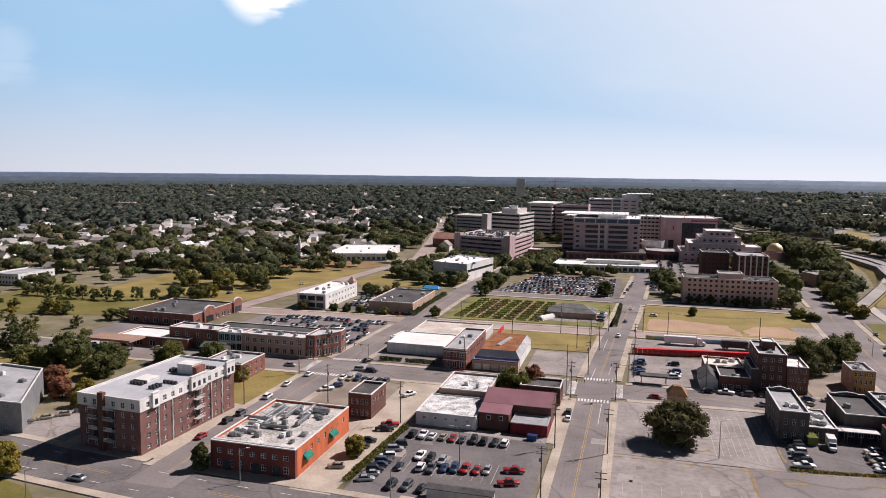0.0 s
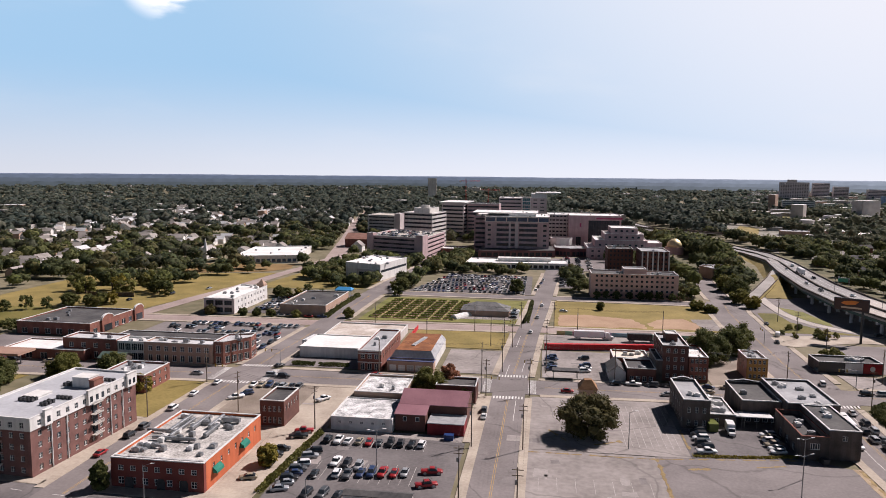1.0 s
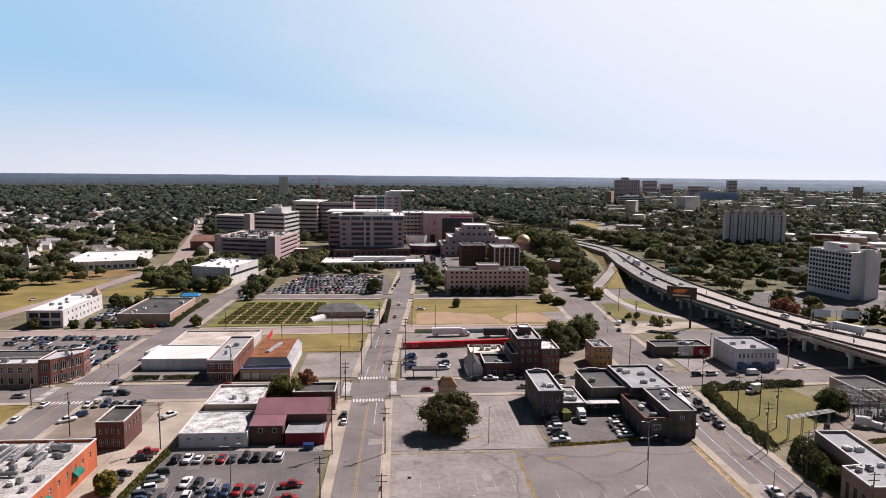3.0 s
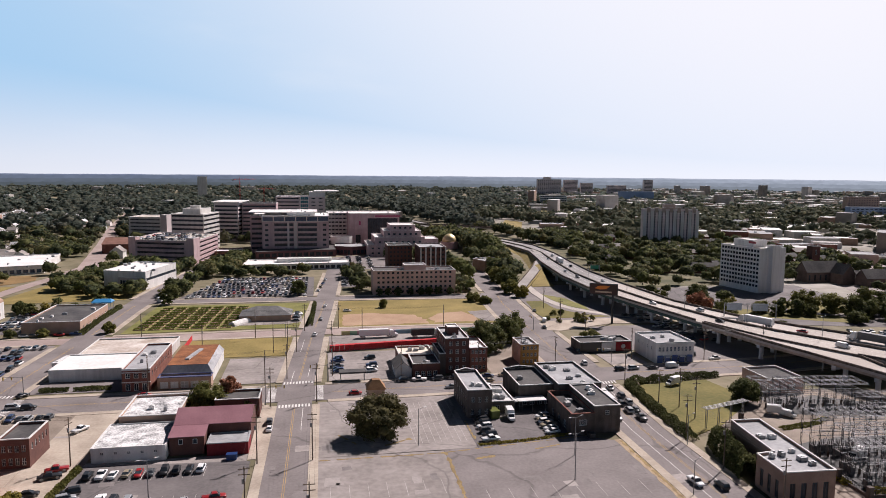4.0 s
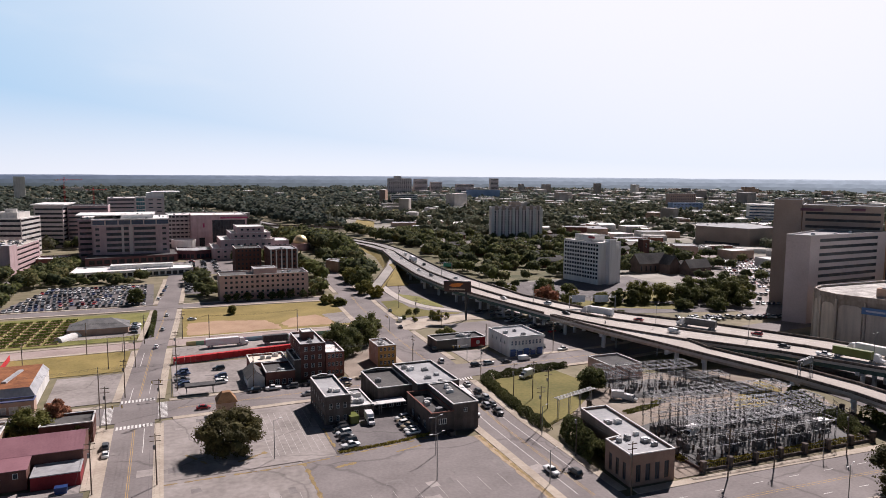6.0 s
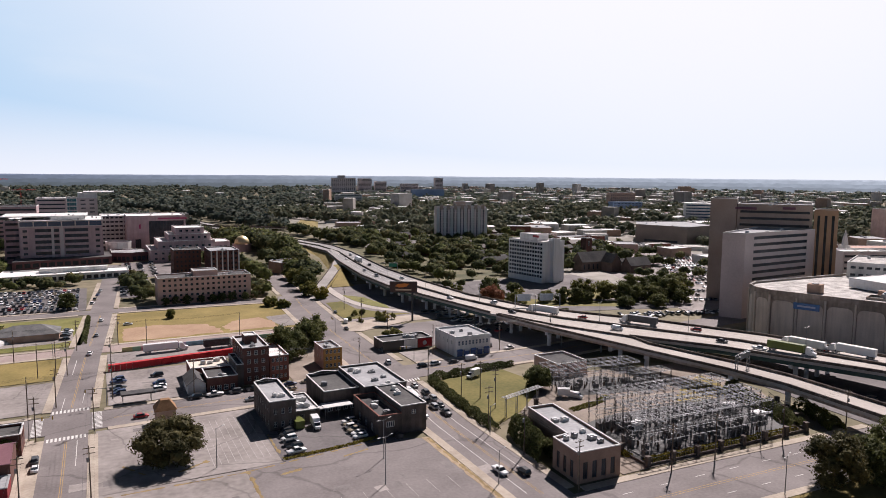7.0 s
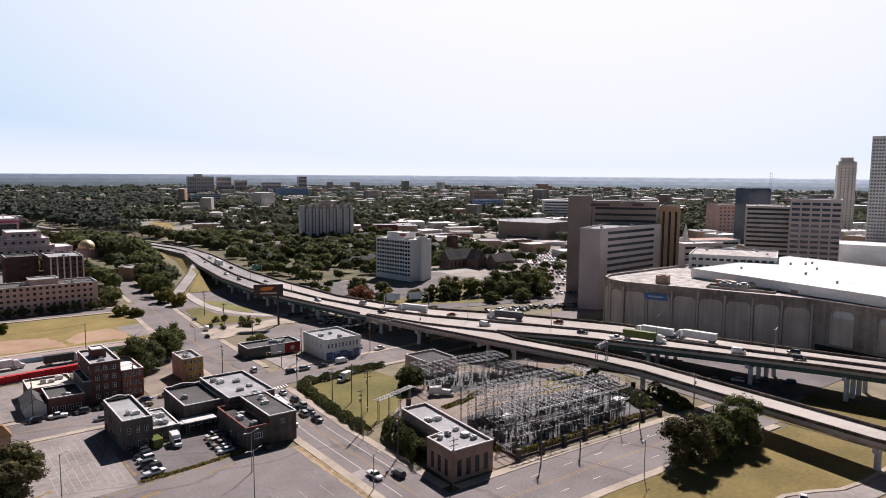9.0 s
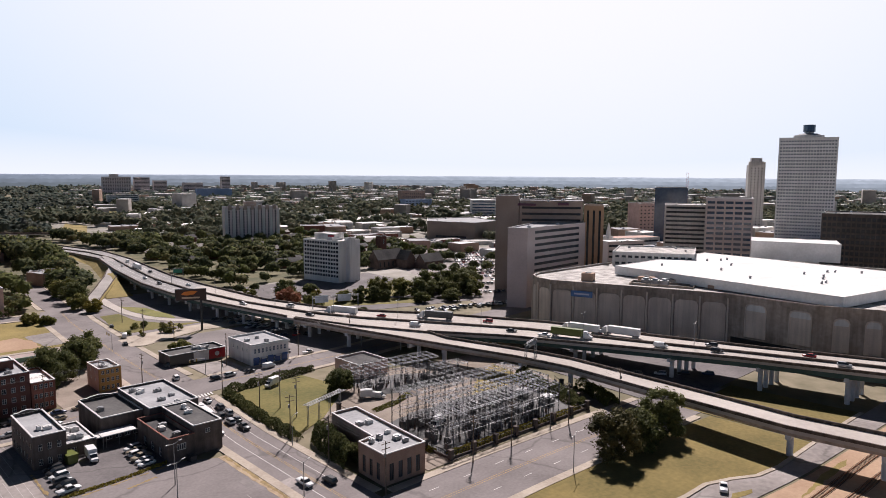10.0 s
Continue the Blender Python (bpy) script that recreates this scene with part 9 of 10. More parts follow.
def rack(x0, y0, x1, y1, z, nx, rows, turn, low=None):
    """A steel frame over rows of switchgear: posts, a ladder of top beams, hanging bars."""
    ob = thing("switchyard_rack", "galvanised steel rack of thin beams over switchgear", "steel rack", pose(x0, y0, 0, 0, 0, turn), "substation racks")
    W, D = x1 - x0, y1 - y0
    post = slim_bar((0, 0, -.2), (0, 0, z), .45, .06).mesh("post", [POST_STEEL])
    bx = slim_bar((0, 0, 0), (W / nx, 0, 0), .42, .075).mesh("beam", [RACK_STEEL])
    by = slim_bar((0, 0, 0), (0, D / rows, 0), .36, .07).mesh("beam", [RACK_STEEL])
    for i in range(nx + 1):
        for j in range(rows + 1):
            if i % 2 == 0 or j in (0, rows) and i % 3 == 0:
                part("post", post, None, ob, m=pose(i * W / nx, j * D / rows, 0))
            if i < nx:
                part("beam", bx, None, ob, m=pose(i * W / nx, j * D / rows, z - .25))
                if low and (i + j) % 3 == 0:
                    part("beam", bx, None, ob, m=pose(i * W / nx, j * D / rows, low))
            if j < rows:
                part("beam", by, None, ob, m=pose(i * W / nx, j * D / rows, z - .25))
                if i < nx:
                    part("beam", by, None, ob, m=pose((i + .5) * W / nx, j * D / rows, z - .25))
    w = Shape()
    for i in range(nx * 2):
        x = (i + .5) * W / nx / 2
        for k in range(1):
            y = rk.uniform(.2, D - .2)
            w.tube((x, y, z - .6), (x, y, z - 2.0), .06, .04, 5)
            w.tube((x, y, z - 2.0), (x + rk.uniform(-.4, .4), y + rk.uniform(-.6, .6), 3.8), .025, n=3)
    for k in range(3):
        y = D * (k + .6) / 3.4
        w.tube((0, y, 6.2), (W, y, 6.2), .05, n=4)
    part("hanger", w, POST_STEEL, ob)
    w = Shape()
    for k in (.42, .66):
        for j in range(rows + 1):
            w.tube((0, j * D / rows, z * k), (W, j * D / rows, z * k), .07, n=4)
        for i in range(nx + 1):
            if (i + int(k * 10)) % 3:
                w.tube((i * W / nx, 0, z * k), (i * W / nx, D, z * k), .055, n=4)
    for i in range(1, nx, 2):
        w.tube((i * W / nx, D * rk.uniform(.2, .8), -.1), (i * W / nx, D * rk.uniform(.2, .8), z * .66), .07, n=4)
    part("lower_frame", w, RACK_STEEL, ob)
    for i in range(nx * 2):
        for j in range(max(2, int(D / 3.0))):
            if rk.random() < .12:
                continue
            q = rk.random()
            me, nm = (BREAKER, "breaker") if q < .35 else (INSUL, "insulator") if q < .7 else (SWITCH, "switch")
            part(nm, me, None, ob, m=pose((i + .5) * W / nx / 2, 1.2 + j * 3.0, 0.06, 0, 0, rk.choice((0, 90))))


rack(135.5, 162, 184.5, 170, 12, 10, 2, -4, 8)
rack(135.5, 150.5, 184, 158, 12, 10, 2, -5, 7.5)
rack(133.5, 142.5, 182, 149.5, 11.2, 10, 1, -2.5, 7)
rack(152, 198, 180, 207, 9.5, 5, 2, -6, 6)
rack(176, 191, 190, 197, 6.5, 3, 1, -6)
rack(146, 199, 152, 214, 8, 1, 3, -6)
for x, y, hd, kind in ((149.5, 194, -60, "van"), (147, 163.4, 15, "pickup")):
    car(x, y, hd, kind, "white", where="parked in the substation yard")
for x, y in ((188, 150), (187, 160)):
    tf = thing("transformer", "grey finned power transformer", "transformer", pose(x, y, .06))
    s = Shape()
    s.box(-2.2, -1.4, 0, 2.2, 1.4, 3.2)
    part("tank", s, LAMP_METAL, tf)
    for k in range(7):
        s = Shape()
        s.box(-2 + k * .62, -2.1, .4, -1.8 + k * .62, -1.42, 2.8)
        part("fin", s, LAMP_METAL, tf)
lr = thing("line_rack", "low steel rack with pale crossbeams", "steel rack", pose(117, 188, 0, 0, 0, 18), "substation racks")
for i in range(4):
    part("post", lattice_bar((0, 0, 0), (0, 0, 6.5), .5, 5), STEEL, lr, m=pose(i * 5.5, 0, 0))
for y in (-1.1, -.4, .4, 1.1):
    s = Shape()
    s.box(-1, y - .09, 6.5, 18, y + .09, 6.68)
    part("crossbeam", s, COPING, lr)
fence = thing("brick_fence", "brick piers with dark railing round the substation", "fence", pose(0, 0, 0))
FP = [(131.5, 192), (131.3, 160), (131.3, 139), (194, 137.5), (212, 165)]
for a, b in zip(FP, FP[1:]):
    n = max(2, round(math.dist(a, b) / 8.5))
    for i in range(n):
        p, q = Vector(a).lerp(Vector(b), i / n), Vector(a).lerp(Vector(b), (i + 1) / n)
        s = Shape()
        s.box(p.x - .6, p.y - .6, -.1, p.x + .6, p.y + .6, 2.7)
        s.box(p.x - .7, p.y - .7, 2.7, p.x + .7, p.y + .7, 2.95)
        part("pier", s, BRICK_DARK, fence)
        s = Shape()
        s.tube((*p, 2.1), (*q, 2.1), .06, n=4)
        s.tube((*p, .4), (*q, .4), .06, n=4)
        for k in range(14):
            c = p.lerp(q, (k + .5) / 14)
            s.tube((*c, .1), (*c, 2.3), .035, n=3)
        part("railing", s, DARK_METAL, fence)
        s = Shape()
        nn_ = (q - p).normalized()
        s.prism([(p.x + nn_.y * .15 + nn_.x * .6, p.y - nn_.x * .15 + nn_.y * .6), (q.x + nn_.y * .15 - nn_.x * .6, q.y - nn_.x * .15 - nn_.y * .6), (q.x - nn_.y * .15 - nn_.x * .6, q.y + nn_.x * .15 - nn_.y * .6), (p.x - nn_.y * .15 + nn_.x * .6, p.y + nn_.x * .15 + nn_.y * .6)], -.1, .75)
        part("low_wall", s, BRICK_DARK, fence)

# ---- fences, garden, awnings ----
VEG = leafy("vegetable_leaf", (0.085, 0.120, 0.022), (0.19, 0.205, 0.05))
rf = thing("red_fence", "red painted board fence and awning along the lot", "fence", pose(0, 0, 0))
for i in range(24):
    a, b = Vector((4, 298.2)).lerp(Vector((56, 305)), i / 24), Vector((4, 298.2)).lerp(Vector((56, 305)), (i + 1) / 24 - .002)
    s = Shape()
    s.prism([(a.x, a.y), (b.x, b.y), (b.x, b.y + 2.2), (a.x, a.y + 2.2)], 0, 2.6)
    part("panel", s, RED_PAINT, rf)
rf2 = thing("red_board_fence", "short red board fence by the rusty hall", "fence")
for i in range(8):
    s = Shape()
    s.box(-58.5, 293 + i * 4.5, 0, -58.3, 297.3 + i * 4.5, 2.2)
    part("panel", s, RED_PAINT, rf2)
gd = random.Random(3)
for j in range(9):
    for i in range(7):
        x, y = -90 + i * 6.8 + j * .4, 352 + j * 6.4
        if x > -44 and y < 384:
            continue
        bed = thing("garden_bed", "raised bed with green vegetable rows", "garden bed", pose(x, y, .05), "beds in the community garden")
        s = Shape()
        s.box(0, 0, 0, 5.6, 3.4, .35)
        part("soil", s, DIRT, bed)
        s = Shape()
        for k in range(110):
            p = Vector((gd.uniform(.2, 5.4), gd.uniform(.3, 3.1), .35 + gd.uniform(0, .5)))
            d1 = Vector((gd.uniform(-1, 1), gd.uniform(-1, 1), gd.uniform(-.5, 1))).normalized()
            d2 = d1.orthogonal()
            s.face([tuple(p - d1 * .4), tuple(p - d2 * .34), tuple(p + d1 * .4), tuple(p + d2 * .34)])
        part("leaves", s, VEG, bed)
ht = thing("hoop_tunnel", "white plastic hoop tunnel in the garden", "greenhouse", pose(-44, 356, .05, 0, 0, 58))
s = Shape()
s.rings([[(x, 2.2 * math.cos(w), 2.2 * math.sin(w)) for w in [math.pi * i / 8 for i in range(9)]] for x in (0, 5, 10, 15)])
part("skin", s, STUCCO, ht)
for z, y in ((3.2, 150), (3.2, 166)):
    aw = thing("awning", "green canvas awning over a warehouse door", "awning", pose(-77.9, y, z))
    s = Shape()
    s.rings([[(0, -2, 0), (0, 2, 0), (0, 2, 1.5), (0, -2, 1.5)], [(1.2, -2, 0), (1.2, 2, 0), (1.0, 2, .7), (1.0, -2, .7)]])
    part("canvas", s, GREEN_CANVAS, aw)
wd = thing("roof_duct_run", "grey sheet-metal ducts across the warehouse roof", "duct", pose(-90, 160, 6.95))
for x, y, w, l, r in ((-7, 8, .9, 12, 0), (-5, 5, .8, 14, 0), (-2, 9, 1.0, 10, 0), (2, 11, .9, 9, 0), (-9, 2, .7, 9, 90), (-3, -3, .8, 12, 90), (4, 4, 1.0, 8, 0), (-6, -8, .6, 6, 90), (6, 12, 1.2, 5, 90)):
    s = Shape()
    s.rings([loop(-l / 2, w / 2, .35, .35 + w, .1), loop(l / 2, w / 2, .35, .35 + w, .1)])
    dk = part("duct", s, STEEL, wd, m=pose(x, y, 0, 0, 0, r + 90))
    for k in (-.35, .35):
        s = Shape()
        s.box(l * k - .1, -w / 2, 0, l * k + .1, w / 2, .36)
        part("stand", s, DARK_METAL, dk)
for x in (-97.5, -89.2, -83.2):
    dr = thing("door", "dark arched door in the warehouse front", "door", pose(x, 143.5, 0))
    s = Shape()
    s.rings([[(u, -.06, z) for u, z in ((-1.1, 0), (1.1, 0), (1.1, 2.2), (.7, 2.8), (-.7, 2.8), (-1.1, 2.2))], [(u, .05, z) for u, z in ((-1.1, 0), (1.1, 0), (1.1, 2.2), (.7, 2.8), (-.7, 2.8), (-1.1, 2.2))]])
    part("leaf", s, DARK_METAL, dr)
# balconies of the apartments
def balcony(x, y, z, hd, w, n):
    b = thing("balcony", "small balcony with pale railing and dark door", "balcony", pose(x, y, z, 0, 0, hd), "apartment balconies")
    s = Shape()
    s.box(-w, -1.4, 0, w, 0, .16)
    part("slab", s, CONCRETE, b)
    s = Shape()
    s.box(-w, -1.42, 1.08, w, -1.34, 1.16)
    s.box(-w, -1.42, .25, w, -1.36, .31)
    part("handrail", s, COPING, b)
    s = Shape()
    s.box(-.03, -1.41, .16, .03, -1.36, 1.1)
    post_ = s.mesh("baluster", [COPING])
    for k in range(n):
        part("baluster", post_, None, b, m=pose(-w + .05 + k * (2 * w - .1) / (n - 1), 0, 0))
    s = Shape()
    s.box(-.9, -.06, .18, .9, .12, 2.3)
    part("door", s, GLASS, b, "dark glazed balcony door")


for k in range(4):
    balcony(-140.6, 145.4, 3 + 3 * k, 0, 1.5, 9)
    balcony(-135.4, 145.4, 3 + 3 * k, 0, 1.5, 9)
    balcony(-125.4, 169, 3 + 3 * k, 90, 1.9, 11)

TURN = pose(.9, -.9, 0) @ pose(-125.5, 145.5, 0, 0, 0, -3.4) @ pose(125.5, -145.5, 0)
for ob in [apt] + [q for q in bpy.data.objects if q.name.split(".")[0] == "balcony"]:
    ob.matrix_basis = TURN @ ob.matrix_basis

# ---- road markings ----
def bars(p, q, n, w, across_v, z, group):
    """A crosswalk: n bars between p and q, each along across_v."""
    ob = thing("crosswalk", "worn white crosswalk bars", "crosswalk", group=group, kind="structure")
    for i in range(n):
        c = Vector(p).lerp(Vector(q), (i + .5) / n)
        a = Vector(across_v)
        u = (Vector(q) - Vector(p)).normalized() * w / 2
        s = Shape()
        s.prism([(*(c - u - a), ), (*(c + u - a), ), (*(c + u + a), ), (*(c - u + a), )], z, z + .012)
        part("bar", s, WHITE_LINE, ob)


bars((-14.2, 228.5), (-3.4, 229), 10, .6, (0, 1.4), .056, "crosswalks")
bars((-13.8, 254.5), (-2.6, 255), 10, .6, (0, 1.4), .056, "crosswalks")
bars((-17, 234), (-17, 250), 13, .6, (1.4, 0), .056, "crosswalks")
bars((-.5, 234.5), (-.5, 250.5), 13, .6, (1.4, 0), .056, "crosswalks")
bars((-117, 230), (-104.5, 230.5), 10, .6, (0, 1.4), .056, "crosswalks")
bars((-116.5, 252), (-104, 252.5), 10, .6, (0, 1.4), .056, "crosswalks")
bars((-120.5, 232), (-120.5, 248), 12, .6, (1.4, 0), .056, "crosswalks")
bars((-100.5, 232.5), (-100.5, 248.5), 12, .6, (1.4, 0), .056, "crosswalks")
bars((98, 237), (110, 238.5), 10, .6, (.2, 1.4), .06, "crosswalks")
bars((93.8, 241), (94.5, 256), 12, .6, (1.4, -.1), .06, "crosswalks")
for nm, line, offs, m, spans, ax, z in (("centre_line", S1, (-.12, .12), YELLOW_LINE, ((138, 226), (258, 326), (346, 420)), 1, .058), ("centre_line", DIAG, (-.15, .15), YELLOW_LINE, ((138, 232), (262, 425)), 1, .063),
                                        ("centre_line", EW0, (-.2, .2), YELLOW_LINE, ((-400, -125), (-95, -22), (4, 86), (110, 240)), 0, .048), ("centre_line", EW1, (-.15, .15), YELLOW_LINE, ((-400, -124), (-97, -20), (4, 92), (118, 240)), 0, .043),
                                        ("centre_line", LEFT, (-.12, .12), YELLOW_LINE, ((138, 227), (254, 322), (346, 420)), 1, .053)):
    for a, b in spans:
        seg = along(line, a, b, ax)
        for o in offs:
            strip(nm, seg, o * 2 - .07, o * 2 + .07, z, m, "worn yellow centre line", .01, "road marking")
for off in (-5.2, 5.2):
    for x in range(-390, 240, 12):
        seg = along(EW0, x, x + 3.2, 0)
        strip("lane_dash", seg, off - .08, off + .08, .048, WHITE_LINE, "white lane dash", .01, "road marking")
for line, o, spans, ax, z in ((S1, 2.9, ((206, 226), (262, 276)), 1, .058), (S1, -2.9, ((256, 270), (300, 322)), 1, .058), (DIAG, 3.4, ((150, 230),), 1, .063), (DIAG, -3.4, ((140, 200),), 1, .063)):
    for a, b in spans:
        strip("lane_line", along(line, a, b, ax), o - .08, o + .08, z, WHITE_LINE, "worn white lane line", .01, "road marking")
FADED_LINE = mat("faded_road_paint", (0.29, 0.265, 0.245), (0.52, 0.49, 0.46), big=0.35, fine=2.5, mix=0.9)
# faded bay lines in the lots
for x0, x1, y0, y1, n in ((27, 42, 190, 206, 8), (27, 42, 208, 226, 8), (2, 30, 141, 150, 6), (2, 30, 158, 166, 6), (40, 80, 150, 158, 7), (-58, -30, 177, 183, 11), (-56, -30, 155, 167, 10)):
    for i in range(n + 1):
        x = x0 + (x1 - x0) * i / n
        slab("bay_line", rect(x, y0, x + .11, y1), .092, FADED_LINE, "faded white bay line", .01, "road marking")
def weeds(p, q, w, seed, label="dry weeds in the seam between lots", z=.088):
    """A broken, uneven band of weeds along a line, in tufts of their own width."""
    d = (Vector(q) - Vector(p)).normalized()
    n = Vector((-d.y, d.x))
    L = math.dist(p, q)
    k = max(6, int(L / .5))
    wide = [w * .5 * (.55 + 1.1 * noise.noise((i * .21, seed, 4.0)) + .5 * noise.noise((i * .83, seed, 9.0))) for i in range(k + 1)]
    run = []
    for i in range(k + 2):
        if i <= k and wide[i] > .09:
            run.append(i)
        elif run:
            if len(run) > 2:
                bow = lambda j: Vector(p) + d * (L * j / k) + n * w * .25 * noise.noise((j * .1, seed, 1.0))
                low = [tuple(bow(j) - n * wide[j] * (1 + .5 * noise.noise((j * 1.3, seed, 2.0)))) for j in run]
                high = [tuple(bow(j) + n * wide[j] * (1 + .5 * noise.noise((j * 1.3, seed, 7.0)))) for j in run]
                slab("weed_seam", low + high[::-1], z, WEEDS, label, .02)
            run = []


WEEDS = mat("ochre_weeds", (0.17, 0.118, 0.055), (0.33, 0.24, 0.11), big=0.4, fine=2.5, bump=0.4)
weeds((34.3, 138), (34.3, 182), 1.5, 1)
weeds((-3, 182), (34, 182.2), 1.0, 2, "dry weeds along the lot edge")
weeds((34, 182.4), (76, 188), .9, 3, "dry weeds along the lot edge")
weeds((86.3, 141), (86.8, 183), 1.5, 4, "dry weeds along the avenue pavement", .1)
slab("verge", ragged(rect(85.2, 140, 87.3, 184), .5, 1.2, 9), .0975, mat("sandy_verge", (0.26, 0.19, 0.12), (0.42, 0.32, 0.21), big=.4, fine=2.5), "sandy verge along the avenue", .02)
weeds((-2.4, 184), (-2.2, 200), 1.3, 5, "weeds and broken paving beside the street", .1)
weeds((-2.6, 142), (-2.4, 176), 1.1, 6, "weeds and broken paving beside the street", .1)
weeds((40, 176), (50, 179), 1.6, 7, "patch of dry weeds on the lot")
weeds((60, 181), (68, 183), 1.3, 8, "patch of dry weeds on the lot")
weeds((44.5, 189), (44.8, 206), 1.2, 9, "dry weeds beside the brick block", .1)
weeds((5, 200), (10, 192), 1.0, 10, "fallen leaves below the shade tree", .1)
weeds((18, 190), (26, 194), 1.4, 11, "fallen leaves below the shade tree", .1)
PATCH = mat("tar_patch", (0.155, 0.138, 0.132), (0.23, 0.205, 0.196), big=0.3, fine=2)
PATCH_PALE = mat("pale_patch", (0.25, 0.222, 0.208), (0.36, 0.322, 0.302), big=0.2, fine=1.5)
rp = random.Random(14)
for x0, y0, x1, y1, n in ((-1, 140, 33, 180, 7), (37, 140, 84, 180, 9), (0, 186, 42, 230, 7), (-14, 142, -5, 225, 6), (91, 145, 102, 230, 6), (-60, 140, -22, 184, 5), (5, 258, 42, 295, 4), (-100, 190, -64, 228, 4)):
    for _ in range(n):
        x, y, w, d = rp.uniform(x0, x1), rp.uniform(y0, y1), rp.uniform(1.2, 5), rp.uniform(1, 6)
        slab("paving_patch", ragged(turned(x, y, w, d, rp.uniform(-8, 8)), .5, 1.0, rp.randrange(99)), .0945, rp.choice((PATCH, PATCH_PALE)), "mended patch in the worn paving", .006, "road marking")

# ---- poles, lamps, wires ----
def utility_pole(x, y, h=13.5, heading=0):
    ob = thing("utility_pole", "weathered wooden utility pole with crossarms", "utility pole", pose(x, y, 0, 0, 0, heading), "utility poles")
    s = Shape()
    s.tube((0, 0, -.3), (0, 0, h), .19, .12, 8)
    part("pole", s, POLE_WOOD, ob)
    for z in (h - .6, h - 1.9):
        s = Shape()
        s.box(-1.3, -.08, z - .08, 1.3, .08, z + .08)
        part("crossarm", s, POLE_WOOD, ob)
    s = Shape()
    s.tube((.35, 0, h - 4), (.35, 0, h - 2.9), .25, n=8)
    part("transformer_can", s, LAMP_METAL, ob)
    return ob


def street_lamp(x, y, h=11, heading=0, arms=2):
    ob = thing("street_lamp", "grey steel lamp post with cobra-head lamps", "street lamp", pose(x, y, 0, 0, 0, heading), "street lamps")
    s = Shape()
    s.tube((0, 0, -.2), (0, 0, h), .14, .08, 8)
    part("post", s, LAMP_METAL, ob)
    for sd in (1, -1)[:arms]:
        s = Shape()
        s.tube((0, 0, h - .3), (sd * 1.8, 0, h + .2), .05, n=5)
        a = part("arm", s, LAMP_METAL, ob)
        s = Shape()
        s.rings([[(sd * 1.7, -.15, h + .1), (sd * 1.7, .15, h + .1), (sd * 1.7, .15, h + .25), (sd * 1.7, -.15, h + .25)], [(sd * 2.6, -.1, h + .15), (sd * 2.6, .1, h + .15), (sd * 2.6, .1, h + .25), (sd * 2.6, -.1, h + .25)]])
        part("lamp_head", s, COPING, a)
    return ob


RUNS = [[(-2.6, 140), (-2.4, 182.7), (-1.4, 232), (4.5, 262), (5, 300), (9, 344)], [(-16.8, 150), (-17, 182.7), (-16.5, 229), (-12.5, 260), (-10.2, 300), (-7.5, 340)],
        [(105.2, 135.2), (105.5, 160), (107, 182), (111.5, 208), (112.3, 236)], [(118.5, 197), (119, 208)], [(134.3, 133.4), (151, 134), (178, 133.5), (205, 132)],
        [(-120.6, 190), (-119.8, 228), (-119, 256)], [(-65.3, 188.8), (-94.8, 199.8)], [(-49.2, 299.6), (-20, 300.5), (-14, 301)], [(-60, 251), (-20, 252.5), (30, 253.2), (60, 253.5), (93, 259)],
        [(60, 330), (20, 330), (-30, 329), (-80, 327)], [(130, 268), (160, 262), (190, 266)], [(122, 300), (124, 340), (128, 380)]]
for r in RUNS:
    for i, p in enumerate(r):
        q = r[min(i + 1, len(r) - 1)] if i + 1 < len(r) else r[i - 1]
        utility_pole(*p, heading=math.degrees(math.atan2(q[1] - p[1], q[0] - p[0])) + 90)
    for a, b in zip(r, r[1:]):
        for off in (-1.1, 0, 1.1):
            d = (Vector(b) - Vector(a)).normalized()
            n = Vector((-d.y, d.x)) * off
            s = Shape()
            pts = [(a[0] + (b[0] - a[0]) * k + n.x, a[1] + (b[1] - a[1]) * k + n.y, 13.0 - 2.4 * k * (1 - k) * 1.2) for k in [i / 5 for i in range(6)]]
            for p, q in zip(pts, pts[1:]):
                s.tube(p, q, .02, n=3)
            tagged(part("power_line", s, DARK_METAL), "sagging power line between poles", "power line", "power lines")
for x, y, h, a in ((63.8, 159.8, 12.5, 2), (27.4, 188.5, 11, 1), (-40, 163, 11, 2), (89.6, 147.4, 9, 1), (150, 111.5, 10, 2), (104.6, 177, 9, 1), (69.5, 175, 11, 2), (170, 134.5, 9, 1), (-90, 137.5, 9, 1), (-50, 136.5, 9, 1), (-130, 112.5, 9, 1), (15, 136.5, 9, 1)):
    street_lamp(x, y, h, 20, a)
for k in range(6, 14):
    x, y, z, h = deck_at(k + .5, .485)
    l = street_lamp(x, y, 9, h + 90)
    l.matrix_basis = pose(x, y, z + .8, 0, 0, h + 90)


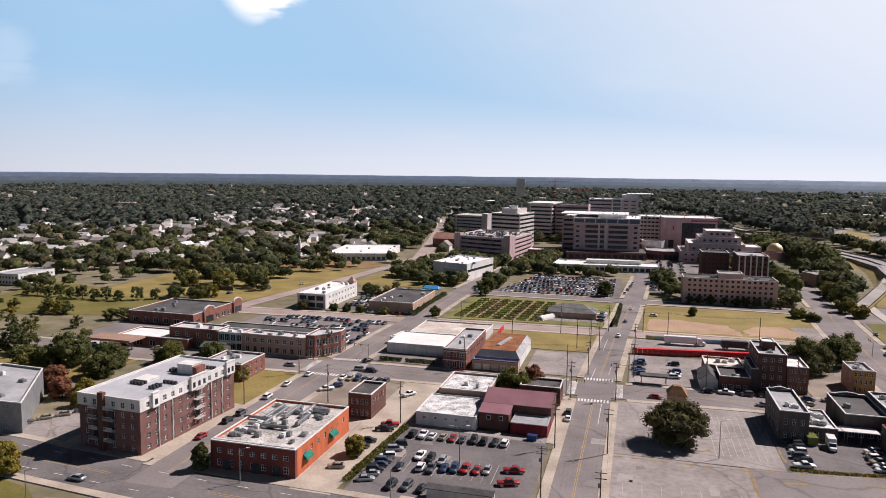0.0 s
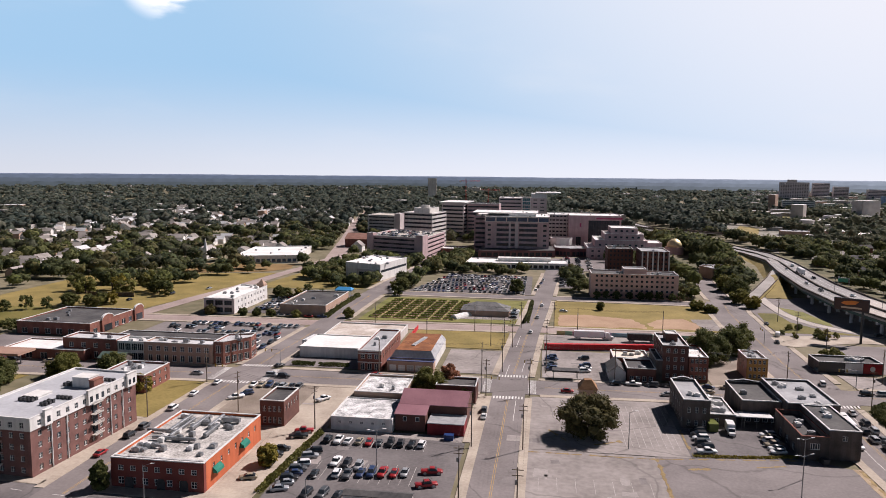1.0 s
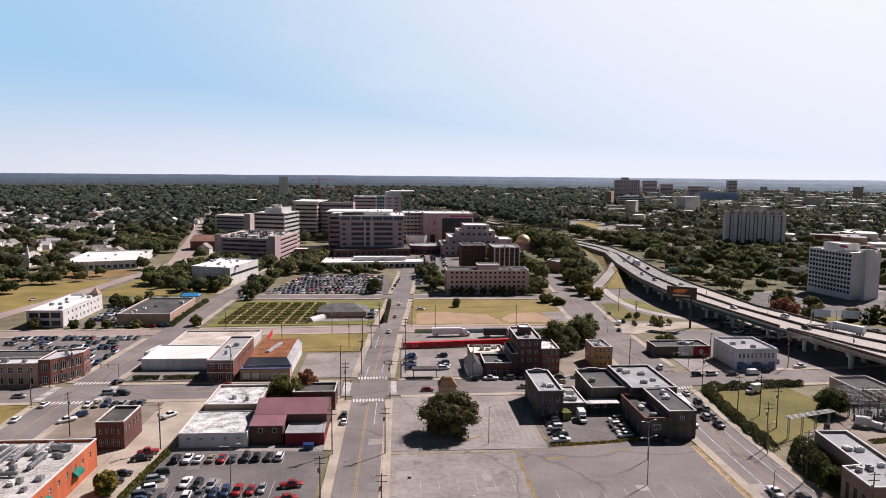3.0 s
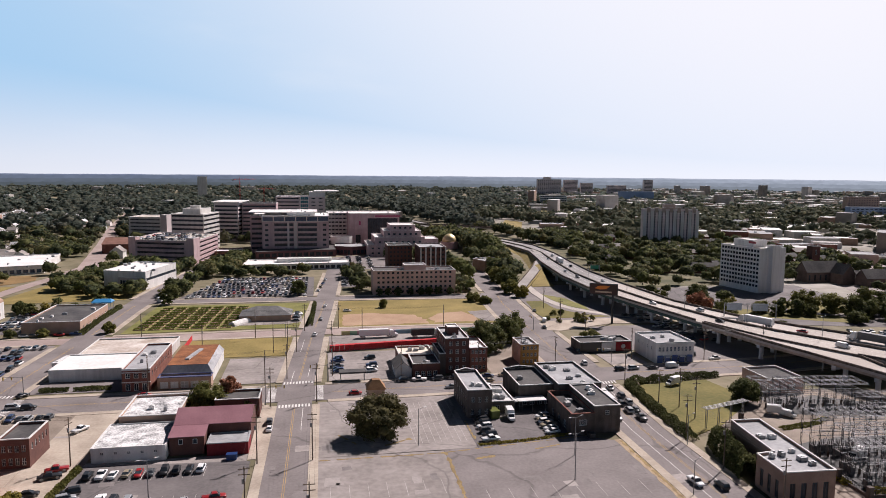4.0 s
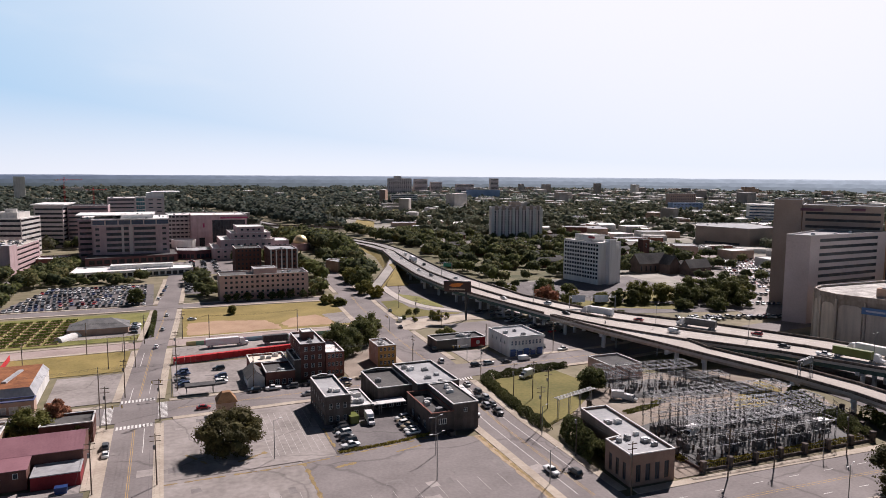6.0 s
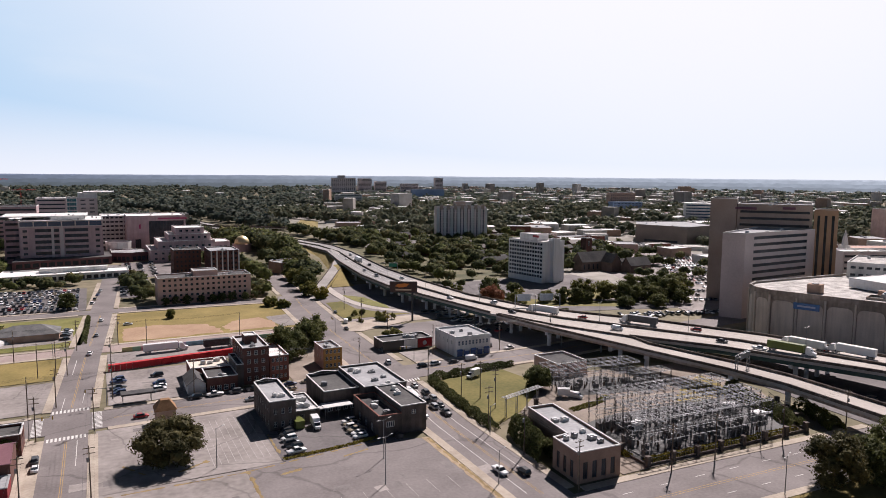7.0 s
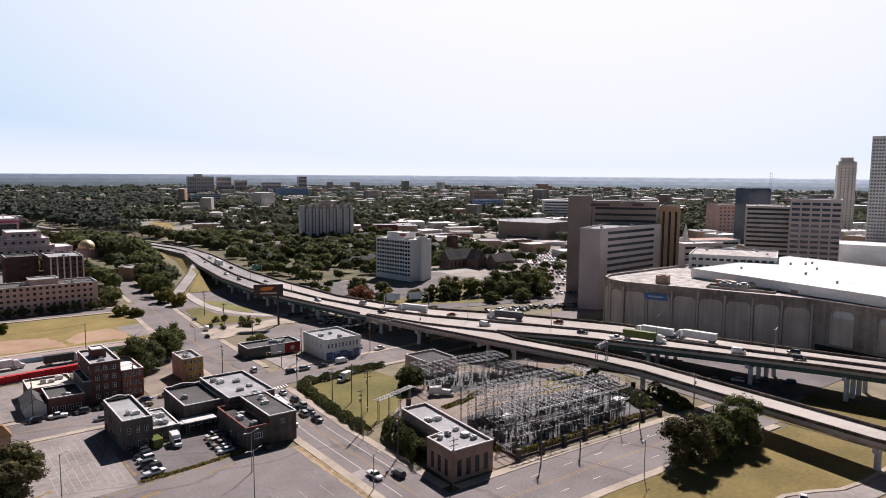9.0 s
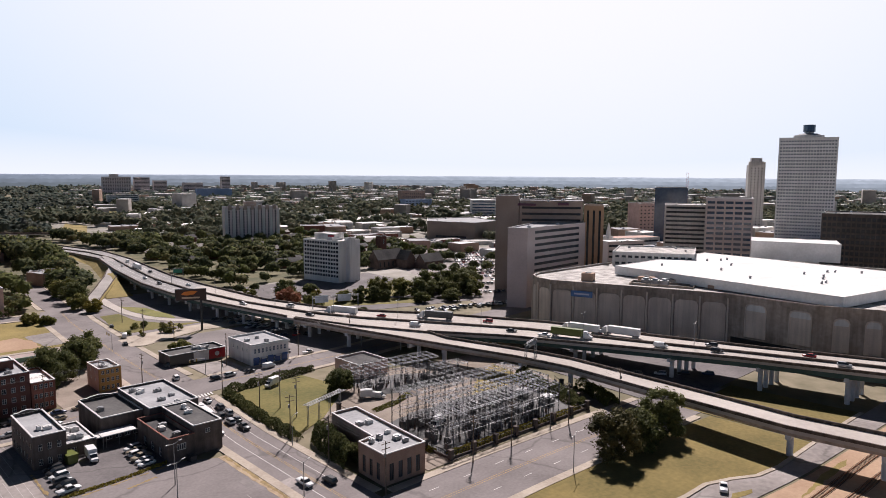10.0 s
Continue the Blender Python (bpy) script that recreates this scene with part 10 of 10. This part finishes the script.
# ---- apartments: roof plant, bays and downpipes ----
AX, AY = -136.0, 166.5
ra = random.Random(77)
for cx, cy, nx, ny in ((-140, 157.5, 4, 2), (-131.5, 155.5, 2, 3), (-131.5, 161.5, 4, 1), (-138, 171.8, 3, 2), (-129.5, 178.5, 3, 1)):
    for i in range(nx):
        for j in range(ny):
            s = Shape()
            x, y = cx + i * 1.25 - AX, cy + j * 1.3 - AY
            s.box(x, y, 15.1, x + .85, y + .85, 15.18)
            s.box(x + .03, y + .03, 15.18, x + .82, y + .82, 16.0)
            s.tube((x + .42, y + .42, 16.0), (x + .42, y + .42, 16.08), .33, n=10)
            part("condenser", s, DARK_METAL, apt, "small dark air conditioner")
for x0, y0, x1, y1, z0, z1, m in ((-134.5, 171.5, -129.0, 176.0, 15.1, 18.0, STUCCO), (-128.9, 171.5, -127.4, 175.6, 15.1, 17.4, BRICK_RED), (-141, 160, -136, 165.5, 15.1, 15.6, STUCCO)):
    s = Shape()
    s.box(x0 - AX, y0 - AY, z0, x1 - AX, y1 - AY, z1)
    s.box(x0 - AX - .12, y0 - AY - .12, z1, x1 - AX + .12, y1 - AY + .12, z1 + .15)
    part("roof_house", s, m, apt)
s = Shape()
s.box(-138.9 - AX, 144.3 - AY, 0, -137.1 - AX, 145.6 - AY, 16.6)
part("stair_pier", s, BRICK_BROWN, apt, "dark brick pier above the roof edge")
for y in (152.4, 158.0, 175.6, 181.0):
    s = Shape()
    s.box(-125.45 - AX, y - .09 - AY, .2, -125.18 - AX, y + .09 - AY, 12.2)
    part("downpipe", s, COPING, apt)
for y0, y1 in ((149.5, 152), (165.5, 172.5), (182.5, 186.5)):
    s = Shape()
    s.box(-125.2 - AX, y0 - AY, 12.25, -124.5 - AX, y1 - AY, 16.4)
    s.box(-125.2 - AX, y0 - .2 - AY, 16.4, -124.3 - AX, y1 + .2 - AY, 16.6)
    part("white_bay", s, STUCCO, apt)
    for k in range(max(1, int((y1 - y0) / 2))):
        c = y0 + (k + .5) * (y1 - y0) / max(1, int((y1 - y0) / 2))
        s = Shape()
        s.box(-124.49 - AX, c - .55 - AY, 13.0, -124.46 - AX, c + .55 - AY, 14.6)
        part("bay_window", s, GLASS, apt)
# ---- shop signs, shop front ----
sh = thing("painted_shop_wall", "black, white and red painted boards on the shop", "sign wall", pose(112, 280.9, 0))
for x0, x1, m in ((0, 9.8, paint("black_mural", (.02, .02, .022))), (10, 16.5, STUCCO), (16.7, 23.6, paint("red_sign", (.35, .02, .025)))):
    s = Shape()
    s.box(x0, -.12, .3, x1, 0, 4.3)
    part("board", s, m, sh)
s = Shape()
s.tube((20.1, -.13, 2.3), (20.1, -.16, 2.3), 1.0, n=14)
part("emblem", s, COPING, sh)
wf = thing("shop_awnings", "blue shop front boards and small awnings of the white building", "awning", pose(137, 259.9, 0))
for i in range(5):
    s = Shape()
    s.box(.6 + i * 3.3, -.1, .2, 3.0 + i * 3.3, 0, 3.0)
    part("shop_front", s, paint("blue_shop_front", (.05, .09, .22)), wf)
    s = Shape()
    s.rings([[(.6 + i * 3.3, -.05, 3.3), (3.0 + i * 3.3, -.05, 3.3), (3.0 + i * 3.3, -.05, 3.2), (.6 + i * 3.3, -.05, 3.2)], [(.6 + i * 3.3, -1.0, 2.7), (3.0 + i * 3.3, -1.0, 2.7), (3.0 + i * 3.3, -1.0, 2.6), (.6 + i * 3.3, -1.0, 2.6)]])
    part("awning", s, COPING if i % 2 else paint("blue_awning", (.06, .12, .30)), wf)
s = Shape()
s.box(-.3, -.35, 7.6, 17.3, .05, 8.3)
for i in range(16):
    s.box(i * 1.1, -.28, 7.2, i * 1.1 + .3, .02, 7.6)
part("bracket_cornice", s, STUCCO, wf)
# low shed at the foot of the parking lot
shed = gabled("shed", "long low shed with a grey metal roof", -43, 142.5, -27, 145.5, 3.0, 3.4, PRECAST, ROOF_DARK, True, .3, "shed")

# ---- painted wall behind the trailer lot ----
mw = thing("mural_wall", "low wall painted in pastel panels behind the trailer lot", "wall", pose(0, 0, 0))
MURAL = [paint("mural_" + n_, c_, .8) for n_, c_ in (("pink", (.50, .24, .30)), ("green", (.26, .42, .28)), ("yellow", (.55, .48, .22)), ("blue", (.25, .38, .46)), ("lilac", (.42, .34, .48)))]
rm = random.Random(9)
mx = 10.0
while mx < 92:
    wd = rm.uniform(2.5, 6)
    s = Shape()
    s.box(mx, 329.0, -.05, mx + wd, 329.3, 1.9)
    part("panel", s, rm.choice(MURAL), mw)
    mx += wd + .02
# ---- porch with a green roof beside the small brick office ----
gabled("green_porch", "dark porch building with a dull green metal roof", -171, 239.5, -161, 246.5, 3.8, 5.4, BRICK_DARK, mat("green_metal_roof", (.055, .085, .07), (.10, .14, .12), big=.4, fine=3, rough=.5), True)
# arched gables on the brick strip mall
for y, w in ((298.5, 9), (325, 8)):
    ped = thing("arched_gable", "brick entrance gable with a white arched cap", "gable", pose(-206.8, y, 0, 0, 0, 90), "gables of the strip mall")
    arc_ = [(math.cos(radians(a)) * w / 2, 5.6 + math.sin(radians(a)) * w * .28) for a in range(0, 181, 15)]
    s = Shape()
    s.rings([[(u, .05, z) for u, z in [(w / 2, 0)] + arc_ + [(-w / 2, 0)]], [(u, -.7, z) for u, z in [(w / 2, 0)] + arc_ + [(-w / 2, 0)]]])
    part("front", s, BRICK_RED, ped)
    s = Shape()
    s.rings([[(u * 1.03, -.8, z + .05), (u * 1.03, .1, z + .05), (u * 1.03, .1, z + .5), (u * 1.03, -.8, z + .5)] for u, z in arc_])
    part("cap", s, COPING, ped)
    s = Shape()
    s.box(-w * .35, -.74, .2, w * .35, -.71, 3.4)
    part("shop_window", s, GLASS, ped)
# low timber wall across the park
tw = thing("timber_wall", "low brown timber retaining wall in the park", "wall", pose(-276, 383, 0, 0, 0, 2.5))
for i in range(12):
    s = Shape()
    s.box(i * 2.5, -.2, -.1, i * 2.5 + 2.4, .2, 2.6 - .1 * (i % 2))
    part("panel", s, BARK, tw)
# dumpsters, awning and green container in the back yard
for x, y, hd, nm, lab, m, d3 in ((54.6, 209.3, 5, "container", "olive green container in the back yard", paint("olive_container", (.13, .15, .03)), (2.6, 6, 2.4)), (79, 186.5, 10, "dumpster", "dark steel dumpster in the yard", DARK_METAL, (1.6, 2, 1.5)),
                              (-24, 187, 0, "dumpster", "blue steel dumpster beside the red shed", paint("blue_dumpster", (.02, .05, .16)), (2.6, 1.6, 1.5)), (60, 232, 0, "dumpster", "dark steel dumpster in the yard", DARK_METAL, (2, 1.6, 1.4))):
    ob = thing(nm, lab, nm, pose(x, y, .06, 0, 0, hd))
    s = Shape()
    s.rings([[(-d3[0] / 2, -d3[1] / 2, 0), (d3[0] / 2, -d3[1] / 2, 0), (d3[0] / 2, d3[1] / 2, 0), (-d3[0] / 2, d3[1] / 2, 0)], [(-d3[0] / 2 - .1, -d3[1] / 2 - .1, d3[2]), (d3[0] / 2 + .1, -d3[1] / 2 - .1, d3[2]), (d3[0] / 2 + .1, d3[1] / 2 + .1, d3[2]), (-d3[0] / 2 - .1, d3[1] / 2 + .1, d3[2])]])
    part("body", s, m, ob)
    s = Shape()
    s.box(-d3[0] / 2 - .14, -d3[1] / 2 - .14, d3[2], d3[0] / 2 + .14, d3[1] / 2 + .14, d3[2] + .12)
    part("lid", s, m, ob)
lc_ = thing("loading_canopy", "long white canopy along the brick garage", "canopy", pose(70, 213.4, 0))
s = Shape()
s.box(-6.2, -2.4, 3.6, 3.4, 2.4, 3.85)
part("canopy_roof", s, COPING, lc_)
for x in (-5.8, -1.4, 3.0):
    s = Shape()
    s.tube((x, -2.2, -.1), (x, -2.2, 3.6), .1, n=6)
    part("post", s, LAMP_METAL, lc_)
yc = thing("loading_canopy", "pale flat canopy over the loading bay", "canopy", pose(62.5, 213.5, 0))
s = Shape()
s.box(-3, -2, 3.4, 3, 2, 3.7)
part("canopy_roof", s, COPING, yc)
for x in (-2.7, 2.7):
    s = Shape()
    s.tube((x, -1.7, -.1), (x, -1.7, 3.4), .1, n=6)
    part("post", s, LAMP_METAL, yc)

# ---- terraces of low flats east of the motorway ----
rt = random.Random(88)
FLATS = [gabled("garden_flats", "low brick row of flats with a grey shingle roof", 262, 600, 290, 609, 5.2, 8.0, BRICK_BROWN, SHINGLE_DARK, True, category="house"),
         gabled("garden_flats", "low brick row of flats with a grey shingle roof", 256, 508, 276, 517, 5.2, 8.0, BRICK_BROWN, SHINGLE, True, category="house")]
for x, y, hd in ((300, 578, 12), (318, 556, -8), (306, 662, 5), (272, 655, 8), (300, 508, -10), (330, 520, 15), (340, 600, 10), (352, 640, 0), (250, 560, 85), (332, 680, 0), (395, 600, -12), (415, 560, 20), (380, 640, 5), (245, 640, 80), (360, 560, 75), (430, 650, -10), (460, 600, 15), (420, 700, 0), (275, 690, 12), (290, 740, -8), (325, 760, 6), (400, 745, -12), (445, 755, 8), (310, 615, 80), (370, 690, 82), (450, 545, 10), (405, 520, -8)):
    copy_thing(rt.choice(FLATS), pose(x, y, 0, 0, 0, hd))
# unreadable sign lettering on the hotels
for x, y, z, hd, w, m in ((290.5, 424.2, 32.0, -80, 6, paint("red_sign_bar", (.30, .03, .04))), (357.5, 299.0, 57.5, -52, 12, paint("plum_sign_bar", (.12, .04, .07))), (372, 280.4, 58.0, -52, 7, paint("plum_sign_bar", (.12, .04, .07)))):
    sg = thing("hotel_sign", "unreadable sign bar on the hotel wall", "sign", pose(x, y, z, 0, 0, hd))
    t_ = Shape()
    t_.box(-w / 2, -1.1, 0, w / 2, -.6, 1.5)
    part("letter_bar", t_, m, sg)

# ---- roof well with cooling towers on the hall ----
well = thing("roof_well", "dark sunken plant well with cooling towers on the hall roof", "plant well", pose(316, 178, 23.85, 0, 0, -70))
t_ = Shape()
t_.box(-15, -4.5, 0, 15, 4.5, .12)
part("well_floor", t_, ROOF_DARK, well)
for x0, y0, x1, y1 in ((-15.2, -4.7, 15.2, -4.4), (-15.2, 4.4, 15.2, 4.7), (-15.2, -4.4, -14.9, 4.4), (14.9, -4.4, 15.2, 4.4)):
    t_ = Shape()
    t_.box(x0, y0, 0, x1, y1, 1.0)
    part("curb", t_, HALL_CONCRETE, well)
for x in (-8, -3.5, 1):
    t_ = Shape()
    t_.box(x - 1.9, -1.9, .1, x + 1.9, 1.9, 2.6)
    t_.tube((x, 0, 2.6), (x, 0, 3.4), 1.5, 1.35, 14)
    part("cooling_tower", t_, STEEL, well)
# ---- corner kerb returns and traffic signals ----
for x, y, hd in ((-120.5, 229.5, 0), (-101.5, 254, 180), (-18.3, 231, 0), (2.5, 254.5, 180), (89, 238, 0), (118.5, 262.5, 180), (-16, 327, 0), (105, 326, 90)):
    sg = thing("traffic_signal", "traffic signal on a tall steel mast with arm", "traffic signal", pose(x, y, .1, 0, 0, hd), "traffic signals")
    t_ = Shape()
    t_.tube((0, 0, 0), (0, 0, 6.6), .14, .10, 8)
    part("mast", t_, LAMP_METAL, sg)
    t_ = Shape()
    t_.tube((0, 0, 6.2), (6.5, 0, 6.6), .09, .06, 6)
    part("arm", t_, LAMP_METAL, sg)
    for xx in (3.5, 6.2):
        t_ = Shape()
        t_.box(xx - .18, -.2, 5.5, xx + .18, .2, 6.55)
        part("signal_head", t_, paint("signal_yellow", (.35, .22, .03)), sg)
